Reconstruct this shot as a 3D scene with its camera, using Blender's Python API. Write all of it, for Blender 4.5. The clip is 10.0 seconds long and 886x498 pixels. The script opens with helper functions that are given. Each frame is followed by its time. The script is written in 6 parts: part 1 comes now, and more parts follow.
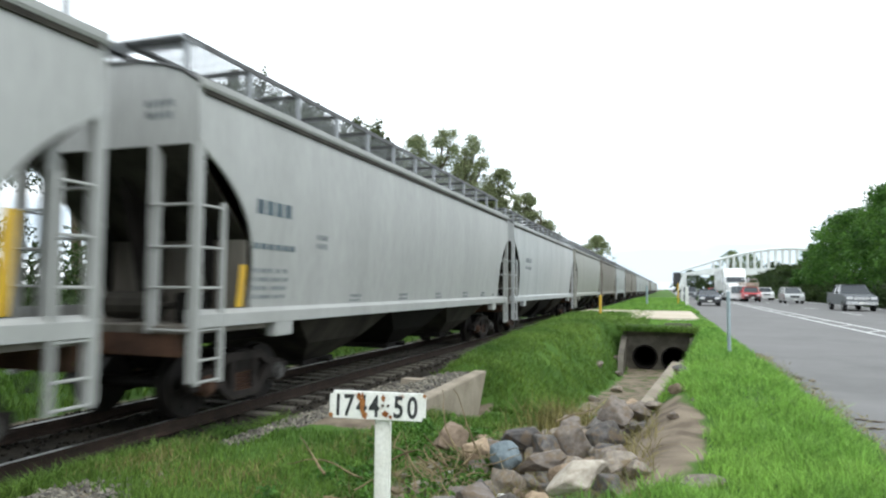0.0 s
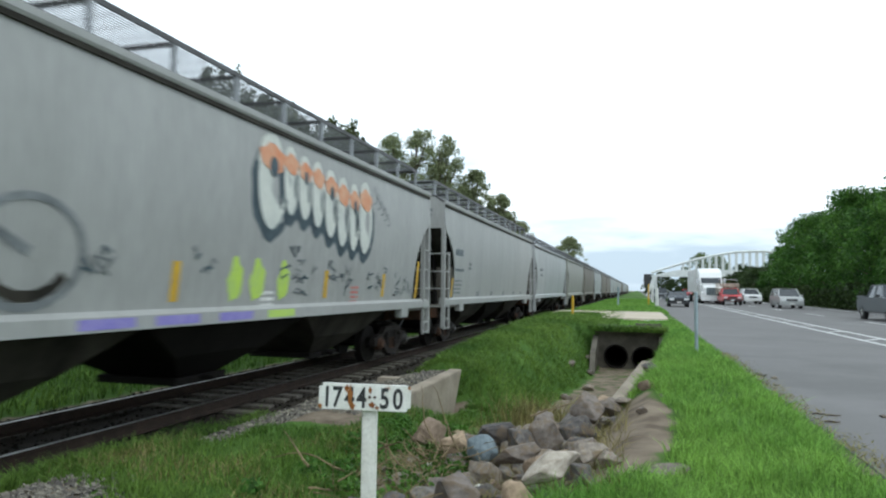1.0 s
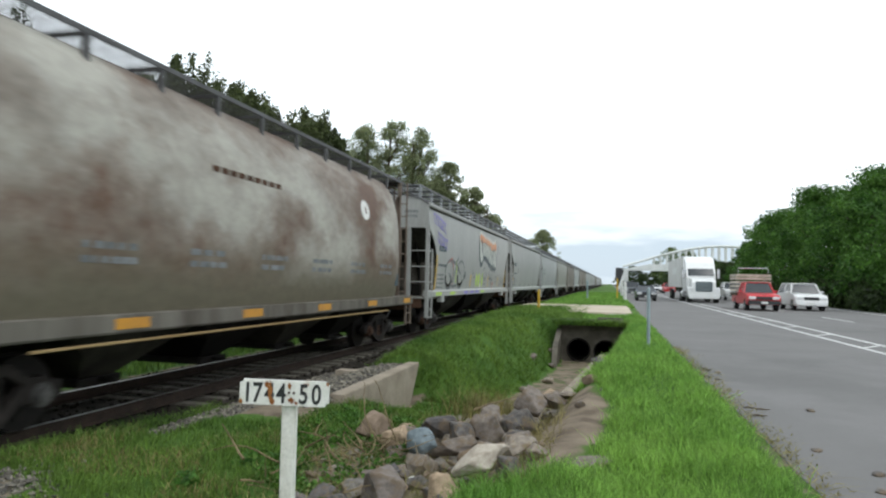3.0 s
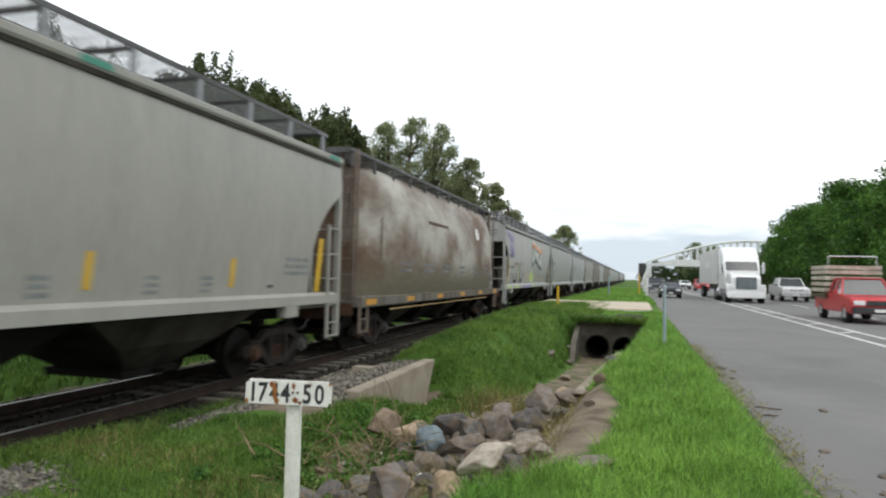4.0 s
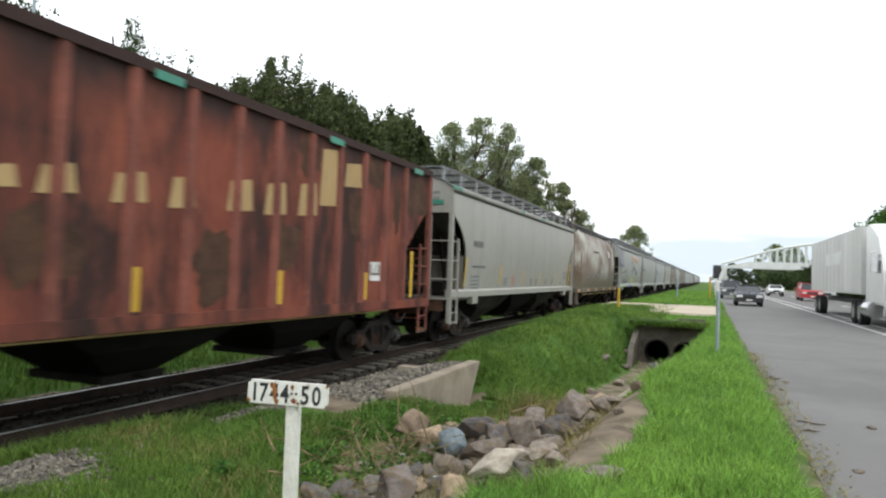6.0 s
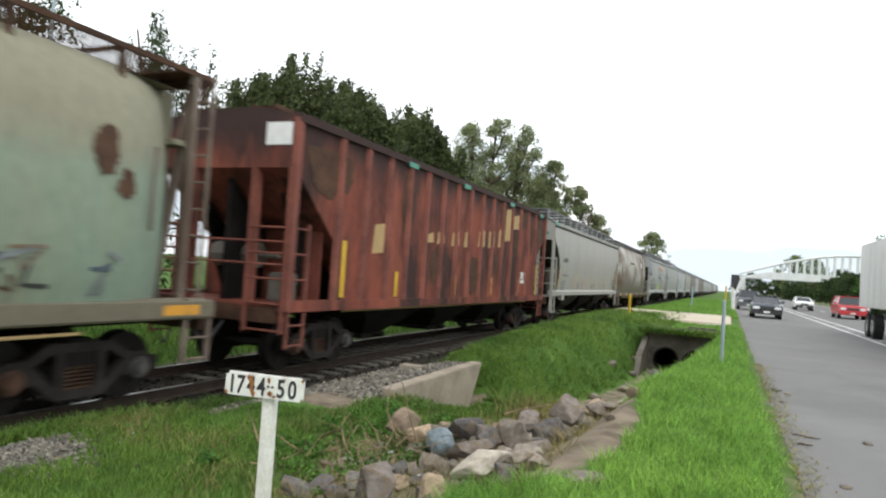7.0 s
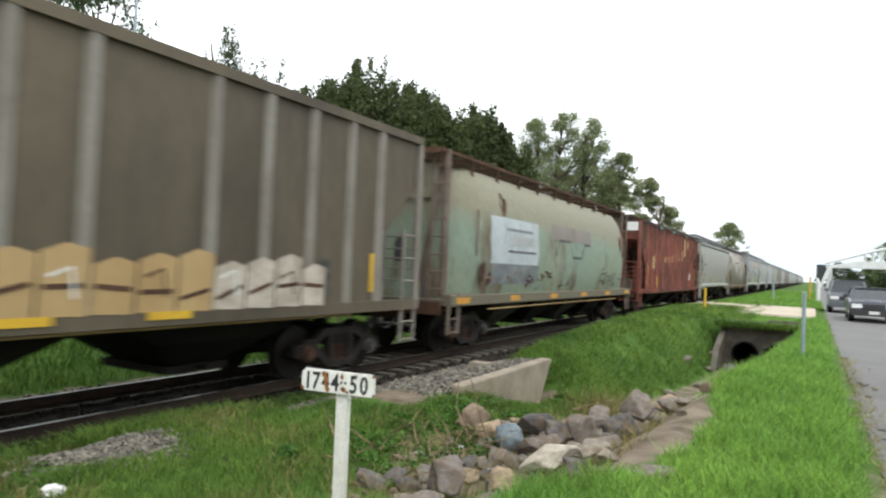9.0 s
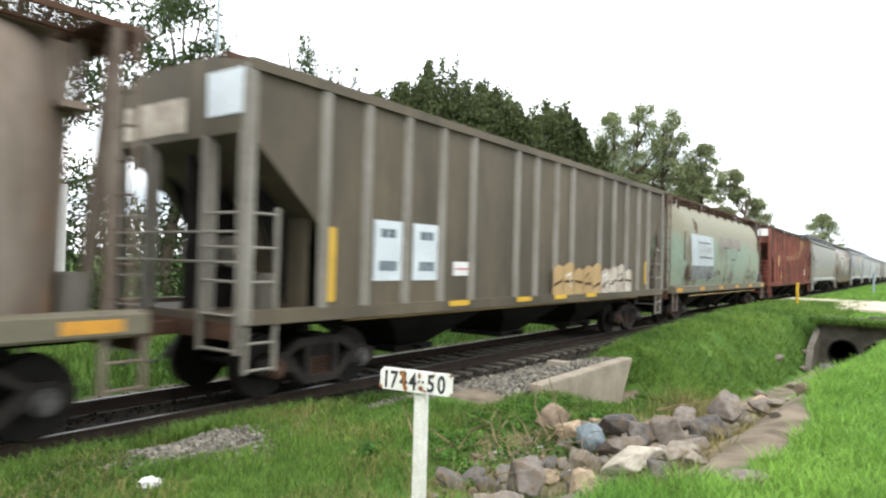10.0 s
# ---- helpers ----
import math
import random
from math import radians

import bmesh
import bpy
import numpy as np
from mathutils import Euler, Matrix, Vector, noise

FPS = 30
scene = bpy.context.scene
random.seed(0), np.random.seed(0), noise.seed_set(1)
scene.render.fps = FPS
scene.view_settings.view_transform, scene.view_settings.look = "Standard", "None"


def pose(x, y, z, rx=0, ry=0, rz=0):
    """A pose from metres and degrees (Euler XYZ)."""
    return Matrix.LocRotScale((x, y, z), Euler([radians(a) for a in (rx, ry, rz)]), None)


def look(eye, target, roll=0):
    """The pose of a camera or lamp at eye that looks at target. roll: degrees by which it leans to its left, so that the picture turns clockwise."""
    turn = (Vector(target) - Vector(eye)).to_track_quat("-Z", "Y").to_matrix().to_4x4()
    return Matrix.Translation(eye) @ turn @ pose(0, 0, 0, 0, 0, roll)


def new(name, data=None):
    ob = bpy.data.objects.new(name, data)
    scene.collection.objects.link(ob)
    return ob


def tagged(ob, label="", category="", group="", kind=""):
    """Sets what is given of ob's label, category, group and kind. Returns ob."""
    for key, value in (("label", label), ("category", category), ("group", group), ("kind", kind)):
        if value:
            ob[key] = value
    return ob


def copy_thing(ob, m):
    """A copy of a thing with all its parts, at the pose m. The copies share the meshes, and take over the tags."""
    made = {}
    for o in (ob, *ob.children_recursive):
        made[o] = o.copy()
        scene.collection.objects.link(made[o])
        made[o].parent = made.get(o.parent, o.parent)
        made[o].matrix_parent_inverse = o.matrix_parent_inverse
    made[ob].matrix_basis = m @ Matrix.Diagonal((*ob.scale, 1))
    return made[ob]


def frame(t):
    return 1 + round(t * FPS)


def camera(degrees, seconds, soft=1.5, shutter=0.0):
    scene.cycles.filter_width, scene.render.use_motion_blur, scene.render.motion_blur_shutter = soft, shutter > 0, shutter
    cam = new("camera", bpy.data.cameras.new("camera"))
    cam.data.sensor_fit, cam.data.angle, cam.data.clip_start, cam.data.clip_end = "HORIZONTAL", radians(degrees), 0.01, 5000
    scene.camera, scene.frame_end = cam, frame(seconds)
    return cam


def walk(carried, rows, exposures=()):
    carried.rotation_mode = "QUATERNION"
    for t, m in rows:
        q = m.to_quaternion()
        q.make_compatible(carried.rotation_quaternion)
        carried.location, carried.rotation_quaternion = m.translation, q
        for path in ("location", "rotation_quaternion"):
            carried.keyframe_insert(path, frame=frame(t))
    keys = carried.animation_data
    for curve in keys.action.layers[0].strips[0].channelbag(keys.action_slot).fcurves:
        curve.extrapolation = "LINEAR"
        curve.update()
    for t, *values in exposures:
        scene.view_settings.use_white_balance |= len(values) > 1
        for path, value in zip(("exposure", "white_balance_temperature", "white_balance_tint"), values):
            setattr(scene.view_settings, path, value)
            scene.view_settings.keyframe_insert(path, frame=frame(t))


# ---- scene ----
cam = camera(67.5, 10.0, soft=2.2, shutter=0.4)
PATH = [
    (0, (7.305, -0.327, 1.76), (6.666, 1.565, 1.874), 0.5),
    (0.5, (7.312, -0.562, 1.748), (6.737, 1.35, 1.865), 0.3),
    (1, (7.314, -0.555, 1.743), (6.751, 1.36, 1.86), 0.7),
    (1.5, (7.364, -0.554, 1.743), (6.824, 1.368, 1.869), -0.2),
    (2, (7.459, -0.592, 1.737), (6.961, 1.341, 1.864), -0.2),
    (3.5, (7.776, -0.61, 1.837), (7.27, 1.324, 1.916), 1.7),
    (4, (7.839, -0.649, 1.851), (7.284, 1.271, 1.929), 1.2),
    (4.5, (7.901, -0.686, 1.859), (7.285, 1.215, 1.934), 2.0),
    (5, (8.009, -0.614, 1.869), (7.308, 1.258, 1.937), 2.6),
    (5.5, (8.155, -0.59, 1.904), (7.423, 1.269, 1.974), 1.3),
    (7, (8.516, -0.458, 1.92), (7.721, 1.375, 1.988), 3.8),
    (7.5, (8.574, -0.502, 1.919), (7.785, 1.334, 1.993), 2.2),
    (8, (8.565, -0.547, 1.935), (7.773, 1.288, 1.998), 3.6),
    (8.5, (8.545, -0.536, 1.919), (7.673, 1.263, 1.972), 4.3),
    (9, (8.612, -0.563, 1.927), (7.633, 1.18, 1.978), 2.4),
    (9.5, (8.609, -0.542, 1.924), (7.526, 1.14, 1.969), 2.1),
    (10, (8.591, -0.531, 1.923), (7.422, 1.091, 1.963), 1.5),
]
walk(cam, [(t, look(eye, target, roll)) for t, eye, target, roll in PATH], [(0, .6, 6200, 9), (.35, .12, 5950, 7), (2, .08, 5900, 6), (3.4, .11, 6400, 11), (4.5, .12, 6500, 12), (7, .46, 6500, 12), (8.5, .45, 6500, 12), (10, 1.02, 6500, 12)])

# ---------- light ----------
world = bpy.data.worlds.new("overcast_sky")
scene.world = world
world.use_nodes = True
wn, wl = world.node_tree.nodes, world.node_tree.links
sky = wn.new("ShaderNodeTexSky")
sky.sky_type = 'NISHITA'
sky.sun_disc = False
sky.sun_elevation, sky.sun_rotation = radians(50), radians(-40)
wco = wn.new("ShaderNodeTexCoord")
wmap = wn.new("ShaderNodeMapping")
wmap.inputs["Scale"].default_value = (1.3, 1.3, 6.5)
wl.new(wco.outputs["Generated"], wmap.inputs[0])
wnoise = wn.new("ShaderNodeTexNoise")
wnoise.inputs["Scale"].default_value, wnoise.inputs["Detail"].default_value = 1.7, 7
wl.new(wmap.outputs[0], wnoise.inputs["Vector"])
wramp = wn.new("ShaderNodeValToRGB")
wramp.color_ramp.elements[0].position, wramp.color_ramp.elements[0].color = 0.42, (5.6, 6.5, 7.2, 1)
wramp.color_ramp.elements[1].position, wramp.color_ramp.elements[1].color = 0.66, (15.5, 15.5, 15.3, 1)
wl.new(wnoise.outputs[0], wramp.inputs[0])
wmix = wn.new("ShaderNodeMixRGB")
wmix.inputs[0].default_value = 0.92
wsep = wn.new("ShaderNodeSeparateXYZ")
wl.new(wco.outputs["Generated"], wsep.inputs[0])
wrise = wn.new("ShaderNodeMapRange")
wrise.interpolation_type = "SMOOTHSTEP"
wrise.inputs[1].default_value, wrise.inputs[2].default_value = 0.10, 0.30
wl.new(wsep.outputs[2], wrise.inputs[0])
wdeck = wn.new("ShaderNodeMixRGB")
wdeck.inputs[2].default_value = (11.6, 12.3, 12.5, 1)
wl.new(wrise.outputs[0], wdeck.inputs[0])
wl.new(wramp.outputs[0], wdeck.inputs[1])
wl.new(sky.outputs[0], wmix.inputs[1])
wl.new(wdeck.outputs[0], wmix.inputs[2])
wl.new(wmix.outputs[0], wn["Background"].inputs[0])
wn["Background"].inputs[1].default_value = 0.115
sun = new("sun", bpy.data.lights.new("sun", "SUN"))
sun.data.energy, sun.data.angle, sun.data.color = 0.9, radians(30), (1.0, 0.96, 0.9)
sun.matrix_world = look((0, 0, 0), (-0.42, 0.5, -0.95))


# ---------- materials ----------
def mat(name, a, b=None, scale=3.0, rough=0.6, metal=0.0, bump=0.0, fine=40.0, lo=0.35, hi=0.65, c=None, cscale=1.0, clo=0.55, chi=0.62, stretch=(1, 1, 1), coord="Object", isl=0.0, fade=None):
    """Two colours a and b mixed by broad and fine noise, a third c in patches, and fine relief."""
    m = bpy.data.materials.new(name)
    m.use_nodes = True
    n, l = m.node_tree.nodes, m.node_tree.links
    p = n["Principled BSDF"]
    p.inputs["Roughness"].default_value, p.inputs["Metallic"].default_value = rough, metal
    p.inputs["Specular IOR Level"].default_value = 0.5 if rough < .6 else (0.3 if rough < .7 else 0.1)
    b = b or tuple(v * 0.8 for v in a)
    co = n.new("ShaderNodeTexCoord")
    mp = n.new("ShaderNodeMapping")
    mp.inputs["Scale"].default_value = stretch
    l.new(co.outputs[coord], mp.inputs[0])

    def noise_ramp(s, lo_, hi_, detail=6):
        t = n.new("ShaderNodeTexNoise")
        t.inputs["Scale"].default_value, t.inputs["Detail"].default_value, t.inputs["Roughness"].default_value = s, detail, 0.62
        l.new(mp.outputs[0], t.inputs["Vector"])
        r = n.new("ShaderNodeMapRange")
        r.inputs[1].default_value, r.inputs[2].default_value = lo_, hi_
        l.new(t.outputs[0], r.inputs[0])
        return t, r

    def mix(f, x, y, kind="MIX"):
        q = n.new("ShaderNodeMixRGB")
        q.blend_type = kind
        for s, v in zip(q.inputs, (f, x, y)):
            if isinstance(v, (int, float)):
                s.default_value = v
            elif isinstance(v, tuple):
                s.default_value = (*v, 1)
            else:
                l.new(v, s)
        return q.outputs[0]
    _, r1 = noise_ramp(scale, lo, hi)
    t2, r2 = noise_ramp(fine, 0.3, 0.7)
    col = mix(r1.outputs[0], a, b)
    if c:
        _, r3 = noise_ramp(cscale, clo, chi, 9)
        col = mix(r3.outputs[0], col, c)
    if fade:
        # paint faded or soiled towards one height, with a ragged border
        fcol, z0, z1, rag = fade
        sx = n.new("ShaderNodeSeparateXYZ")
        l.new(co.outputs[coord], sx.inputs[0])
        tn, _ = noise_ramp(1.6, 0, 1, 8)
        am = n.new("ShaderNodeMath")
        am.operation = "MULTIPLY_ADD"
        l.new(tn.outputs[0], am.inputs[0])
        am.inputs[1].default_value = rag
        l.new(sx.outputs[2], am.inputs[2])
        rr_ = n.new("ShaderNodeMapRange")
        rr_.inputs[1].default_value, rr_.inputs[2].default_value = z0 + rag / 2, z1 + rag / 2
        l.new(am.outputs[0], rr_.inputs[0])
        col = mix(rr_.outputs[0], col, fcol)
    dk = mix(r2.outputs[0], (0.86, 0.86, 0.86), (1.1, 1.1, 1.1))
    col = mix(1.0, col, dk, "MULTIPLY")
    if isl:
        g = n.new("ShaderNodeNewGeometry")
        oi = n.new("ShaderNodeObjectInfo")
        ad = n.new("ShaderNodeMath")
        ad.operation = "ADD"
        l.new(g.outputs["Random Per Island"], ad.inputs[0])
        l.new(oi.outputs["Random"], ad.inputs[1])
        fr = n.new("ShaderNodeMath")
        fr.operation = "FRACT"
        l.new(ad.outputs[0], fr.inputs[0])
        col = mix(1.0, col, mix(fr.outputs[0], (1 - isl, 1 - isl, 1 - isl), (1 + isl, 1 + isl, 1 + isl * 0.6)), "MULTIPLY")
    l.new(col, p.inputs["Base Color"])
    if bump:
        bp = n.new("ShaderNodeBump")
        bp.inputs["Strength"].default_value, bp.inputs["Distance"].default_value = bump, 0.02
        l.new(t2.outputs[0], bp.inputs["Height"])
        l.new(bp.outputs[0], p.inputs["Normal"])
    return m


def leafy(name, a, b, trans=0.25):
    m = mat(name, a, b, scale=0.35, rough=0.6, fine=6, isl=0.5)
    p = m.node_tree.nodes["Principled BSDF"]
    p.inputs["Specular IOR Level"].default_value = 0.2
    n, l = m.node_tree.nodes, m.node_tree.links
    tl, mx = n.new("ShaderNodeBsdfTranslucent"), n.new("ShaderNodeMixShader")
    l.new(p.inputs["Base Color"].links[0].from_socket, tl.inputs[0])
    mx.inputs[0].default_value = trans
    l.new(p.outputs[0], mx.inputs[1])
    l.new(tl.outputs[0], mx.inputs[2])
    l.new(mx.outputs[0], n["Material Output"].inputs[0])
    return m


STREAK = (1.2, 1.2, 0.18)
M = dict(
    hop_grey=mat("hopper_grey", (0.335, 0.338, 0.322), (0.285, 0.288, 0.272), 1.2, .5, stretch=STREAK, fine=14, bump=.04),
    hop_white=mat("hopper_white", (0.38, 0.39, 0.385), (0.3, 0.31, 0.305), 1.2, .5, stretch=STREAK, fine=14, bump=.04),
    hop_beige=mat("hopper_beige", (0.3, 0.295, 0.26), (0.26, 0.255, 0.225), 1.1, .5, stretch=STREAK, fine=14, bump=.04),
    hop_brown=mat("hopper_brown", (0.22, 0.195, 0.165), (0.16, 0.14, 0.12), 1.2, .6, stretch=STREAK, fine=14, bump=.06),
    rusty_white=mat("rusty_white", (.36, .345, .30), (.15, .12, .095), .7, .6, stretch=(1, .45, .7), fine=9, bump=.1, lo=.4, hi=.62, c=(.11, .062, .038), cscale=.62, clo=.44, chi=.6, fade=((.13, .115, .08), 2.3, 1.4, 1.3)),
    strut=mat("rust_stained_strut", (.20, .165, .135), (.11, .08, .062), 2.2, .7, stretch=(1, 1, .4), fine=14, bump=.12),
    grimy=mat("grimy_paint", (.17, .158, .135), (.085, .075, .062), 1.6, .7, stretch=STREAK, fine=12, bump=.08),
    cast=mat("cast_side_frame", (.034, .029, .026), (.018, .0155, .014), 4, .75, fine=20, bump=.15),
    board=mat("running_board_steel", (.10, .10, .102), (.06, .058, .056), 3, .55, .3, fine=30),
    rusty_brown=mat("rusty_brown", (.24, .205, .17), (.13, .09, .065), .9, .7, stretch=(1, .8, .35), fine=9, bump=.1, c=(.42, .24, .1), cscale=.9, clo=.58, chi=.75),
    mint=mat("mint_paint", (.185, .255, .2), (.205, .235, .165), .8, .6, stretch=(1, .8, .4), fine=10, bump=.08, c=(.115, .08, .048), cscale=1.1, clo=.52, chi=.68, fade=((.205, .195, .135), 2.75, 3.25, .8)),
    mint_top=mat("faded_mint_top", (.31, .315, .215), (.25, .24, .16), .8, .65, stretch=(1, .7, .5), fine=10, bump=.08, c=(.16, .115, .07), cscale=.9, clo=.58, chi=.74),
    red=mat("rust_red", (.205, .062, .042), (.045, .026, .023), .7, .7, stretch=(1, 1, .35), fine=10, bump=.12, c=(.25, .08, .052), cscale=1.2, clo=.50, chi=.68, lo=.42, hi=.6, fade=((.045, .028, .025), 3.5, 4.2, 1.4)),
    red_rib=mat("red_rib", (.235, .085, .062), (.11, .047, .038), 1.0, .7, fine=12, bump=.1),
    taupe=mat("taupe_paint", (.112, .091, .060), (.06, .05, .034), .8, .65, stretch=(1, 1, .3), fine=12, bump=.08),
    taupe_rib=mat("taupe_rib", (.22, .205, .175), (.16, .145, .12), .8, .65, fine=12, bump=.06),
    # underframe and wheel colours hold the train's own shade besides their grime
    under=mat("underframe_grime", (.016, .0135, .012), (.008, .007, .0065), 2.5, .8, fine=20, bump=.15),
    # lit and shaded copies of the bay colour, both dimmed for under-car shade
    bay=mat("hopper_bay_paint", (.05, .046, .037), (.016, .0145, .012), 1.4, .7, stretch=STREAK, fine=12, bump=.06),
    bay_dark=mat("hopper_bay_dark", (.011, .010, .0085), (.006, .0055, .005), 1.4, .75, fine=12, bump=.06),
    rustdark=mat("dark_rust", (.10, .055, .035), (.05, .03, .022), 2.0, .8, fine=20, bump=.15),
    grate=mat("galvanised_grate", (.30, .31, .32), (.22, .23, .24), 3, .5, .3, fine=30),
    bearing=mat("bearing_cap", (.10, .095, .09), (.05, .048, .045), 6, .5, .3),
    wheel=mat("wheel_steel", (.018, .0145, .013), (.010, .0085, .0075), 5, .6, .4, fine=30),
    yellow=mat("yellow_stripe", (.58, .36, .02), (.50, .30, .02), 4, .5),
    orange=mat("orange_stripe", (.55, .26, .02), (.42, .2, .03), 4, .55),
    white=mat("white_paint", (.72, .72, .69), (.6, .6, .57), 4, .5),
    palebox=mat("pale_placard", (.55, .60, .62), (.48, .53, .56), 3, .5),
    chalky=mat("chalky_overpaint", (.40, .44, .46), (.30, .34, .34), 1.4, .6, stretch=(1, .8, .5), fine=9, bump=.05, c=(.2, .22, .19), cscale=1.3, clo=.55, chi=.75),
    tan=mat("tan_patch", (.42, .30, .15), (.34, .23, .11), 1.5, .7, fine=12, stretch=(1, 1, .4)),
    black=mat("black_paint", (.02, .02, .022), (.035, .035, .035), 4, .5),
    green=mat("teal_mark", (.03, .22, .15), (.04, .18, .13), 4, .5),
    purple=mat("purple_spray", (.20, .17, .48), (.28, .25, .5), 5, .6),
    orange_spray=mat("orange_spray", (.58, .22, .10), (.6, .35, .22), 4, .6),
    lime=mat("lime_spray", (.45, .62, .08), (.4, .55, .15), 4, .6),
    grey_spray=mat("grey_spray", (.2, .215, .22), (.11, .12, .125), 3, .6),
    teal_spray=mat("slate_spray", (.07, .10, .115), (.045, .065, .08), 3, .6),
    pale_spray=mat("pale_spray", (.60, .61, .55), (.5, .52, .48), 2, .6),
    redtext=mat("red_lettering", (.45, .12, .10), (.4, .15, .13), 5, .5),
    ground=None,
    asphalt=mat("asphalt", (.175, .170, .166), (.135, .132, .128), .5, .85, fine=90, bump=.25, c=(.17, .165, .16), cscale=.25, clo=.5, chi=.7, coord="Object"),
    line=mat("road_line_paint", (.62, .62, .60), (.38, .38, .37), 4, .7, fine=60),
    # ballast darkened by oil, and further for the shade below the train
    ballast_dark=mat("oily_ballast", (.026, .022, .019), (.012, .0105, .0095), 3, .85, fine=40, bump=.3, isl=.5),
    ballast=mat("ballast_stone", (.20, .185, .17), (.12, .11, .105), 4, .85, fine=40, bump=.3, isl=.55),
    sleeper=mat("weathered_sleeper", (.15, .137, .118), (.075, .068, .06), 5, .85, fine=50, bump=.25, isl=.2),
    rail=mat("rail_side", (.05, .035, .028), (.03, .024, .02), 4, .7, .3),
    railtop=mat("rail_head", (.40, .39, .38), (.28, .27, .26), 6, .35, 1.0),
    concrete=mat("old_concrete", (.33, .285, .225), (.23, .195, .15), 1.6, .85, fine=30, bump=.2, c=(.17, .155, .125), cscale=1.5, clo=.6, chi=.8),
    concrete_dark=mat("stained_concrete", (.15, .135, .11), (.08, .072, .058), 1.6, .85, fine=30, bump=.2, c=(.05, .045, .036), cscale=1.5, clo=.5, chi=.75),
    slab=mat("pale_slab", (.50, .43, .34), (.40, .35, .27), .9, .85, fine=25, bump=.15),
    rock=mat("grey_rock", (.29, .25, .225), (.15, .13, .12), 3.2, .85, fine=26, bump=.5, isl=.3, c=(.19, .145, .105), cscale=2.2, clo=.48, chi=.62),
    rockdark=mat("dark_rock", (.19, .175, .17), (.085, .08, .08), 3.2, .8, fine=26, bump=.5, isl=.3, c=(.19, .145, .105), cscale=2.2, clo=.48, chi=.62),
    rockbrown=mat("brown_rock", (.33, .25, .19), (.22, .165, .125), 3.2, .85, fine=26, bump=.5, isl=.3, c=(.19, .145, .105), cscale=2.2, clo=.48, chi=.62),
    rockpale=mat("pale_rock", (.50, .45, .38), (.30, .26, .21), 3, .85, fine=26, bump=.4),
    rockblue=mat("bluish_stone", (.165, .205, .22), (.11, .135, .15), 4, .6, fine=26, bump=.2),
    twig=mat("dry_twig", (.23, .18, .10), (.10, .075, .045), 6, .9, fine=40),
    signw=mat("sign_enamel", (.78, .77, .73), (.66, .65, .6), 9, .5, fine=60, c=(.30, .11, .035), cscale=11, clo=.63, chi=.70),
    signrust=mat("sign_rust", (.20, .075, .03), (.34, .15, .05), 14, .8, fine=70, bump=.3),
    postw=mat("whitewashed_post", (.72, .71, .66), (.58, .56, .5), 7, .75, fine=50, bump=.2, c=(.25, .2, .14), cscale=9, clo=.68, chi=.78),
    bridge=mat("bridge_white", (.68, .70, .68), (.58, .6, .58), .6, .5),
    steel=mat("bluish_steel", (.33, .40, .42), (.26, .32, .34), 5, .45, .3),
    glass=mat("car_glass", (.025, .03, .035), (.03, .035, .04), 3, .08),
    tyre=mat("tyre_rubber", (.022, .022, .022), (.03, .03, .03), 5, .85),
    chrome=mat("chrome_trim", (.55, .55, .56), (.5, .5, .5), 5, .25, .9),
    lamp=mat("headlamp_lens", (.75, .76, .76), (.65, .66, .66), 5, .15),
    car_dark=mat("charcoal_car_paint", (.035, .042, .055), (.03, .036, .048), 2, .25),
    car_white=mat("white_car_paint", (.74, .75, .74), (.7, .7, .69), 2, .28),
    car_silver=mat("silver_car_paint", (.40, .41, .40), (.36, .37, .36), 2, .28, .3),
    car_red=mat("red_car_paint", (.48, .025, .03), (.42, .02, .025), 2, .28),
    car_grey=mat("grey_car_paint", (.10, .11, .12), (.09, .1, .11), 2, .28),
    trailer=mat("trailer_panel", (.62, .62, .60), (.52, .52, .5), .8, .5, stretch=STREAK),
    bark=mat("bark", (.12, .095, .07), (.07, .055, .042), 4, .9, fine=25, bump=.4),
    leaf_dark=leafy("leaf_dark", (.022, .042, .013), (.045, .07, .02)),
    leaf_grove=leafy("leaf_grove", (.055, .072, .03), (.095, .115, .05), .35),
    leaf_euc=leafy("leaf_olive", (.19, .225, .12), (.27, .295, .18), .5),
    leaf_green=leafy("leaf_green", (.026, .08, .014), (.085, .18, .03)),
    leaf_pale=leafy("leaf_pale", (.10, .14, .05), (.13, .17, .07)),
    grass=leafy("grass_blade", (.235, .40, .085), (.125, .27, .055), .45),
    grass_low=leafy("short_grass_blade", (.155, .245, .052), (.06, .13, .026), .4),
    grass_dry=leafy("straw_blade", (.24, .20, .09), (.16, .16, .06)),
    litter=mat("pale_litter", (.7, .7, .68), (.6, .6, .58), 6, .5),
)


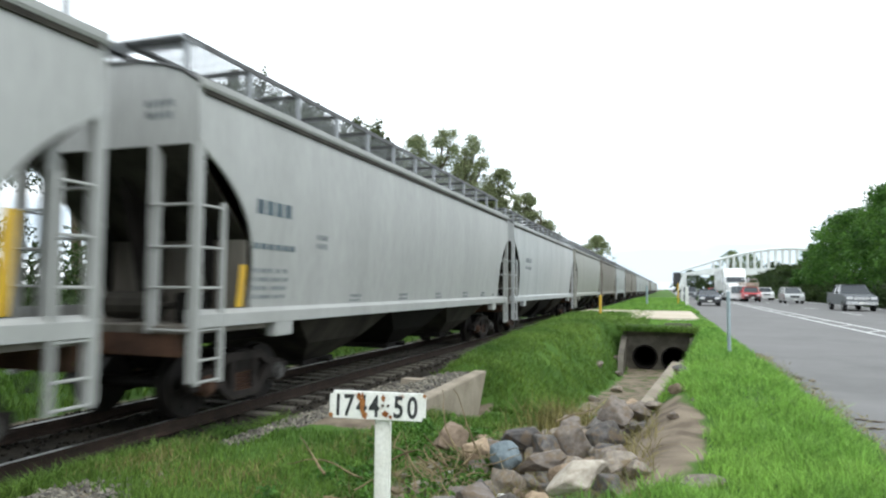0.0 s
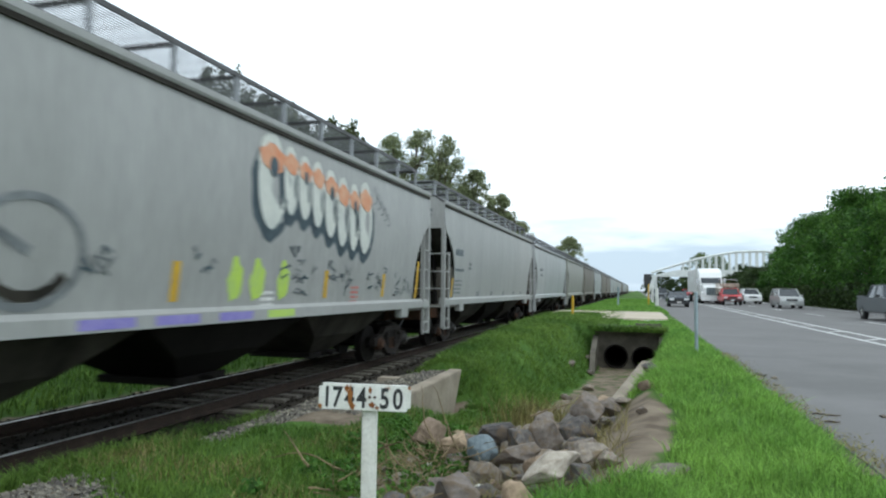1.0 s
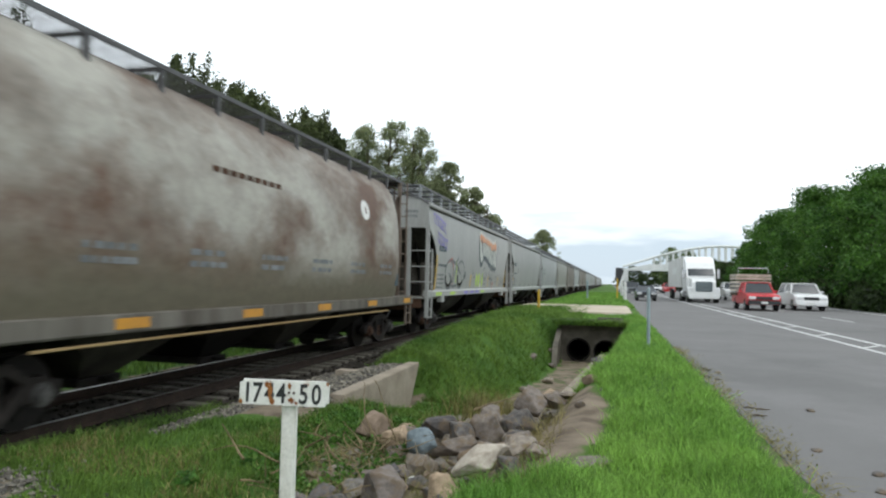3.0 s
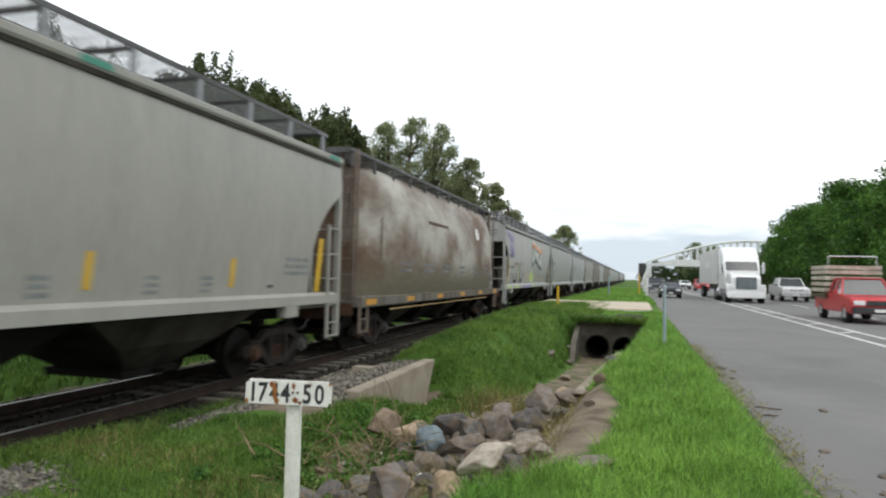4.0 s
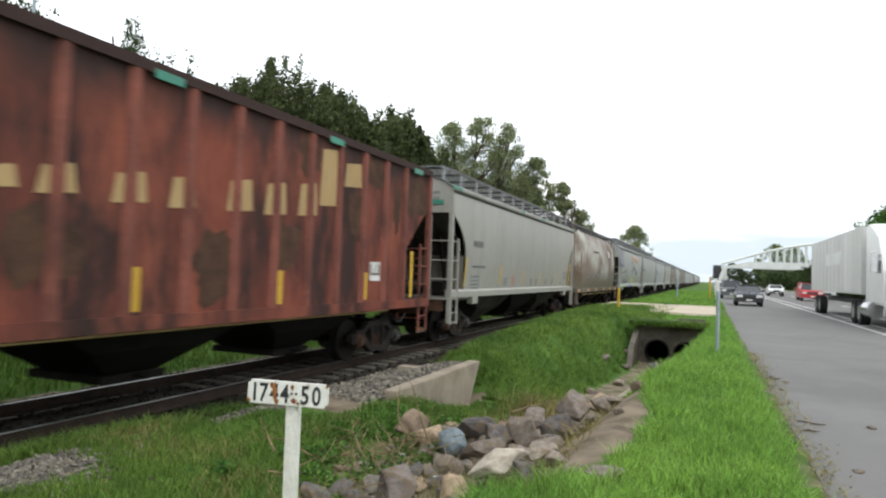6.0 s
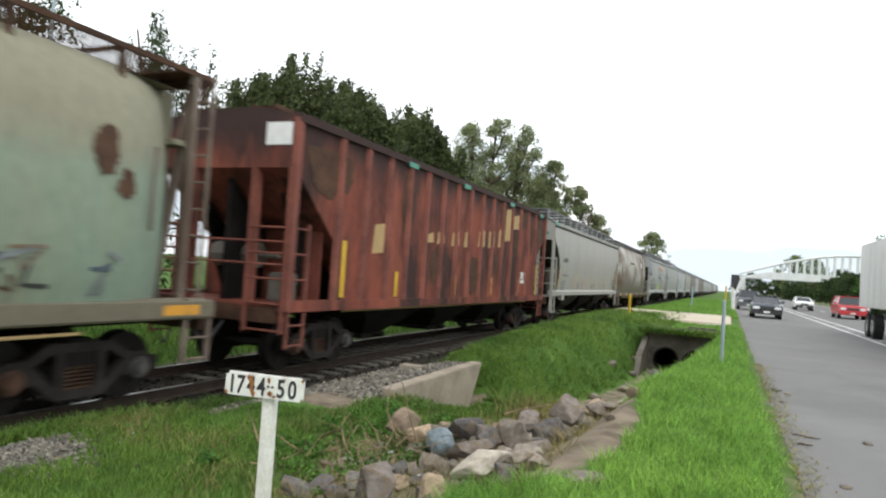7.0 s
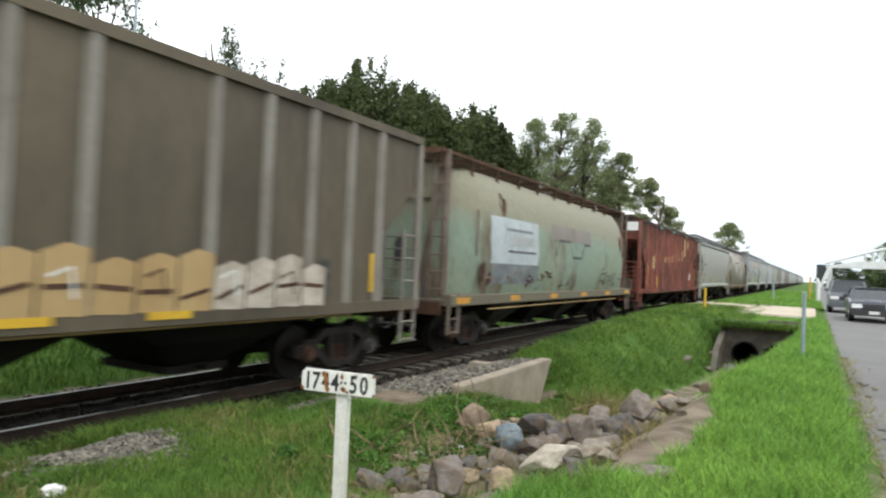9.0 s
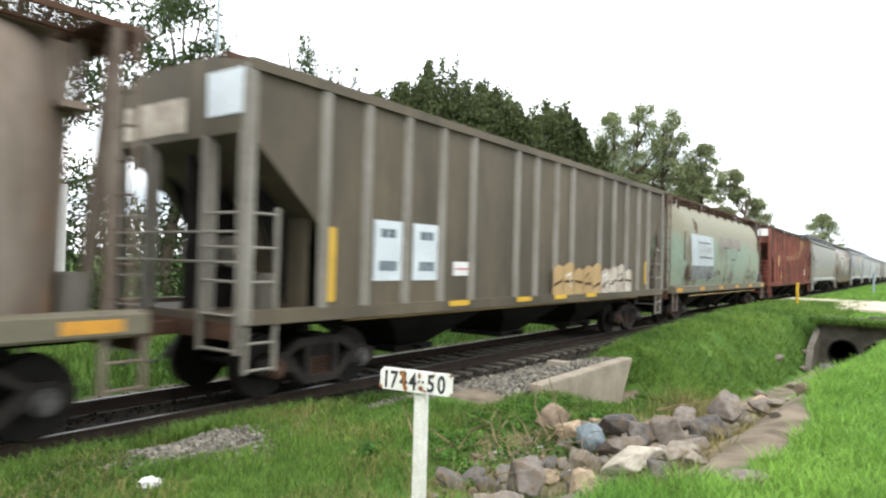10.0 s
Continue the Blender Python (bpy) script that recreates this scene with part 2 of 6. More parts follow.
def ground_material():
    m = mat("grass_and_soil", (.08, .145, .028), (.045, .095, .018), 1.5, .95, fine=35, bump=.5)
    n, l = m.node_tree.nodes, m.node_tree.links
    p = n["Principled BSDF"]
    base = p.inputs["Base Color"].links[0].from_socket
    at = n.new("ShaderNodeAttribute")
    at.attribute_name = "soil"
    co = n.new("ShaderNodeTexCoord")
    t = n.new("ShaderNodeTexNoise")
    t.inputs["Scale"].default_value, t.inputs["Detail"].default_value = 3.0, 8
    l.new(co.outputs["Object"], t.inputs["Vector"])
    ramp = n.new("ShaderNodeValToRGB")
    ramp.color_ramp.elements[0].color, ramp.color_ramp.elements[1].color = (.105, .082, .06, 1), (.215, .175, .13, 1)
    ramp.color_ramp.elements[0].position, ramp.color_ramp.elements[1].position = .35, .65
    l.new(t.outputs[0], ramp.inputs[0])
    ad = n.new("ShaderNodeMath")
    ad.operation = "MULTIPLY_ADD"
    l.new(t.outputs[0], ad.inputs[0])
    ad.inputs[1].default_value = 0.9
    l.new(at.outputs["Fac"], ad.inputs[2])
    r = n.new("ShaderNodeMapRange")
    r.inputs[1].default_value, r.inputs[2].default_value = 0.85, 1.05
    l.new(ad.outputs[0], r.inputs[0])
    q = n.new("ShaderNodeMixRGB")
    l.new(r.outputs[0], q.inputs[0])
    l.new(base, q.inputs[1])
    l.new(ramp.outputs[0], q.inputs[2])
    l.new(q.outputs[0], p.inputs["Base Color"])
    return m


M["ground"] = ground_material()


# ---------- mesh helpers ----------
def bx(bm, x0, x1, y0, y1, z0, z1, m=None):
    t = Matrix.Translation(((x0 + x1) / 2, (y0 + y1) / 2, (z0 + z1) / 2)) @ Matrix.Diagonal((abs(x1 - x0), abs(y1 - y0), abs(z1 - z0), 1))
    bmesh.ops.create_cube(bm, size=1, matrix=(m @ t) if m else t)
    return bm


def rod(bm, p, q, r, seg=8, r2=None):
    p, q = Vector(p), Vector(q)
    d = q - p
    m = Matrix.Translation((p + q) / 2) @ d.to_track_quat("Z", "Y").to_matrix().to_4x4()
    bmesh.ops.create_cone(bm, cap_ends=True, segments=seg, radius1=r, radius2=r if r2 is None else r2, depth=d.length, matrix=m)
    return bm


def tube(bm, pts, radii, seg=6):
    """One connected round tube through pts."""
    pts = [Vector(p) for p in pts]
    rings = []
    for i, p in enumerate(pts):
        d = (pts[min(i + 1, len(pts) - 1)] - pts[max(i - 1, 0)]).normalized()
        q = d.to_track_quat("Z", "Y")
        rings.append([bm.verts.new(p + q @ Vector((radii[i] * math.cos(6.2832 * k / seg), radii[i] * math.sin(6.2832 * k / seg), 0))) for k in range(seg)])
    for a, b in zip(rings[:-1], rings[1:]):
        for k in range(seg):
            bm.faces.new((a[k], a[(k + 1) % seg], b[(k + 1) % seg], b[k]))
    bm.faces.new(rings[0]), bm.faces.new(rings[-1])
    return bm


def prism(bm, pts, x0, x1, axis="x"):
    """A polygon of (y, z) pairs drawn out from x0 to x1."""
    if axis == "x":
        a, b = [bm.verts.new((x0, u, v)) for u, v in pts], [bm.verts.new((x1, u, v)) for u, v in pts]
    else:
        a, b = [bm.verts.new((u, x0, v)) for u, v in pts], [bm.verts.new((u, x1, v)) for u, v in pts]
    bm.faces.new(a), bm.faces.new(b)
    for i in range(len(pts)):
        j = (i + 1) % len(pts)
        bm.faces.new((a[i], a[j], b[j], b[i]))
    return bm


def sheet(bm, fn, nu, nv):
    """A grid of quads through fn(u, v), u and v from 0 to 1."""
    vs = [[bm.verts.new(fn(i / nu, j / nv)) for j in range(nv + 1)] for i in range(nu + 1)]
    for i in range(nu):
        for j in range(nv):
            bm.faces.new((vs[i][j], vs[i + 1][j], vs[i + 1][j + 1], vs[i][j + 1]))
    return bm


def part(name, bm, material, parent=None, label="", smooth=False, bevel=0.0):
    if bevel:
        bmesh.ops.bevel(bm, geom=list(bm.edges), offset=bevel, segments=2, affect="EDGES", clamp_overlap=True)
    bmesh.ops.recalc_face_normals(bm, faces=list(bm.faces))
    me = bpy.data.meshes.new(name)
    bm.to_mesh(me)
    bm.free()
    me.materials.append(M[material])
    if smooth:
        me.polygons.foreach_set("use_smooth", [True] * len(me.polygons))
    ob = new(name, me)
    ob.parent = parent
    if label:
        ob["label"] = label
    return ob


def again(ob, parent, m):
    """One more part on the same mesh."""
    o = new(ob.name.split(".")[0], ob.data)
    o.parent, o.matrix_basis = parent, m
    return o


def raw(name, verts, faces, material, smooth=False):
    me = bpy.data.meshes.new(name)
    me.from_pydata(verts, [], faces)
    me.materials.append(M[material])
    if smooth:
        me.polygons.foreach_set("use_smooth", [True] * len(me.polygons))
    return new(name, me)


def quads(name, v, material):
    """A soup of quads from an array (n, 4, 3)."""
    n = len(v)
    me = bpy.data.meshes.new(name)
    me.vertices.add(n * 4)
    me.vertices.foreach_set("co", np.asarray(v, dtype=np.float32).ravel())
    me.loops.add(n * 4)
    me.loops.foreach_set("vertex_index", np.arange(n * 4, dtype=np.int32))
    me.polygons.add(n)
    me.polygons.foreach_set("loop_start", np.arange(0, n * 4, 4, dtype=np.int32))
    me.update(calc_edges=True)
    me.materials.append(M[material])
    return new(name, me)


def lerp_table(rows, t):
    return float(np.interp(t, [r[0] for r in rows], [r[1] for r in rows]))


# ---------- ground ----------
DITCH_Z = [(-5, .1), (2, .1), (4, .05), (6, -.08), (9, -.34), (12, -.8), (15, -.98), (20, -1.1), (25.5, -1.2), (25.9, .33), (60, .3)]
LEFT_Z = [(-5, 0), (3, .0), (7.5, .0), (8.8, -.08), (10, -.42), (11, -.65), (13.0, -.75), (13.7, .05), (18, .3), (25, .42), (31, .5), (40, .3), (60, .25)]
VERGE_Z = [(-8, .3), (3, .31), (7, .38), (10, .50), (12.5, .48), (16, .43), (24, .4), (40, .33), (60, .3)]
LEFT_TOP = [(-5, 4.5), (3, 4.5), (6, 4.2), (9, 3.9), (12, 3.9), (15, 3.7), (20, 4.3), (25, 5.0), (60, 5)]
LEFT_FOOT = [(-5, 5.3), (3, 5.3), (6, 5.2), (9, 5.0), (12, 4.9), (15, 5.4), (20, 5.85), (25, 6.0), (60, 6)]
RIGHT_FOOT = [(-5, 6.2), (4, 6.2), (6, 6.35), (9, 6.55), (12, 6.75), (15, 7.0), (20, 7.3), (25, 7.9), (60, 7.9)]
RIGHT_TOP = [(-5, 7.2), (4, 7.25), (6, 7.4), (9, 7.6), (12, 7.85), (15, 8.08), (20, 8.3), (25, 8.55), (60, 8.6)]


def smooth(a, b, t):
    t = min(1, max(0, (t - a) / (b - a)))
    return t * t * (3 - 2 * t)


def ground_z(x, y):
    if x > 9.2:
        return 0.31 - .2 * smooth(9.3, 10, x)
    if x < -2.2:
        return -0.45 + 0.35 * smooth(-2.2, -4.5, x) + 0.06 * noise.noise((x * .3, y * .3, 0)) + (0.9 * smooth(-14, -40, x))
    if x < 1.3:
        return -0.45
    if x < 2.2 and y > 6:
        return -0.45
    yy = min(60, max(-5, y))
    zb, zl, zv, lt, lf, rf_, rt = (lerp_table(r, yy) for r in (DITCH_Z, LEFT_Z, VERGE_Z, LEFT_TOP, LEFT_FOOT, RIGHT_FOOT, RIGHT_TOP))
    zl -= 0.42 * (1 - smooth(2.2, 3.0, x)) if y > 6 else .30 * (1 - smooth(1.3, 2.6, x))
    if x < (lf + rf_) / 2:
        k = smooth(lt, lf, x)
        z = zl * (1 - k) + zb * k
    else:
        k = smooth(rf_, rt, x)
        z = zb * (1 - k) + zv * k
    z -= (zv - 0.3) * smooth(8.7, 9.1, x)
    return z + 0.05 * noise.noise((x * 1.3, y * 1.3, 2)) + 0.02 * noise.noise((x * 4, y * 4, 5))


def soil(x, y):
    """1 where bare earth shows."""
    s = -0.25
    s = max(s, 1.0 - ((x - 5.7) / 1.15) ** 2 - ((y - 6.2) / 3.0) ** 2)
    s = max(s, 1.3 - ((x - 7.02) / .72) ** 2 - ((y - 6.9) / 2.4) ** 2)
    s = max(s, 0.55 - ((x - 7.45) / .25) ** 2 - ((y - 5.0) / .45) ** 2)
    if 8 < y < 26:
        lf, rf_ = lerp_table(LEFT_FOOT, y), lerp_table(RIGHT_FOOT, y)
        s = max(s, (.62 if y > 13 else .5) - 2.6 * max(0, lf - x, x - rf_ - .25))
    if 1.2 < x < 3.9 and 7.4 < y < 13.2:
        s = 1
    s = max(s, 1.15 - ((x - 2.5) / .68) ** 2 - ((y - 3.6) / .72) ** 2)
    s = max(s, 0.5 * smooth(8.85, 9.12, x))
    if abs(x) < 2.6:
        s = max(s, 1.0 - (smooth(2.0, 2.6, abs(x)) if y > 6 or x < 0 else smooth(1.35, 1.75, x)))
    return s


xs = [-900, -500, -250, -120, -70, -40, -25, -16, -11, -8, -6, -5, -4.2, -3.4, -2.7, -2.2, -1.5, 0, 1.15] + [1.3 + .18 * i for i in range(44)] + [9.3, 12, 30, 34, 45, 70, 120, 250, 500, 900]
ys = [-120, -40, -20, -10, -6, -4] + [-3 + .3 * i for i in range(140)] + [40, 42, 45, 50, 56, 65, 80, 100, 140, 200, 300, 500, 900, 1600]
gv = [(x, y, (ground_z(x, y) if x < 31 else 0.35) if -3000 < y else 0) for x in xs for y in ys]
ny = len(ys)
gf = [(i * ny + j, (i + 1) * ny + j, (i + 1) * ny + j + 1, i * ny + j + 1) for i in range(len(xs) - 1) for j in range(ny - 1) if not (5.95 < xs[i] and xs[i + 1] < 8.1 and 25.4 < ys[j] < 25.95)]
ground = tagged(raw("ground", gv, gf, "ground", True), "uneven grassy ground with a ditch beside the railway", "ground", kind="structure")
at = ground.data.attributes.new("soil", "FLOAT", "POINT")
at.data.foreach_set("value", [soil(v[0], v[1]) for v in gv])

# road, with a broken edge, and its painted lines
ROAD_Z = 0.33
edge = [(9.16 + .07 * noise.noise((0, y * .9, 3)) + .04 * noise.noise((0, y * 4, 3)), y) for y in [-40, -20, -8] + [-4 + .25 * i for i in range(200)] + [60, 100, 200, 400, 900, 1600]]
rv, rf = [], []
for ex, y in edge:
    rv += [(ex - .05, y, .2), (ex, y, ROAD_Z - .015), (ex + .12, y, ROAD_Z), (12, y, ROAD_Z), (16, y, ROAD_Z), (23.8, y, ROAD_Z), (23.9, y, .1)]
for i in range(len(edge) - 1):
    rf += [(i * 7 + k, i * 7 + k + 1, i * 7 + k + 8, i * 7 + k + 7) for k in range(6)]
tagged(raw("road", rv, rf, "asphalt"), "worn grey asphalt highway with a crumbling edge", "road", kind="structure")


def road_line(x, y0, y1, w):
    bm = bmesh.new()
    bx(bm, x - w / 2, x + w / 2, y0, y1, ROAD_Z + .001, ROAD_Z + .006)
    return part("road_line", bm, "line")


for x, dash in ((13.75, 0), (14.55, 0), (18.0, 1), (22.6, 0)):
    if dash:
        for i in range(12):
            tagged(road_line(x, 8 + 12 * i, 12.5 + 12 * i, .14), "faded white dashed lane line", "road line", kind="structure")
    else:
        tagged(road_line(x, -40, 700, .15), "solid white line painted on the asphalt", "road line", kind="structure")
for i in range(20):
    bm = bmesh.new()
    prism(bm, [(13.83, 14 + 4 * i), (14.47, 14.9 + 4 * i), (14.47, 15.1 + 4 * i), (13.83, 14.2 + 4 * i)], ROAD_Z + .001, ROAD_Z + .006)
    for v in bm.verts:
        v.co = Vector((v.co.y, v.co.z, v.co.x))
    tagged(part("road_line", bm, "line"), "slanting white hatch between the lines", "road line", kind="structure")

# ---------- track ----------
RAIL_Z = -0.12
track = tagged(new("railway_track"), "single railway track with steel rails on weathered sleepers", "railway track", kind="structure")
for s in (-1, 1):
    bm = bmesh.new()
    x = s * .7525
    prism(bm, [(x - .07, RAIL_Z - .17), (x + .07, RAIL_Z - .17), (x + .07, RAIL_Z - .155), (x + .012, RAIL_Z - .13), (x + .012, RAIL_Z - .04), (x + .036, RAIL_Z - .03), (x + .036, RAIL_Z - .004), (x - .036, RAIL_Z - .004), (x - .036, RAIL_Z - .03), (x - .012, RAIL_Z - .04), (x - .012, RAIL_Z - .13), (x - .07, RAIL_Z - .155)], -60, 700, "y")
    rl = part("rail", bm, "rail", track, "rusty rail")
    bm = bmesh.new()
    bx(bm, x - .03, x + .03, -60, 700, RAIL_Z - .003, RAIL_Z + .001)
    part("rail_head", bm, "railtop", rl, "polished running surface")
bm = bmesh.new()
bx(bm, -1.28, 1.28, -.115, .115, RAIL_Z - .30, RAIL_Z - .175)
first = part("sleeper", bm, "sleeper", track, bevel=.012)
first.location = (0, -14, 0)
for i in range(1, 200):
    again(first, track, pose(random.uniform(-.04, .04), -14 + .55 * i, random.uniform(-.01, .01) - (.07 if -14 + .55 * i < 8.6 else 0), 0, 0, random.uniform(-1.2, 1.2)))


def stones(name, spots, material, label):
    """A soup of small angular stones at (x, y, z, size)."""
    base = [Vector(p).normalized() for p in ((1, 0, .2), (-.5, .86, 0), (-.5, -.86, .1), (.3, .3, 1), (.1, -.2, -1))]
    tris = [(0, 1, 3), (1, 2, 3), (2, 0, 3), (1, 0, 4), (2, 1, 4), (0, 2, 4)]
    v, f = [], []
    for x, y, z, s in spots:
        q = Euler((random.random() * 6, random.random() * 6, random.random() * 6)).to_matrix()
        k = len(v)
        for b in base:
            w = q @ (b * s * random.uniform(.6, 1.2))
            v.append((x + w.x, y + w.y, z + w.z * .8))
        f += [tuple(k + i for i in t) for t in tris]
    return tagged(raw(name, v, f, material), label, "gravel", kind="stuff")


# bed colour includes the shade that the train casts on it
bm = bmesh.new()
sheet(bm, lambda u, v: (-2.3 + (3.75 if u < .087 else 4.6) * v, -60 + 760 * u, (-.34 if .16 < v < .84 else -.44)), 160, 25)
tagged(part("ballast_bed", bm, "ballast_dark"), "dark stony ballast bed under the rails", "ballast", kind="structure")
bm = bmesh.new()
sheet(bm, lambda u, v: (1.7 + 1.9 * v, 6.9 + 6.3 * u, -.33 + .26 * smooth(.0, .8, v) * smooth(0, .25, u)), 14, 8)
tagged(part("ballast_shoulder", bm, "ballast"), "loose grey ballast behind the headwall", "ballast", kind="structure")
sp = []
for i in range(9000):
    y = random.uniform(-6, 30) if i % 3 else random.uniform(30, 70)
    x = random.choice((-1, 1)) * random.uniform(.0, 2.2)
    if x > 1.4 and y < 6.5:
        continue
    sp.append((x, y, -.34 + random.uniform(0, .03) - (.08 if abs(x) > 1.6 else 0), random.uniform(.025, .05)))
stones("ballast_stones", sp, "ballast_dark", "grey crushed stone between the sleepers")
sp = []
for i in range(5200):
    u, v = random.random(), random.random()
    sp.append((1.7 + 1.9 * v, 6.9 + 6.3 * u, -.33 + .26 * smooth(.0, .8, v) * smooth(0, .25, u) + random.uniform(0, .04), random.uniform(.03, .065)))
for i in range(1500):
    x, y = random.gauss(2.5, .36), random.gauss(3.6, .38)
    sp.append((x, y, ground_z(x, y) + .012, random.uniform(.015, .045)))
for i in range(700):
    x, y = random.gauss(2.4, .6), random.gauss(.9, .8)
    sp.append((x, y, ground_z(x, y) + .012, random.uniform(.015, .04)))
stones("shoulder_stones", sp, "ballast", "loose grey stones beside the track")

# ---------- railway cars ----------
LIFT = 0.1


def truck(parent, y):
    """A three-piece freight truck with two wheelsets."""
    bm = bmesh.new()
    bx(bm, -1.12, 1.12, -.2, .2, .42, .78)
    bx(bm, -.2, .2, -.16, .16, .78, .98)
    for s in (-1, 1):
        bx(bm, s * .55, s * .75, -.13, .13, .78, .88)
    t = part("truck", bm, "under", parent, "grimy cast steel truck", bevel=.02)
    t.location = (0, y, -LIFT)
    for s in (-1, 1):
        # cast frame: chords, columns and pedestals round three openings
        bm = bmesh.new()
        a, b = s * 1.0, s * 1.14
        prism(bm, [(-1.2, .42), (-.95, .56), (-.72, .56), (-.44, .74), (.44, .74), (.72, .56), (.95, .56), (1.2, .42), (1.14, .36), (.72, .44), (.40, .62), (-.40, .62), (-.72, .44), (-1.14, .36)], a, b)
        prism(bm, [(-.74, .45), (-.62, .48), (-.30, .16), (.30, .16), (.62, .48), (.74, .45), (.66, .30), (.34, .05), (-.34, .05), (-.66, .30)], a, b)
        for k in (-1, 1):
            prism(bm, [(k * .22, .12), (k * .34, .16), (k * .34, .66), (k * .22, .66)], a, b)
            prism(bm, [(k * 1.14, .26), (k * 1.2, .30), (k * 1.2, .48), (k * 1.08, .50), (k * 1.05, .30)], a, b)
            prism(bm, [(k * .64, .26), (k * .74, .26), (k * .76, .5), (k * .66, .5)], a, b)
        f = part("side_frame", bm, "cast", t)
        for k in (-.14, 0, .14):
            bm = bmesh.new()
            for i in range(6):
                rod(bm, (s * 1.06, k, .16 + .05 * i), (s * 1.06, k, .19 + .05 * i), .062, 8)
            part("spring", bm, "rustdark", f)
        for k in (-1, 1):
            bm = bmesh.new()
            rod(bm, (s * 1.02, k * .89, .34), (s * 1.17, k * .89, .34), .15, 12)
            rod(bm, (s * 1.17, k * .89, .34), (s * 1.23, k * .89, .34), .10, 12)
            part("bearing_cap", bm, "bearing" if k > 0 else "rustdark", f, "pale bearing cap" if k > 0 else "")
        bm = bmesh.new()
        rod(bm, (s * .95, -1.25, .30), (s * .95, 1.25, .30), .03, 6)
        for k in (-1, 1):
            bx(bm, s * .7, s * .86, k * .36 - .06, k * .36 + .06, .18, .52)
        part("brake_beam", bm, "under", t)
    ws = []
    for k in (-1, 1):
        bm = bmesh.new()
        rod(bm, (-1.05, 0, 0), (1.05, 0, 0), .08, 10)
        for s in (-1, 1):
            rod(bm, (s * .69, 0, 0), (s * .83, 0, 0), .457, 28)
            rod(bm, (s * .66, 0, 0), (s * .69, 0, 0), .485, 28)
            rod(bm, (s * .83, 0, 0), (s * .86, 0, 0), .16, 12)
            for a in range(0, 360, 60):
                rod(bm, (s * .83, .3 * math.cos(radians(a)), .3 * math.sin(radians(a))), (s * .84, .3 * math.cos(radians(a)), .3 * math.sin(radians(a))), .035, 6)
        w = part("wheelset", bm, "wheel", t)
        w.location = (0, k * .89, RAIL_Z + .457)
        ws.append(w)
    return ws


def ladder(car, a, b, zs, top, m, r=.03, z0=None):
    """Two stiles at (x, y) a and b up to top, with a rung at each height in zs."""
    z0 = zs[0] - .04 if z0 is None else z0
    bm = bmesh.new()
    bx(bm, a[0] - r, a[0] + r, a[1] - r, a[1] + r, z0, top)
    lad = part("ladder", bm, m, car)
    bm = bmesh.new()
    bx(bm, b[0] - r, b[0] + r, b[1] - r, b[1] + r, z0, top)
    part("stile", bm, m, lad)
    bm = bmesh.new()
    rod(bm, (*a, 0), (*b, 0), .019, 6)
    first_rung = part("rung", bm, m, lad)
    first_rung.matrix_basis = pose(0, 0, zs[0])
    for z in zs[1:]:
        again(first_rung, lad, pose(0, 0, z))
    return lad


def bays(car, L, n, m1, m2, z=1.05, ridge=True):
    """The discharge hoppers under the car; m1 and m2 alternate as lit and shaded."""
    span = L - 5.6
    for i in range(n):
        c = -span / 2 + span * (i + .5) / n
        h = span / n / 2
        bm = bmesh.new()
        top = [(-1.42, c - h, z), (1.42, c - h, z), (1.42, c + h, z), (-1.42, c + h, z)]
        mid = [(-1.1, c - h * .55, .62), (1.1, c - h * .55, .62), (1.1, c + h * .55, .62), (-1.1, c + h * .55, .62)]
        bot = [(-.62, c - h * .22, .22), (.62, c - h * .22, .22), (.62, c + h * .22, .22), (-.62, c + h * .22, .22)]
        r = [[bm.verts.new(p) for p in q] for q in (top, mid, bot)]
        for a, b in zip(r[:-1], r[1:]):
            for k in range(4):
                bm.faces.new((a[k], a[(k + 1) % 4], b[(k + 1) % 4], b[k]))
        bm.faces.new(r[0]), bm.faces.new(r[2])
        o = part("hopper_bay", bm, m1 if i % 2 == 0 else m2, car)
        bm = bmesh.new()
        bx(bm, -.72, .72, c - h * .3, c + h * .3, .13, .24)
        rod(bm, (-.95, c, .2), (.95, c, .2), .035, 8)
        part("outlet_gate", bm, "under", o)
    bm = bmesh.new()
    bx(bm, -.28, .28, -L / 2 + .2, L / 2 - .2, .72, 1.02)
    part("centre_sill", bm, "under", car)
    for s in (-1, 1):
        bm = bmesh.new()
        bx(bm, -.1, .1, s * (L / 2 - .1), s * (L / 2 + .52), .72, .9)
        bx(bm, -.16, .16, s * (L / 2 + .35), s * (L / 2 + .66), .66, .96)
        bx(bm, -1.35, 1.35, s * (L / 2 - .12), s * (L / 2 - .02), .72, 1.02)
        part("coupler", bm, "rustdark", car, bevel=.01)
        bm = bmesh.new()
        tube(bm, [(.32 - .03 * k, s * (L / 2 + .1 + .06 * k), .7 - .32 * math.sin(math.pi * k / 9)) for k in range(10)], [.02] * 10)
        part("air_hose", bm, "black", car)


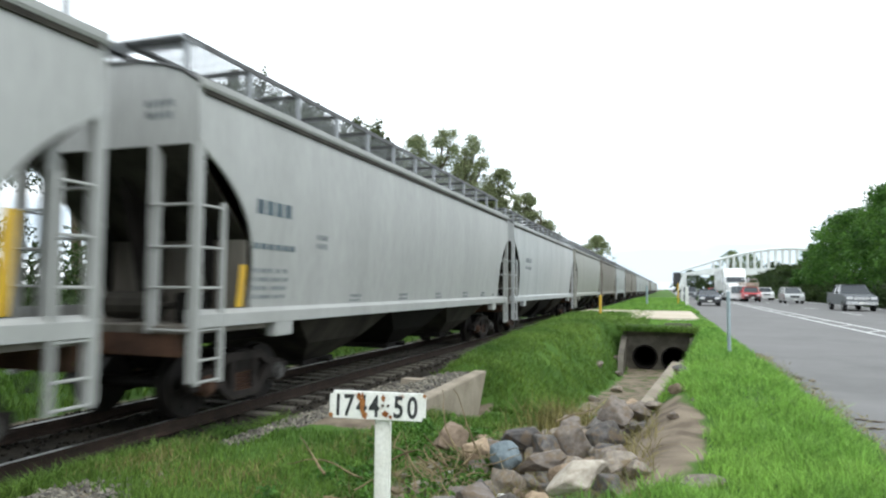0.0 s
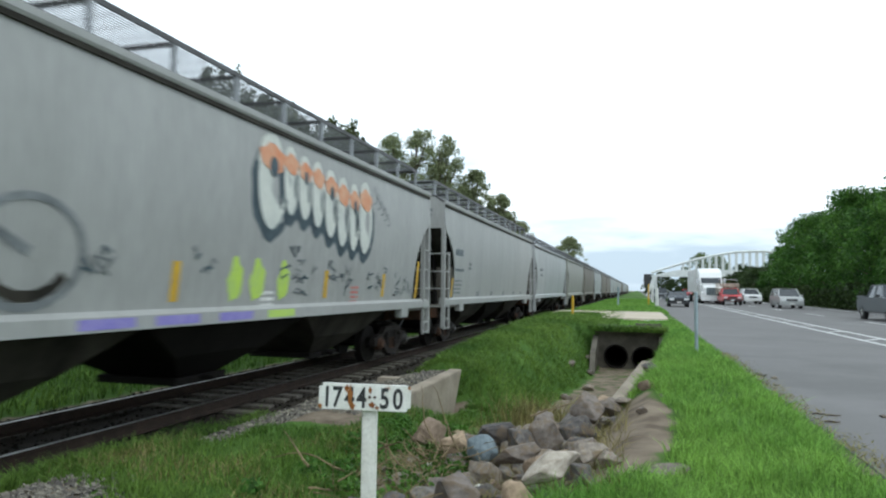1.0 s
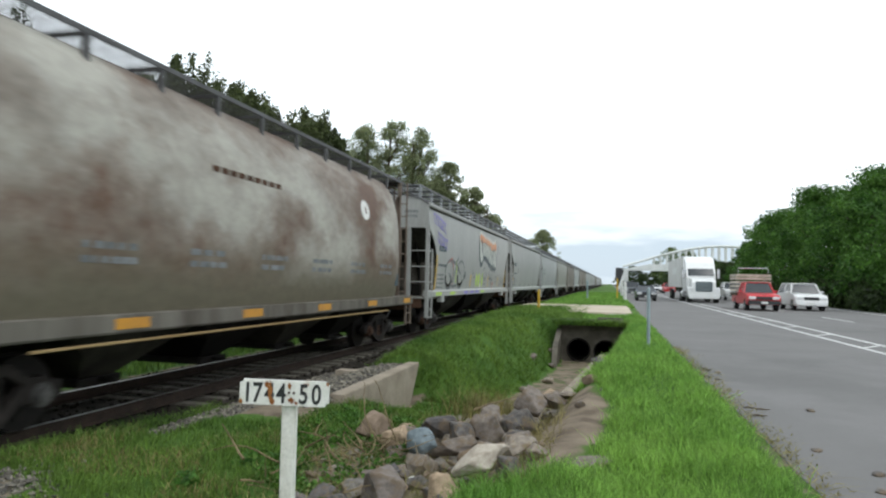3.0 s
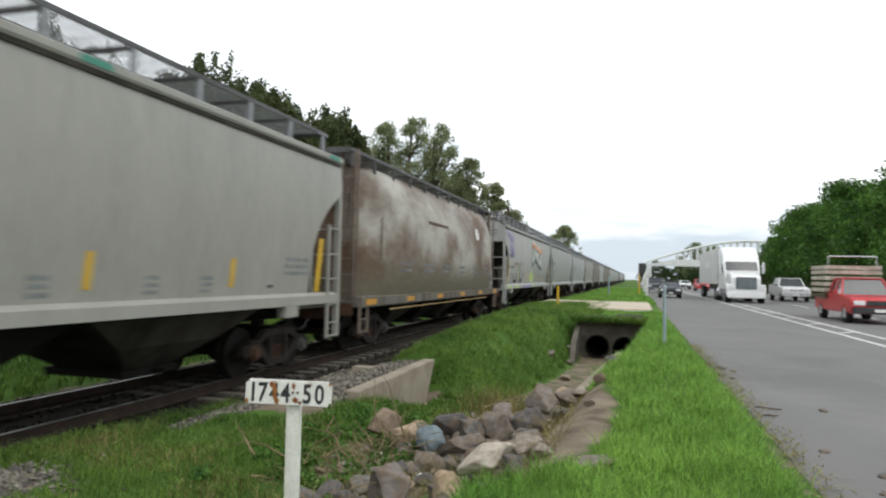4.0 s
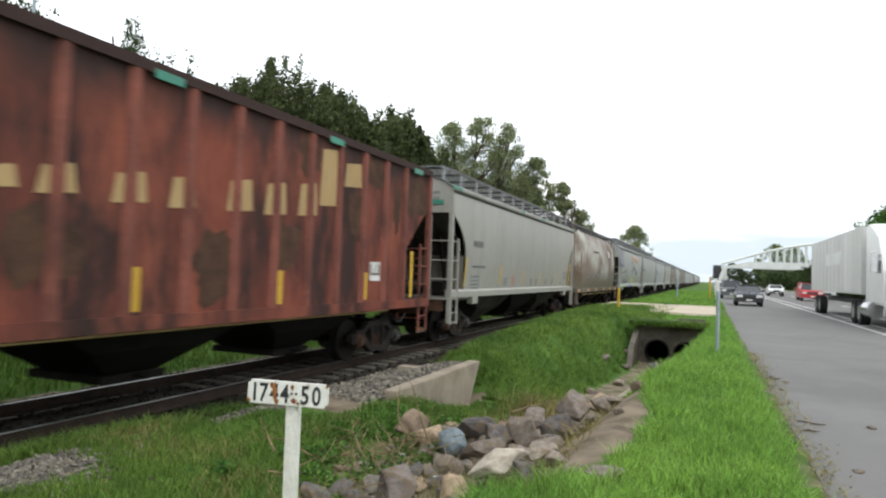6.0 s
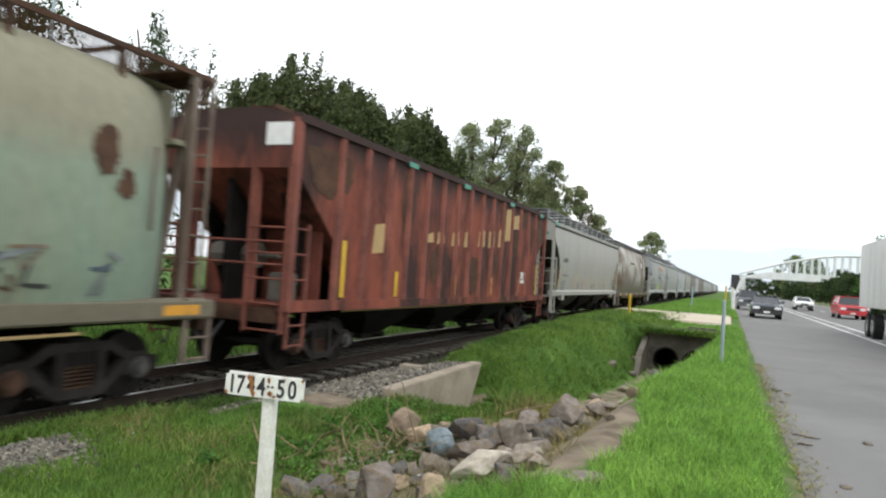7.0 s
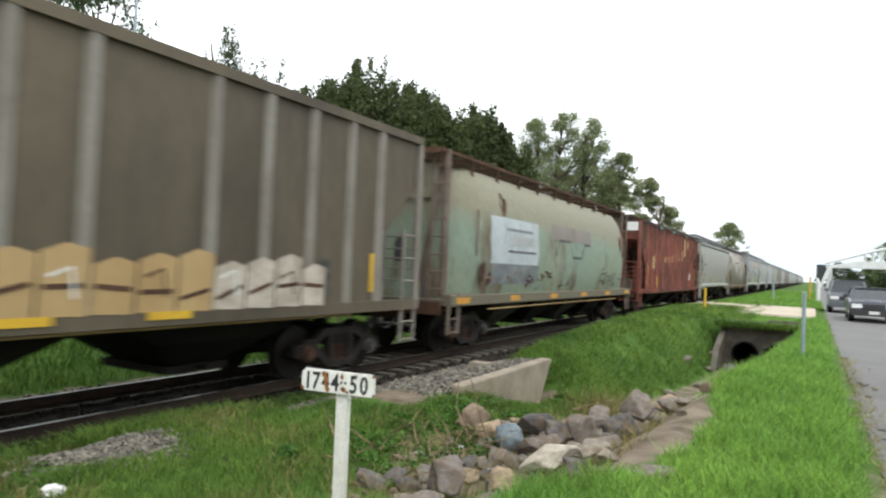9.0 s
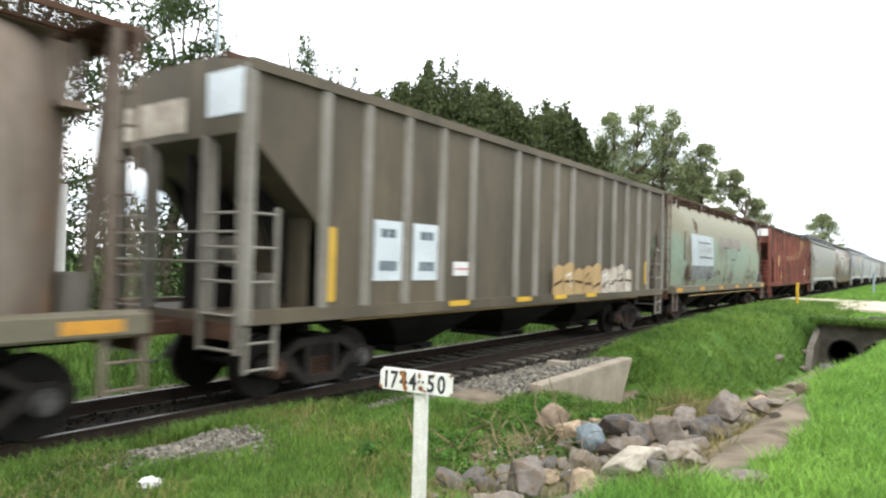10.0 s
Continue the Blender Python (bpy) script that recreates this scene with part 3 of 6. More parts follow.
def walkway(car, x0, x1, z, L, m="grate", posts=True, base=4.35, apart=True):
    """Open grating along both sides of the roof: thin bars on edge stringers and brackets."""
    n = int((x1 - x0) / .06)
    w = (x1 - x0) / n
    k = int(L / 1.45)
    dark = "board" if m == "grate" else m
    for s in (-1, 1):
        bm = bmesh.new()
        for i in range(n):
            a = x0 + w * (i + .3)
            bx(bm, s * a, s * (a + w * .42), -L / 2 + .1, L / 2 - .1, z, z + .005)
        for i in range(int(L / .36)):
            y = -L / 2 + .15 + .36 * i
            bx(bm, s * x0, s * x1, y - .008, y + .008, z - .004, z)
        board_ = part("running_board", bm, m, car, "open steel grating")
        for x in (x0, x1):
            bm = bmesh.new()
            bx(bm, s * (x - .02), s * (x + .02), -L / 2 + .08, L / 2 - .08, z - .045, z + .03)
            part("stringer", bm, dark, board_)
        ys_ = [-L / 2 + .2 + (L - .4) * i / k for i in range(k + 1)]
        for name, mm, box in (("bracket", dark, (s * x0, s * x1, .03, z - .06, z - .002)), ("post", m, (s * (x1 - .05), s * (x1 + .015), .035, base - .2, z))):
            if name == "post" and not posts:
                continue
            bm = bmesh.new()
            for y in ([0] if apart else ys_):
                bx(bm, box[0], box[1], y - box[2], y + box[2], box[3], box[4])
            o = part(name, bm, mm, board_)
            if apart:
                o.location = (0, ys_[0], 0)
                for y in ys_[1:]:
                    again(o, board_, pose(0, y, 0))
            else:
                tagged(o, kind="stuff")


def bars(car, name, x, y, z, w, h, rows, m, gap=.4, chars=0):
    """Rows of small bars that stand for lettering on the +x side; y is the middle of the run."""
    bm = bmesh.new()
    for r in range(rows):
        zz = z - r * h
        k = chars or random.randint(3, 6)
        x_ = x(zz) if callable(x) else x
        for i in range(k):
            a = y - w / 2 + w * i / k
            bx(bm, x_ - .002, x_ + .006, a, a + w / k * (.72 if chars else random.uniform(.5, .95)), zz, zz + h * (1 - gap))
    return tagged(part(name, bm, m, car), kind="stuff")


def blot(car, name, x, pts, m, lift=.006):
    """A flat painted patch with outline pts (y, z) on the +x side."""
    bm = bmesh.new()
    vs = [bm.verts.new(((x(z) if callable(x) else x) + lift, y, z)) for y, z in pts]
    f = bm.faces.new(vs)
    g = bmesh.ops.extrude_face_region(bm, geom=[f])
    for v in g["geom"]:
        if isinstance(v, bmesh.types.BMVert):
            v.co.x -= .004
    return part(name, bm, m, car)


def stroke(car, name, x, pts, w, m, lift=.012):
    """A painted line through pts (y, z)."""
    bm = bmesh.new()
    pv = [Vector(p) for p in pts]
    rows = []
    for i, p in enumerate(pv):
        d = (pv[min(i + 1, len(pv) - 1)] - pv[max(i - 1, 0)]).normalized()
        n_ = Vector((-d.y, d.x)) * w / 2
        rows.append([bm.verts.new(((x(q.y) if callable(x) else x) + lift, q.x, q.y)) for q in (p + n_, p - n_)])
    for a, b in zip(rows[:-1], rows[1:]):
        bm.faces.new((a[0], a[1], b[1], b[0]))
    return part(name, bm, m, car)


def oval(cy, cz, ry, rz, n=18, wob=.0):
    return [(cy + ry * math.cos(6.2832 * i / n) * (1 + wob * math.sin(i * 2.3)), cz + rz * math.sin(6.2832 * i / n) * (1 + wob * math.cos(i * 1.7))) for i in range(n)]


def side_smooth(z):
    return 1.46 + .15 * math.sin(math.pi * min(1, max(0, (z - 1.0) / 4.2)))


def smooth_hopper(L, paint, zt=4.2, walk_z=4.82, near=True):
    """A smooth-sided covered hopper: curved sides cut away in an arch at the ends over slope sheets."""
    car = new("covered_hopper")
    zb, zc = 1.3, 3.5
    r = zt - 4.2

    def inset(z):
        return 0.0 if z >= zc else 1.32 * (1 - (max(0, z - 1.5) / (zc - 1.5)) ** 3)
    for s in (-1, 1):
        bm = bmesh.new()
        sheet(bm, lambda u, v: (s * side_smooth(zb + (zt - zb) * v), (2 * u - 1) * (L / 2 - inset(zb + (zt - zb) * v)), zb + (zt - zb) * v), 12, 30)
        side = part("side_wall", bm, paint, car, smooth=True)
        for k in (-1, 1):
            bm = bmesh.new()
            tube(bm, [(s * (side_smooth(z) - .02), k * (L / 2 - inset(z) - .01), z) for z in [1.32 + .14 * i for i in range(17)]], [.028] * 17, 6)
            part("arch_rim", bm, paint, side, smooth=True)
        bm = bmesh.new()
        prism(bm, [(s * 1.40, 1.1), (s * 1.60, 1.1), (s * 1.60, 1.27), (s * 1.50, 1.33), (s * 1.40, 1.33)], -L / 2 + .05, L / 2 - .05, "y")
        part("side_sill", bm, paint, car)
        bm = bmesh.new()
        prism(bm, [(s * 1.46, 4.14 + r), (s * 1.60, 4.14 + r), (s * 1.62, 4.18 + r), (s * 1.62, 4.26 + r), (s * 1.54, 4.30 + r), (s * 1.44, 4.26 + r)], -L / 2, L / 2, "y")
        part("eave_rail", bm, paint, car)
        # dark strip drawn in place of the eave rail's shadow line
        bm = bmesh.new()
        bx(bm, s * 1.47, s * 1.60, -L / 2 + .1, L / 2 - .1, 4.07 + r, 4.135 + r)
        part("gutter", bm, "bay", car, "dark strip put in for the shade under the eave")
        for k in (-1, 1):
            bm = bmesh.new()
            bx(bm, s * 1.42, s * 1.605, k * (L / 2 - 2.35), k * (L / 2 - 1.85), .88, 1.11)
            part("jacking_pad", bm, paint, car, bevel=.02)
    bm = bmesh.new()
    crown = [(-1.56, zt), (1.56, zt), (1.3, zt + .17), (.95, zt + .28), (.5, zt + .36), (-.5, zt + .36), (-.95, zt + .28), (-1.3, zt + .17)]
    prism(bm, crown, -L / 2 + .01, L / 2 - .01, "y")
    roof = part("roof", bm, paint, car)
    for i in range(10):
        bm = bmesh.new()
        y = -L / 2 + L * (i + .5) / 10
        bx(bm, -.32, .32, y - .55, y + .55, zt + .36, zt + .45)
        part("hatch", bm, paint, roof, bevel=.02)
    for s in (-1, 1):
        bm = bmesh.new()
        prism(bm, [(-1.575, zc), (1.575, zc), (1.57, zt)] + crown[2:] + [(-1.57, zt)], s * (L / 2 - .05), s * (L / 2 - .005), "y")
        panel = part("end_panel", bm, paint, car)
        bm = bmesh.new()
        tube(bm, [(x, s * (L / 2 + .0), z + .02) for x, z in [crown[1]] + crown[2:] + [crown[0]]], [.03] * 8, 6)
        part("roof_rim", bm, "board", panel, "dark angle along the roof's end")
        for x in (.95,):
            for z, w in ((4.02, .5), (3.86, .45)):
                bm = bmesh.new()
                for i in range(5):
                    bx(bm, x - w / 2 + w * i / 5, x - w / 2 + w * (i + .7) / 5, s * (L / 2 - .004), s * (L / 2 + .002), z, z + .09)
                tagged(part("lettering", bm, "grey_spray", panel), kind="stuff")
        # slope sheet and brake gear take bay colours that carry the recess's shade
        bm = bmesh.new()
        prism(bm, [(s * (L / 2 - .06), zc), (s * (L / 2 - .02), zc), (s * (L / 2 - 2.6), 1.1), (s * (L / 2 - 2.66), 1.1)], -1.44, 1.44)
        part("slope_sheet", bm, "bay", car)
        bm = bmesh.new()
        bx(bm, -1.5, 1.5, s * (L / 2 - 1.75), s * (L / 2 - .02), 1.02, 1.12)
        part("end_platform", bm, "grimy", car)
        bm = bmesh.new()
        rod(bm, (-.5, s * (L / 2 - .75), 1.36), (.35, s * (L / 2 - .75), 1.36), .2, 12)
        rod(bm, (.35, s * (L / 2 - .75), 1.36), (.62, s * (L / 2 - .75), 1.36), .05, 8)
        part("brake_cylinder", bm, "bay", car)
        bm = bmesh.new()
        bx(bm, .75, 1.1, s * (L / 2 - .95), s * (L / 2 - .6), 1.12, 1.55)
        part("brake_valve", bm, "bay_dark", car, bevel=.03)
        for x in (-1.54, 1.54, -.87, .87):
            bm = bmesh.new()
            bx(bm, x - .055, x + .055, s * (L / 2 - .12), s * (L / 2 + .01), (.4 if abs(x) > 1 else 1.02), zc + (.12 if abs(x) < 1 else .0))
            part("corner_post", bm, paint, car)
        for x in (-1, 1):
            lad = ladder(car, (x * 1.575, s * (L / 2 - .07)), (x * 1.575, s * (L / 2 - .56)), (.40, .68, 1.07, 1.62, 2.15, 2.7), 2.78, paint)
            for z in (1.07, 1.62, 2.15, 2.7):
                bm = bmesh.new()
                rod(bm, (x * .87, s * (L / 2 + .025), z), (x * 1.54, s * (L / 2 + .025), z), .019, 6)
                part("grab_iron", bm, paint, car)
        # shade of the end recess is put into these plates' colour
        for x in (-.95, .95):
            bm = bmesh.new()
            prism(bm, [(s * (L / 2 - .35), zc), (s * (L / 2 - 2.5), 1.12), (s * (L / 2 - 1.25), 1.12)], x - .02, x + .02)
            part("shear_plate", bm, "bay_dark", car, "plate under the slope sheet, coloured dark for the recess's shade")
        # the web's near-black colour imitates the shaded space under the slope sheet
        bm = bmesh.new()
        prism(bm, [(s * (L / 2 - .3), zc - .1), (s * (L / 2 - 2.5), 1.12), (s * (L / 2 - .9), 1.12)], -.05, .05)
        part("centre_web", bm, "under", car, "web plate over the centre sill, coloured dark for shade")
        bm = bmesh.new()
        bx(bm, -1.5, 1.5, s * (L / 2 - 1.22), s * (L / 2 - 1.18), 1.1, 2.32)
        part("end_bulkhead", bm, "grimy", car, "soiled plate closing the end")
    walkway(car, .2, 1.2, walk_z, L, base=zt + .25, apart=near)
    for s in (-1, 1):
        bm = bmesh.new()
        for i in range(9):
            bx(bm, -1.2, 1.2, s * (L / 2 - .06 - .05 * i), s * (L / 2 - .085 - .05 * i), walk_z - .004, walk_z + .02)
        for x in (-1.2, -.2, .2, 1.2):
            bx(bm, x - .02, x + .02, s * (L / 2 - .5), s * (L / 2 - .04), walk_z - .05, walk_z - .005)
        tagged(part("end_walkway", bm, "grate", car), kind="stuff")
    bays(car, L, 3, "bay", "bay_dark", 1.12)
    ws = truck(car, L / 2 - 1.75) + truck(car, -L / 2 + 1.75)
    return car, ws


def side_round(z):
    k = (z - 2.3) / 2.05
    return .75 + .87 * math.sqrt(max(0, 1 - min(1, abs(k) ** 2.4)))


def side_tall(z):
    """The same section, a foot taller."""
    return side_round(1.05 + (z - 1.05) * 3.18 / 3.5)


def round_hopper(L, paint, sillm="rustdark", roofm="rustdark", post="strut", walk_z=4.6, inner=.45, side=side_round, rise=3.18, back=.42):
    """A rounded tank-like covered hopper with full-length roof boards."""
    car = new("covered_hopper")
    yl = L / 2 - back

    def shell(u, v):
        y = (2 * u - 1) * yl
        y = math.copysign(yl * (1 - (1 - abs(y) / yl) ** 1.6), y)
        d = max(0, abs(y) - (yl - 1.7)) / 1.7
        k = math.sqrt(max(0.0, 1 - d ** 2.4 * .86))
        z = 1.05 + rise * v
        return (side(z) * k, y, z)
    for s in (-1, 1):
        bm = bmesh.new()
        sheet(bm, lambda u, v: (s * shell(u, v)[0], *shell(u, v)[1:]), 48, 24)
        part("tank_side", bm, paint, car, smooth=True)
        bm = bmesh.new()
        prism(bm, [(s * 1.34, .92), (s * 1.58, .92), (s * 1.6, .95), (s * 1.6, 1.16), (s * 1.34, 1.2)], -L / 2 + .1, L / 2 - .1, "y")
        sill = part("side_sill", bm, sillm, car)
        for i in range(6):
            bm = bmesh.new()
            y = -L / 2 + .7 + (L - 1.4) * i / 5
            bx(bm, s * 1.6, s * 1.606, y - .35, y + .3, .98, 1.12)
            part("reflective_stripe", bm, "orange", sill, "orange stripe")
    bm = bmesh.new()
    prism(bm, [(-1.08, rise + 1.02), (1.08, rise + 1.02), (.6, rise + 1.16), (-.6, rise + 1.16)], -yl + .2, yl - .2, "y")
    part("roof", bm, paint, car)
    for s in (-1, 1):
        bm = bmesh.new()
        prism(bm, [(-.6, 1.05), (.6, 1.05), (.72, 2.4), (.8, rise + 1.0), (-.8, rise + 1.0), (-.72, 2.4)], s * (yl - .25), s * (yl + .03), "y")
        prism(bm, [(s * (yl - .2), 3.4), (s * (yl + .1), 3.4), (s * (yl + .1), 3.48), (s * (yl - .2), 3.48)], -1.1, 1.1)
        part("end_panel", bm, paint, car)
        bm = bmesh.new()
        prism(bm, [(-.14, 1.9), (.14, 1.9), (.14, 2.35), (.08, 2.48), (-.08, 2.48), (-.14, 2.35)], s * (yl + .05), s * (yl + .06), "y")
        part("end_opening", bm, "black", car)
        bm = bmesh.new()
        for x in (-1, 1):
            bm = bmesh.new()
            prism(bm, [(x * .5, 1.05), (x * .62, 1.05), (x * 1.2, 4.3), (x * 1.08, 4.3)], s * (L / 2 - .42), s * (L / 2 - .3), "y")
            part("end_strut", bm, post, car)
            bm = bmesh.new()
            bx(bm, x * 1.12, x * 1.22, s * (L / 2 - .42), s * (L / 2 - .32), 1.1, walk_z)
            part("end_strut", bm, post, car)
            bm = bmesh.new()
            bx(bm, x * .3, x * .4, s * (L / 2 - .42), s * (L / 2 - .34), 3.4, walk_z)
            part("end_strut", bm, post, car)
        bm = bmesh.new()
        bx(bm, -1.5, 1.5, s * (L / 2 - 1.5), s * (L / 2 - .05), .95, 1.06)
        part("end_platform", bm, sillm, car)
        bm = bmesh.new()
        bx(bm, .4, .78, s * (L / 2 - .7), s * (L / 2 - .35), 1.06, 1.6)
        part("brake_valve", bm, "grimy", car, bevel=.03)
        for x in (-1.52, 1.52):
            ladder(car, (x, s * (L / 2 - .12)), (x, s * (L / 2 - .58)), (.34, .64, .92), 1.2, post)
            ladder(car, (x * .9, s * (L / 2 - .2)), (x * .62, s * (L / 2 - .2)), (1.3, 1.7, 2.1, 2.5, 2.9, 3.3, 3.7, 4.1), walk_z, post, .022, 1.06)
            bm = bmesh.new()
            rod(bm, (x * 1.03, s * (L / 2 - 1.35), 2.1), (x * 1.03, s * (L / 2 - 1.35), 3.2), .022)
            part("grab_iron", bm, post, car)
    bm = bmesh.new()
    rod(bm, (1.5, -L / 2 + 2.2, .80), (1.5, L / 2 - 2.2, .80), .022, 6)
    part("brake_pipe", bm, "tan", car, "pale rusty pipe")
    walkway(car, inner, 1.2, walk_z, L, roofm, True, rise + 1.07)
    for s in (-1, 1):
        bm = bmesh.new()
        for i in range(10):
            bx(bm, -1.2, 1.2, s * (L / 2 - .02 - .055 * i), s * (L / 2 - .06 - .055 * i), walk_z - .004, walk_z + .03)
        bx(bm, -1.22, 1.22, s * (L / 2 - .04), s * (L / 2), walk_z - .10, walk_z + .03)
        tagged(part("end_walkway", bm, roofm, car, "rusty grating over the car's end"), kind="stuff")
        for k in range(5):
            bm = bmesh.new()
            y = s * (.9 + (L / 2 - 3) * k / 4)
            bx(bm, -.3, .3, y - .5, y + .5, rise + 1.15, rise + 1.25)
            part("hatch", bm, roofm, car, bevel=.02)
    bays(car, L, 4, "bay", "bay_dark", .98)
    ws = truck(car, L / 2 - 1.85) + truck(car, -L / 2 + 1.85)
    return car, ws


def ribbed_hopper(L, paint, rib, ribs, top=4.38):
    """A flat-sided covered hopper with outside posts and diagonal cut-away ends."""
    car = new("covered_hopper")
    zb = 1.08

    for s in (-1, 1):
        bm = bmesh.new()
        prof = [(-L / 2, top), (-L / 2, 3.5), (-L / 2 + 1.42, 2.25), (-L / 2 + 1.42, zb), (L / 2 - 1.42, zb), (L / 2 - 1.42, 2.25), (L / 2, 3.5), (L / 2, top)]
        prism(bm, prof, s * 1.50, s * 1.53)
        part("side_wall", bm, paint, car)
        for y in ribs:
            bm = bmesh.new()
            prism(bm, [(s * 1.531, y - .10), (s * 1.60, y - .055), (s * 1.60, y + .055), (s * 1.531, y + .10)], zb + .03, top - .10)
            for v in bm.verts:
                v.co = Vector((v.co.y, v.co.z, v.co.x))
            part("side_post", bm, rib, car)
        for y in (-L / 2 + .06, L / 2 - .06):
            bm = bmesh.new()
            bx(bm, s * 1.50, s * 1.60, y - .08, y + .08, .95, top - .05)
            part("corner_post", bm, rib, car)
        bm = bmesh.new()
        bx(bm, s * 1.50, s * 1.61, -L / 2, L / 2, top - .12, top + .03)
        part("eave_rail", bm, paint, car)
        bm = bmesh.new()
        bx(bm, s * 1.38, s * 1.60, -L / 2 + .05, L / 2 - .05, .94, zb + .05)
        part("side_sill", bm, paint, car)
    bm = bmesh.new()
    prism(bm, [(-1.52, top), (1.52, top), (.7, top + .16), (-.7, top + .16)], -L / 2 + .01, L / 2 - .01, "y")
    part("roof", bm, paint, car)
    for s in (-1, 1):
        bm = bmesh.new()
        prism(bm, [(-1.5, 3.45), (1.5, 3.45), (1.5, top), (.7, top + .15), (-.7, top + .15), (-1.5, top)], s * (L / 2 - .06), s * (L / 2 - .01), "y")
        part("end_panel", bm, paint, car)
        bm = bmesh.new()
        prism(bm, [(s * (L / 2 - .07), 3.45), (s * (L / 2 - .02), 3.45), (s * (L / 2 - 2.9), 1.05), (s * (L / 2 - 2.95), 1.05)], -1.48, 1.48)
        part("slope_sheet", bm, paint, car)
        bm = bmesh.new()
        bx(bm, -1.5, 1.5, s * (L / 2 - 1.95), s * (L / 2 - .02), .95, 1.06)
        part("end_platform", bm, paint, car)
        bm = bmesh.new()
        rod(bm, (-.7, s * (L / 2 - .8), 1.9), (.3, s * (L / 2 - .8), 1.9), .24, 12)
        rod(bm, (.3, s * (L / 2 - .8), 1.9), (.75, s * (L / 2 - .8), 1.9), .05, 8)
        part("brake_cylinder", bm, "grimy", car, smooth=False)
        bm = bmesh.new()
        bx(bm, .6, 1.0, s * (L / 2 - 1.1), s * (L / 2 - .7), 1.06, 1.6)
        part("brake_valve", bm, "grimy", car, bevel=.03)
        for x in (-.7, .7):
            bm = bmesh.new()
            bx(bm, x - .06, x + .06, s * (L / 2 - .16), s * (L / 2 - .04), 1.0, 3.45)
            part("end_post", bm, rib, car)
        for x in (-1.56, 1.56):
            ladder(car, (x, s * (L / 2 - .08)), (x, s * (L / 2 - .55)), (.35, .7, 1.06, 1.5, 1.95, 2.4), 2.5, rib, .025)
        for x in (-1.1, 1.1):
            ladder(car, (x - .4, s * (L / 2 + .01)), (x + .4, s * (L / 2 + .01)), (.6, 1.06, 1.5, 1.95, 2.4), 3.45, rib, .03)
        for z in (1.75, 2.15):
            bm = bmesh.new()
            rod(bm, (-1.5, s * (L / 2 + .02), z), (1.5, s * (L / 2 + .02), z), .018, 6)
            part("grab_iron", bm, rib, car)
        # these plates too are coloured for the shade in the recess
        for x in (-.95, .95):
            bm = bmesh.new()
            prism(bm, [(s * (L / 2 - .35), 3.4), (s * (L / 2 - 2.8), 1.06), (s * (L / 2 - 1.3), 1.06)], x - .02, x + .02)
            part("shear_plate", bm, "bay_dark", car, "plate under the slope sheet, coloured dark for the recess's shade")
        # near-black web, its colour imitating the shade in the car's end
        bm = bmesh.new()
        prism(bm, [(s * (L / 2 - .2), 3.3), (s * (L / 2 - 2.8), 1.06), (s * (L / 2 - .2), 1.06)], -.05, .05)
        part("centre_web", bm, "under", car, "web plate over the centre sill, coloured dark for shade")
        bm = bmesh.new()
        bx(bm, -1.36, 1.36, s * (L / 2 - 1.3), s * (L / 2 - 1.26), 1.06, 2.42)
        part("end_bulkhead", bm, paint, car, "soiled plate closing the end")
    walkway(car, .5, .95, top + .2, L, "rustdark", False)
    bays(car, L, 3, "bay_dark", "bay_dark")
    bm = bmesh.new()
    rod(bm, (1.45, -L / 2 + 2, .9), (1.45, L / 2 - 2, .9), .02, 6)
    part("brake_pipe", bm, "tan", car, "pale rusty pipe")
    ws = truck(car, L / 2 - 1.85) + truck(car, -L / 2 + 1.85)
    return car, ws


TRAIN = []
SPUN = []


def place(car_ws, ya, yb, label, spin=True):
    car, ws = car_ws
    tagged(car, label, "railway car", "cars of the freight train")
    TRAIN.append((car, (ya + yb) / 2))
    if spin:
        SPUN.extend(ws)
    return car


def stripes(car, x, ys, z0, z1, m="yellow", w=.16):
    for y in ys:
        bm = bmesh.new()
        for k in range(4):
            za, zc_ = z0 + (z1 - z0) * k / 4, z0 + (z1 - z0) * (k + 1) / 4
            xa, xb = (x(za), x(zc_)) if callable(x) else (x, x)
            bm.faces.new([bm.verts.new(p) for p in ((xa + .008, y - w / 2, za), (xa + .008, y + w / 2, za), (xb + .008, y + w / 2, zc_), (xb + .008, y - w / 2, zc_))])
        part("reflective_stripe", bm, m, car, m + " stripe")


GAP = 1.15
# cars far ahead, which share two sets of meshes
far_mats = ["hop_white", "hop_brown", "hop_white", "hop_grey", "hop_white", "hop_brown", "hop_grey"]
protos = {}
ya = 26.8 + 18.6 * 22
n_far = 22
for i in range(n_far):
    b = 26.8 + 18.6 * i
    mkey = far_mats[(i * 3) % 7] if i > 2 else ("hop_white", "hop_beige", "hop_brown")[i]
    lab = "smooth pale covered hopper wagon, lightly soiled" if "brown" not in mkey else "smooth brownish covered hopper wagon, soiled"
    if mkey not in protos:
        c = place(smooth_hopper(18.6 - GAP, mkey, near=False), b + 18.6, b, lab, False)
        c.location = (0, b + 9.3, LIFT)
        protos[mkey] = c
    else:
        c = copy_thing(protos[mkey], pose(0, b + 9.3, LIFT))
        TRAIN.append((c, b + 9.3))
    if i == 0:
        bars(c, "lettering", side_smooth, -5.8, 2.75, 1.3, .3, 2, "grey_spray", chars=5)

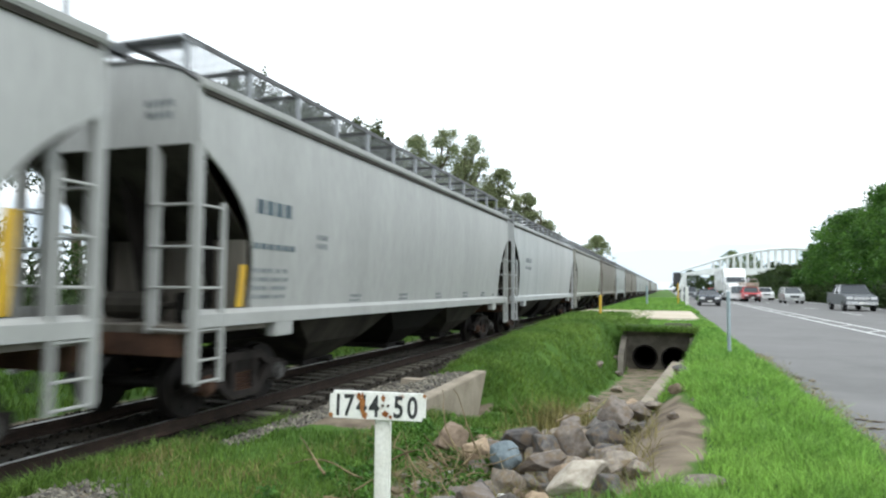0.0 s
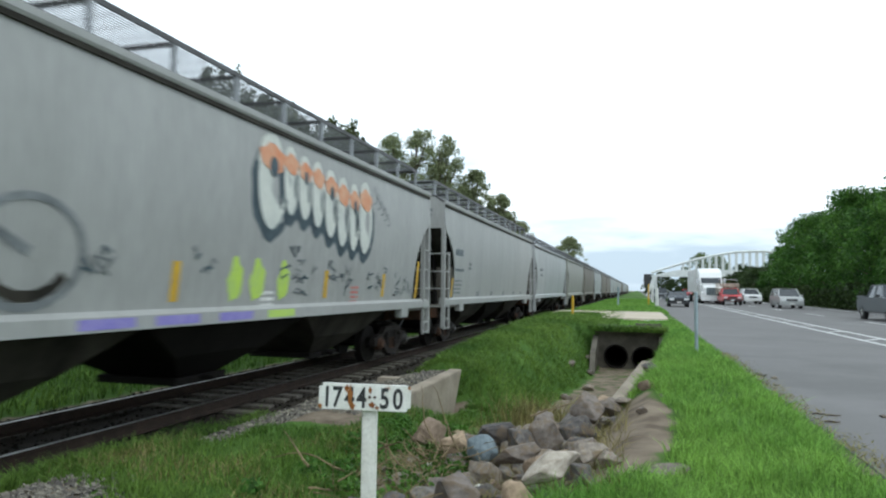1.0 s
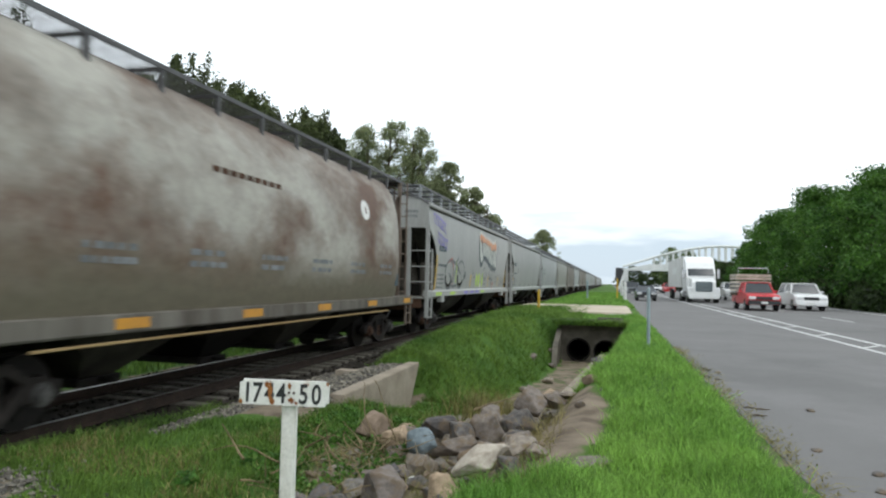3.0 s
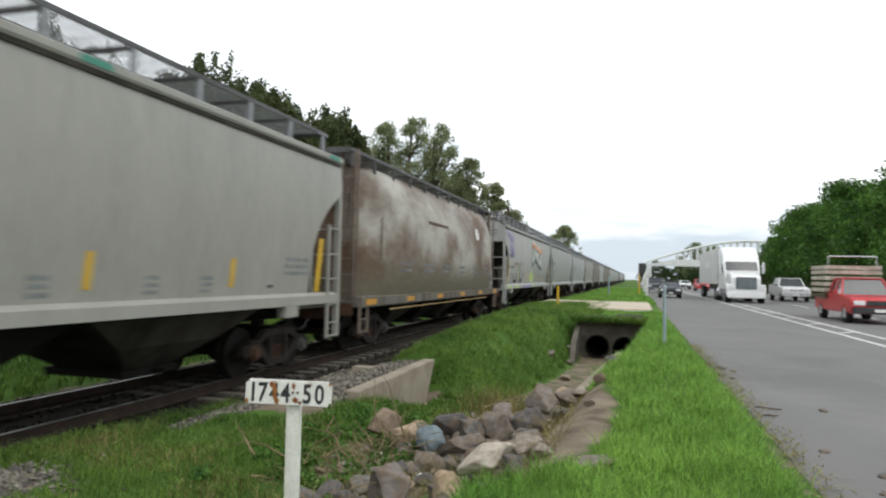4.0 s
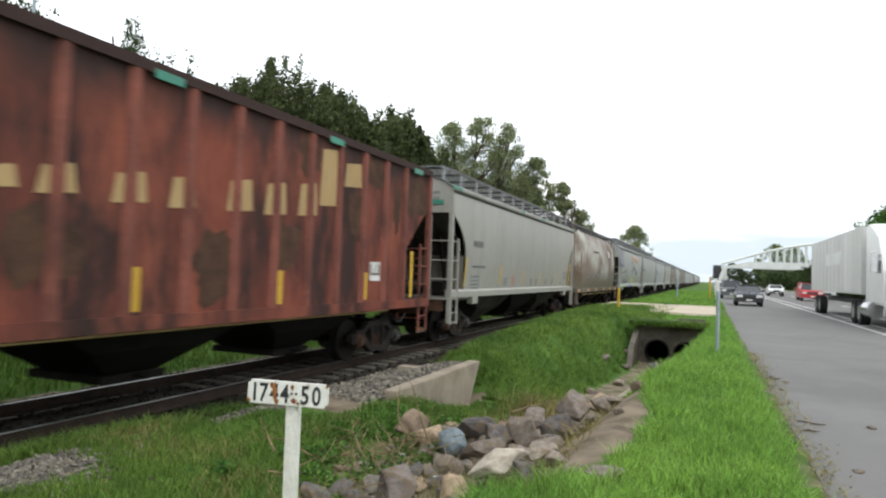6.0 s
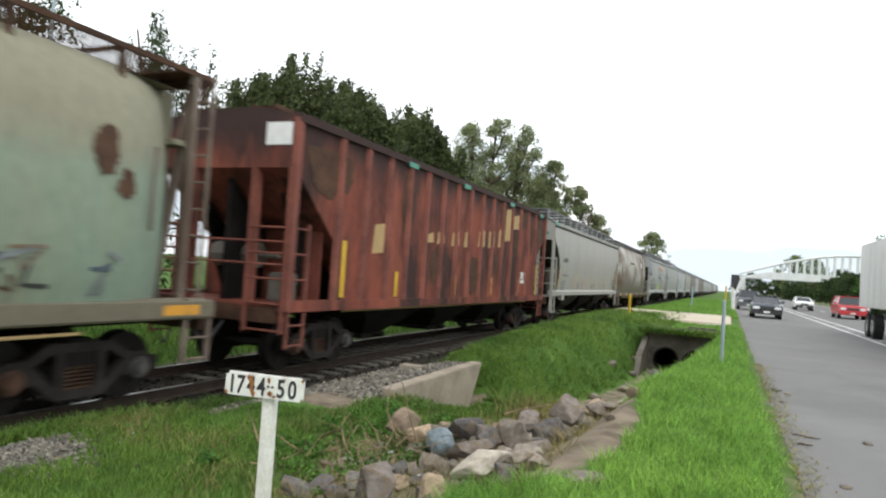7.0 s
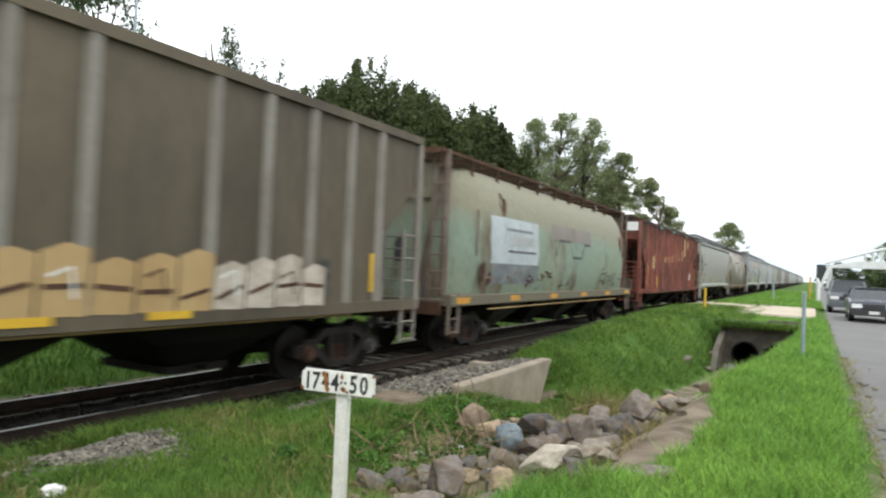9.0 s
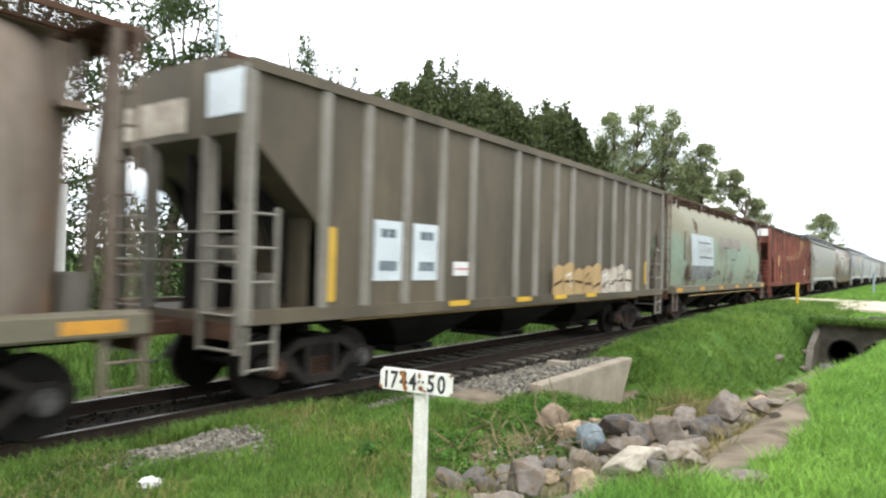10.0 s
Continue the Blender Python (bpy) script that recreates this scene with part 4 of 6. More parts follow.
# plain pale hopper
A = place(smooth_hopper(17.6, "hop_grey", 4.3, 5.0), 26.3, 8.7, "smooth light grey covered hopper wagon with dark lettering")
bars(A, "lettering", side_smooth, -7.0, 2.72, 1.0, .36, 1, "teal_spray", chars=4)
bars(A, "lettering", side_smooth, -6.95, 2.2, 1.2, .32, 1, "teal_spray", chars=6)
bars(A, "lettering", side_smooth, -7.0, 1.85, 1.0, .13, 4, "grey_spray")
bars(A, "lettering", side_smooth, -5.5, 2.45, .4, .15, 2, "grey_spray")
stripes(A, side_smooth, (-7.75,), 1.35, 1.95)
for y in (-4, -1.5, 1, 3.5, 5.5):
    bars(A, "lettering", side_smooth, y, 1.45, .5, .09, 2, "grey_spray")
bars(A, "placard", side_smooth, 6.9, 1.38, .3, .2, 1, "black", 0, 1)

# graffiti hopper
B = place(smooth_hopper(18.2, "hop_grey", 4.3, 5.0), 7.2, -11.0, "smooth light grey covered hopper wagon covered in graffiti")
bars(B, "lettering", side_smooth, -7.15, 2.75, 1.1, .36, 1, "teal_spray", chars=5)
bars(B, "lettering", side_smooth, -7.1, 2.2, 1.2, .34, 1, "teal_spray", chars=6)
bars(B, "lettering", side_smooth, -7.2, 1.85, 1.0, .15, 4, "grey_spray")
stripes(B, side_smooth, (-7.95,), 1.35, 2.6)
stripes(B, side_smooth, (-1.75, 2.6, 5.6), 1.42, 1.95)
stripes(B, side_smooth, (8.05,), 1.35, 2.35)
# bubble letters that sink towards the front of the car
LET = [(.45, 3.35, .52, .95), (1.05, 3.45, .3, .72), (1.55, 3.4, .3, .7), (2.05, 3.35, .3, .75), (2.6, 3.25, .34, .8), (3.15, 3.15, .34, .85), (3.7, 3.1, .32, .85), (4.3, 3.15, .42, .95)]
for k, (cy, cz, ry, rz) in enumerate(LET):
    blot(B, "graffiti_letter", side_smooth, oval(cy, cz - .16, ry + .09, rz * .86, 20, .05), "teal_spray", .006)
for k, (cy, cz, ry, rz) in enumerate(LET):
    blot(B, "graffiti_letter", side_smooth, oval(cy, cz, ry * .88, rz * .84, 20, .04), "pale_spray", .011)
    blot(B, "graffiti_letter", side_smooth, oval(cy + .03, cz + rz * .40, ry * .8, rz * .24, 14, .14), "orange_spray", .015)
    stroke(B, "graffiti_stroke", side_smooth, oval(cy, cz, ry * .9, rz * .86, 20)[9:20], .045, "teal_spray", .019)
    if k % 2 == 0:
        blot(B, "graffiti_letter", side_smooth, oval(cy + .04, cz + rz * .25, ry * .25, rz * .18, 10), "teal_spray", .021)
for k in range(5):
    y = 4.75 + .2 * k
    stroke(B, "graffiti_stroke", side_smooth, [(y, 3.75 - .12 * k), (y + .15, 3.95 - .14 * k), (y + .22, 3.6 - .12 * k), (y + .05, 3.5 - .1 * k)], .03, "grey_spray")
for (cy, cz) in ((-5.95, 1.92), (-3.95, 1.95)):
    ring = oval(cy, cz, .66, .56, 22)
    stroke(B, "graffiti_wheel", side_smooth, ring + ring[:2], .085, "grey_spray")
    stroke(B, "graffiti_wheel", side_smooth, oval(cy, cz - .05, .5, .4, 14)[7:14], .12, "bay", .010)
for q in ([(-5.95, 1.95), (-5.2, 1.6), (-4.75, 2.35), (-3.95, 1.95)], [(-5.6, 2.5), (-5.0, 2.35), (-4.5, 2.6)], [(-5.5, 1.5), (-5.0, 1.45), (-4.5, 1.5)]):
    stroke(B, "graffiti_stroke", side_smooth, q, .11, "grey_spray")
stroke(B, "graffiti_stroke", side_smooth, [(-6.2, 2.4), (-5.6, 2.55), (-5.3, 2.2), (-5.3, 1.5)], .11, "redtext")
stroke(B, "graffiti_stroke", side_smooth, [(-4.9, 2.5), (-4.7, 2.1), (-4.75, 1.6)], .12, "lime")
rp = random.Random(31)
for y0, z0, n_ in ((-8.35, 3.72, 6), (-7.8, 3.05, 5)):
    for i in range(n_):
        y, z = y0 + .31 * i, z0 - .05 * i
        loop = [(y + .13 * math.cos(a) + rp.uniform(-.03, .03), z + .2 + .17 * math.sin(a) + rp.uniform(-.03, .03)) for a in [.6 + .75 * k for k in range(rp.randint(5, 9))]]
        stroke(B, "graffiti_stroke", side_smooth, loop, .065, "purple", .012 + .0005 * i)
        stroke(B, "graffiti_stroke", side_smooth, [(y - .1, z + .42), (y - .12, z + .05), (y + .06, z - .02)], .06, "purple", .016 + .0005 * i)
for (y, w) in ((-.4, .35), (.2, .4), (1.0, .35)):
    blot(B, "graffiti_patch", side_smooth, oval(y, 1.72, w * .5, .34, 12, .2), "lime", .005)
rg = random.Random(12)
for y, z, n_ in ((-2.9, 1.9, 4), (-1.0, 1.95, 4), (1.35, 2.0, 7), (1.75, 1.75, 6), (3.0, 1.9, 8), (3.4, 1.75, 5), (4.9, 1.75, 6), (5.5, 1.95, 4), (6.6, 1.7, 6), (7.2, 1.65, 5)):
    for k in range(n_):
        a, b = y + rg.uniform(-.35, .35), z + rg.uniform(-.25, .25)
        stroke(B, "graffiti_tag", side_smooth, [(a + rg.uniform(-.18, .18), b + rg.uniform(-.12, .12)) for _ in range(4)], .035, "teal_spray" if k % 2 else "grey_spray", .010 + .001 * k)
for y, m in ((-7.6, "lime"), (-5.4, "lime"), (-2.9, "purple"), (-1.7, "purple"), (.9, "lime"), (-.4, "purple")):
    bm = bmesh.new()
    bx(bm, 1.602, 1.606, y - .45, y + .4, 1.13, 1.25)
    part("graffiti_patch", bm, m, B)
bars(B, "lettering", side_smooth, 4.0, 1.6, .4, .1, 4, "redtext", .45)
bars(B, "lettering", side_smooth, .55, 1.5, .4, .1, 3, "white", .45)
bars(B, "placard", side_smooth, 6.45, 1.42, .25, .24, 1, "black", 0, 1)

# rusty tank-like hopper
C = place(round_hopper(16.5, "rusty_white", "grimy", "board", "strut", 4.78, .45, side_tall, 3.5), -12.7, -29.2, "rounded rust-streaked off-white covered hopper wagon")
bars(C, "placard", side_tall, 6.6, 1.5, .4, .36, 1, "teal_spray", 0, 1)
blot(C, "pale_patch", side_tall, oval(3.9, 3.45, .3, .25, 14), "white")
bars(C, "lettering", side_tall, -1.7, 3.35, 2.3, .12, 1, "rustdark", .2, 9)
for i in range(6):
    bars(C, "graffiti_tag", side_tall, -5 + 2.1 * i, 2.0, 1.0, .18, 2, "grey_spray", .5)

# beige hopper
D = place(smooth_hopper(17.7, "hop_beige"), -30.4, -48.1, "smooth beige-grey covered hopper wagon with yellow stripes")
bars(D, "lettering", side_smooth, -6.55, 2.62, .95, .32, 1, "black", chars=4)
bars(D, "lettering", side_smooth, -6.35, 1.98, 1.3, .3, 1, "teal_spray", chars=6)
bars(D, "lettering", side_smooth, -6.6, 1.68, .9, .12, 4, "grey_spray")
bars(D, "lettering", side_smooth, 7.0, 1.95, .9, .13, 3, "grey_spray")
stripes(D, side_smooth, (-7.6,), 1.4, 2.3, w=.1)
stripes(D, side_smooth, (-4.0,), 1.48, 2.1)
stripes(D, side_smooth, (-.93, 1.87, 4.85), 1.48, 1.95, w=.13)
stripes(D, side_smooth, (7.9,), 1.35, 2.45, w=.22)
bars(D, "lettering", side_smooth, -3.3, 1.62, .5, .1, 3, "grey_spray")
bars(D, "lettering", side_smooth, -2.3, 1.72, .45, .1, 4, "redtext")
for y in (.4, 1.2, 3.0, 4.2):
    bars(D, "lettering", side_smooth, y, 1.6, .3, .1, 3, "grey_spray")
bars(D, "placard", side_smooth, 6.1, 1.45, .25, .22, 1, "black", 0, 1)
for y, w in ((-8.6, .8), (1.8, .5), (-1.5, .35), (8.4, .5)):
    bm = bmesh.new()
    bx(bm, 1.615, 1.624, y - w / 2, y + w / 2, 4.17, 4.26)
    part("teal_mark", bm, "green", D)
bm = bmesh.new()
bx(bm, .65, 1.3, -17.7 / 2 - .006, -17.7 / 2 + .004, 3.72, 3.86)
part("teal_mark", bm, "green", D)

# rust-red ribbed hopper
E_ = place(ribbed_hopper(17.0, "red", "red_rib", [-7.0 + 14.0 * i / 14 for i in range(15)]), -49.65, -66.65, "ribbed rust-red covered hopper wagon with faded patches")
X = 1.535


def ragged2(cy, cz, w, h, seed, n=30):
    """A ragged upright patch."""
    out = []
    for i in range(n):
        a = 6.2832 * i / n
        q = 1 + .5 * noise.noise((math.cos(a) * 1.5, math.sin(a) * 1.5, seed + 3)) + .25 * noise.noise((math.cos(a) * 5, math.sin(a) * 5, seed))
        out.append((cy + q * math.cos(a) * w * .5, cz + q * math.sin(a) * h * .5))
    return out


for y in (-6.7, -4.4, -.86, 2.2, 5.2, 7.5):
    stripes(E_, X, (y,), 1.18, 1.75 if abs(y) < 6.5 else 2.3)
for i, (y, z, w, h) in enumerate(((3.7, 3.55, .75, 1.15), (4.55, 3.72, .7, .55), (2.95, 3.05, .6, .65), (2.0, 2.95, .6, .6), (1.1, 2.9, .6, .55), (-.1, 2.8, .5, .5), (-1.0, 2.75, .55, .45), (-2.0, 2.72, .5, .4), (-2.7, 2.65, .5, .3), (-5.3, 2.45, .6, .7))):
    blot(E_, "faded_patch", X, [(y - w / 2, z - h / 2), (y + w / 2, z - h / 2 + .06), (y + w / 2 - .05, z + h / 2), (y - w / 2 + .07, z + h / 2 - .08)], "tan")
for i, (y, z, w, h) in enumerate(((4.7, 3.0, .7, .9), (7.6, 3.6, 1.5, 1.1), (5.6, 3.9, 1.2, .6), (3.0, 3.9, .8, .7), (-7.3, 3.6, 1.5, 1.0), (-4.0, 3.4, .8, 1.3), (-2.2, 1.9, .9, .9), (.6, 1.8, 1.0, 1.0), (2.3, 2.2, .8, .9), (6.6, 3.3, .35, 1.1))):
    blot(E_, "charred_patch", X, [(y + (q - y) * 1.0, zz) for q, zz in ragged2(y, z, w, h, i)], "rustdark", .004)
for y in (-4.0, -.5, 3.75, 7.6):
    bm = bmesh.new()
    bx(bm, 1.612, 1.618, y - .25, y + .25, 4.20, 4.32)
    part("teal_mark", bm, "green", E_)
blot(E_, "stencil_panel", X, [(5.38, 1.58), (5.85, 1.58), (5.85, 1.98), (5.38, 1.98)], "white", .010)
blot(E_, "stencil_panel", X, [(5.42, 1.7), (5.81, 1.7), (5.81, 1.94), (5.42, 1.94)], "rustdark", .014)
bars(E_, "lettering", X + .016, 5.62, 1.74, .3, .28, 1, "white", .3, 2)
bm = bmesh.new()
bx(bm, .9, 1.45, -17.0 / 2 - .004, -17.0 / 2 + .02, 3.85, 4.25)
part("end_placard", bm, "litter", E_)

# mint tank-like hopper
F = place(round_hopper(16.6, "mint", "rusty_white", "rustdark", "strut", 4.48, .2), -68.3, -84.9, "rounded mint green covered hopper wagon with rust and graffiti")
bars(F, "placard", side_round, 6.3, 1.55, .4, .34, 1, "teal_spray", 0, 1)
def curved(car_, name, y0, y1, z0, z1, m, lift=.006):
    """A painted field that follows the tank's side."""
    bm = bmesh.new()
    sheet(bm, lambda u, v: (side_round(z0 + (z1 - z0) * v) + lift, y0 + (y1 - y0) * u + .04 * math.sin(9 * v + 5 * u), z0 + (z1 - z0) * v), 10, 8)
    return part(name, bm, m, car_, smooth=True)


curved(F, "pale_patch", -6.3, -3.05, 1.95, 3.15, "chalky", .006)
curved(F, "grey_patch", -6.2, -3.0, 1.42, 1.95, "grey_spray", .005)
curved(F, "faded_patch", -1.9, 2.1, 2.78, 3.25, "hop_brown", .006)
bars(F, "lettering", lambda z: side_round(z) + .006, -4.4, 2.82, 1.8, .1, 1, "grey_spray", .3, 9)
bars(F, "lettering", lambda z: side_round(z) + .006, -4.2, 2.45, 1.9, .36, 1, "hop_white", .3, 7)
bars(F, "lettering", lambda z: side_round(z) + .006, -4.2, 2.25, 2.0, .09, 1, "black", .3, 8)
stroke(F, "graffiti_stroke", side_round, [(-1.55, 2.3), (-1.25, 2.78), (-.15, 2.78), (.1, 2.28), (1.0, 2.28), (1.35, 2.75), (2.0, 2.75)], .08, "black")
for q in ([(3.35, 1.4), (3.65, 1.95), (3.9, 2.0)], [(3.5, 1.75), (4.3, 1.82)], [(3.95, 1.35), (4.1, 1.72)], [(4.35, 1.35), (4.4, 1.72), (4.65, 1.68)], [(4.37, 1.53), (4.6, 1.53)], [(4.8, 1.35), (4.85, 1.72), (5.15, 1.68)], [(4.83, 1.53), (5.05, 1.53)], [(5.35, 1.68), (5.3, 1.38), (5.6, 1.36)]):
    stroke(F, "graffiti_stroke", side_round, q, .06, "black")
rg = random.Random(4)
for i in range(26):
    a, b = rg.uniform(-6.8, 6.6), rg.uniform(1.35, 1.85)
    stroke(F, "graffiti_tag", side_round, [(a + rg.uniform(-.3, .3), b + rg.uniform(-.15, .15)) for _ in range(4)], .05, ("rustdark", "grey_spray", "rusty_brown")[i % 3], .012 + .0005 * i)
def ragged(cy, cz, r, seed, n=36):
    """A ragged outline of flaked paint."""
    out = []
    for i in range(n):
        a = 6.2832 * i / n
        q = r * (1 + .55 * noise.noise((math.cos(a) * 1.2, math.sin(a) * 1.2, seed)) + .3 * noise.noise((math.cos(a) * 4, math.sin(a) * 4, seed + 9)))
        out.append((cy + q * math.cos(a) * .8, cz + q * math.sin(a) * 1.15))
    return out


for i, (y, z, r) in enumerate(((6.2, 3.0, .24), (6.5, 2.65, .16), (-5.4, 3.45, .24), (-6.7, 1.75, .22), (-6.3, 1.55, .15))):
    blot(F, "rust_patch", side_round, ragged(y, z, r, i), "rustdark", .012)

# taupe ribbed hopper
Gc = place(ribbed_hopper(16.9, "taupe", "taupe_rib", [-7.03, -6.12, -5.13, -4.12, -3.11, -1.38, -.5, .5, 1.4, 3.15, 4.15, 5.15, 6.15, 7.05]), -86.25, -103.15, "ribbed taupe covered hopper wagon with graffiti panels")
stripes(Gc, X, (-6.85,), 1.2, 2.3)
stripes(Gc, X, (6.9,), 1.3, 2.0)
for y0, y1, z0, z1 in ((-5.92, -5.18, 1.5, 2.48), (-4.92, -4.1, 1.5, 2.48)):
    blot(Gc, "pale_placard", X, [(y0, z0), (y1, z0), (y1, z1), (y0, z1)], "palebox")
    bars(Gc, "lettering", X + .008, (y0 + y1) / 2, 2.2, .4, .16, 1, "teal_spray", .1, 2)
    bars(Gc, "lettering", X + .008, (y0 + y1) / 2, 1.66, .45, .18, 1, "teal_spray", .1, 3)
blot(Gc, "white_placard", X, [(-3.7, 1.58), (-3.15, 1.58), (-3.15, 1.84), (-3.7, 1.84)], "litter")
bm = bmesh.new()
bx(bm, X + .008, X + .012, -3.65, -3.2, 1.69, 1.72)
part("red_bar", bm, "redtext", Gc)
for i in range(9):
    y = .3 + .58 * i
    h_ = 1.78 + .08 * math.sin(i * 2.1)
    blot(Gc, "graffiti_letter", 1.602, [(y, 1.12), (y + .54, 1.1), (y + .57, h_), (y + .3, h_ + .07), (y + .02, h_ - .03)], "tan" if i < 5 else "rockpale", .004 + .0005 * i)
    stroke(Gc, "graffiti_stroke", 1.606, [(y + .05, 1.35 + .1 * math.sin(i)), (y + .5, 1.42 + .05 * math.cos(i))], .06, "rustdark", .010)
    if i % 2:
        stroke(Gc, "graffiti_stroke", 1.606, [(y + .1, 1.55), (y + .35, 1.65), (y + .4, 1.3)], .04, "white" if i % 4 == 1 else "rustdark", .012)
for y in (-3.5, -1.0, .8, 2.6):
    bm = bmesh.new()
    bx(bm, 1.612, 1.616, y - .4, y + .25, 1.02, 1.12)
    part("reflective_stripe", bm, "yellow", Gc, "yellow stripe")
bars(Gc, "placard", X, 5.6, 1.7, .3, .22, 3, "black", .3, 2)
bm = bmesh.new()
bx(bm, .7, 1.48, -16.9 / 2 - .004, -16.9 / 2 + .02, 3.7, 4.3)
part("end_placard", bm, "palebox", Gc)
bm = bmesh.new()
bx(bm, -1.4, .2, -16.9 / 2 - .004, -16.9 / 2 + .02, 3.55, 4.05)
part("end_patch", bm, "rockpale", Gc)

# rusty brown tank-like hopper at the tail of what is seen
H = place(round_hopper(17.2, "rusty_brown", "rusty_white", "rustdark", "strut", 4.42, .45, side_round, 3.18, .7), -104.3, -121.5, "rounded rusty brown covered hopper wagon", False)


def train_at(t):
    """How far the train has gone by then: a little faster at first."""
    return 10.8 * t - 0.4 * max(0, 2 - t) ** 2 - 0.4 * max(0, 1 - 1.6 * t) ** 2


# ---------- headwall, culvert and crossing ----------
bm = bmesh.new()
prism(bm, [(8.9, .02), (12.97, .05), (12.45, -.62), (12.2, -1.05), (8.9, -1.05)], 3.52, 3.78)
tagged(part("headwall", bm, "concrete", bevel=.015), "weathered concrete headwall along the ballast", "retaining wall", kind="structure")
bm = bmesh.new()
bx(bm, 2.2, 3.6, 12.2, 12.5, -.95, -.1)
tagged(part("headwall_return", bm, "concrete"), "concrete return of the headwall", "retaining wall", kind="structure")


def plate_with_hole(bm, x0, x1, z0, z1, cx, cz, r, y0, y1):
    """A wall piece with a round hole through it."""
    n = 32
    rings = []
    for y in (y0, y1):
        inner, outer = [], []
        for i in range(n):
            a = 2 * math.pi * i / n
            c, s = math.cos(a), math.sin(a)
            k = min(((x1 - cx) if c > 0 else (x0 - cx)) / c if abs(c) > 1e-6 else 1e9, ((z1 - cz) if s > 0 else (z0 - cz)) / s if abs(s) > 1e-6 else 1e9)
            inner.append(bm.verts.new((cx + r * c, y, cz + r * s)))
            outer.append(bm.verts.new((cx + k * c, y, cz + k * s)))
        rings.append((inner, outer))
    (i0, o0), (i1, o1) = rings
    for i in range(n):
        j = (i + 1) % n
        for q in ((i0[i], i0[j], o0[j], o0[i]), (i1[i], o1[i], o1[j], i1[j]), (i0[i], i1[i], i1[j], i0[j]), (o0[i], o0[j], o1[j], o1[i])):
            bm.faces.new(q)


culvert = tagged(new("culvert"), "old concrete culvert with two round pipes at the ditch's end", "culvert", kind="structure")
bm = bmesh.new()
plate_with_hole(bm, 5.85, 7.0, -1.4, .12, 6.52, -.74, .41, 25.3, 25.6)
plate_with_hole(bm, 7.0, 8.15, -1.4, .12, 7.52, -.78, .41, 25.3, 25.6)
bx(bm, 5.86, 8.14, 25.61, 25.7, -.25, .2)
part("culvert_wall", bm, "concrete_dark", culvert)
for cx, cz in ((6.52, -.74), (7.52, -.78)):
    # the darkness inside the pipe is put into its near-black colour
    bm = bmesh.new()
    n = 28
    ring = [[bm.verts.new((cx + r * math.cos(6.2832 * i / n), y, cz + r * math.sin(6.2832 * i / n))) for i in range(n)] for r, y in ((.45, 25.22), (.40, 25.22), (.40, 32), (.45, 32))]
    for a, b in zip(ring, ring[1:] + ring[:1]):
        for i in range(n):
            bm.faces.new((a[i], a[(i + 1) % n], b[(i + 1) % n], b[i]))
    # added disc, blocks the light from the buried far end
    bmesh.ops.create_circle(bm, cap_ends=True, segments=n, radius=.44, matrix=pose(cx, 31.9, cz, 90, 0, 0))
    part("pipe", bm, "under", culvert, "drain pipe coloured dark for its shaded inside")
bm = bmesh.new()
bx(bm, 5.75, 8.2, 25.15, 26.3, .10, .22)
bx(bm, 5.76, 8.19, 25.9, 26.31, .11, .39)
bx(bm, 7.2, 8.18, 25.98, 26.3, .12, .47)
part("coping", bm, "concrete_dark", culvert, bevel=.02)
bm = bmesh.new()
prism(bm, [(21.8, -1.3), (25.3, -1.3), (25.3, .05), (22.6, -.45)], 8.05, 8.25)
prism(bm, [(22.6, -1.3), (25.3, -1.3), (25.3, .05), (23.4, -.45)], 5.7, 5.88)
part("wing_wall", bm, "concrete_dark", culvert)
bm = bmesh.new()
prism(bm, [(6.85, 11.0), (7.08, 11.1), (7.72, 17.4), (7.40, 17.6)], -.40, -.08)
for v in bm.verts:
    v.co = Vector((v.co.y, v.co.z, v.co.x))
tagged(part("concrete_ledge", bm, "concrete", bevel=.02), "broken concrete kerb along the ditch's bank", "kerb", kind="structure")

crossing = tagged(new("farm_crossing"), "pale concrete crossing slab over the ditch", "slab", kind="structure")
bm = bmesh.new()
bx(bm, 2.6, 8.7, 31.5, 42, .05, .44)
part("deck", bm, "slab", crossing, bevel=.04)
for y, z in ((31.3, .40), (30.7, .28)):
    bm = bmesh.new()
    bx(bm, 5.2, 8.7, y - .12, y + .12, z - .25, z)
    part("edge_beam", bm, "slab", crossing, bevel=.02)
bm = bmesh.new()
bx(bm, 7.6, 8.6, 31.05, 31.17, .24, .40)
part("painted_block", bm, "white", crossing, "white painted edge", bevel=.01)


def marker_post(x, y, z0, z1, r, m, label):
    bm = bmesh.new()
    rod(bm, (x, y, z0 - .2), (x, y, z1), r, 12)
    rod(bm, (x, y, z1), (x, y, z1 + r * .5), r, 12, r * .5)
    return tagged(part("marker_post", bm, m), label, "post")


marker_post(4.42, 30.7, .45, 1.42, .06, "yellow", "yellow painted marker post beside the crossing")
marker_post(8.45, 13.87, .35, 1.71, .035, "steel", "thin bluish grey steel post in the verge")
marker_post(8.3, 66, .3, 2.3, .07, "yellow", "pale yellow post beside the highway")
marker_post(8.9, 60, .3, 1.9, .14, "white", "short white post beside the highway")
marker_post(8.9, 78, .3, 2.2, .12, "white", "white post near the footbridge")
marker_post(5.6, 62, .2, 2.0, .09, "steel", "grey post beside the track")

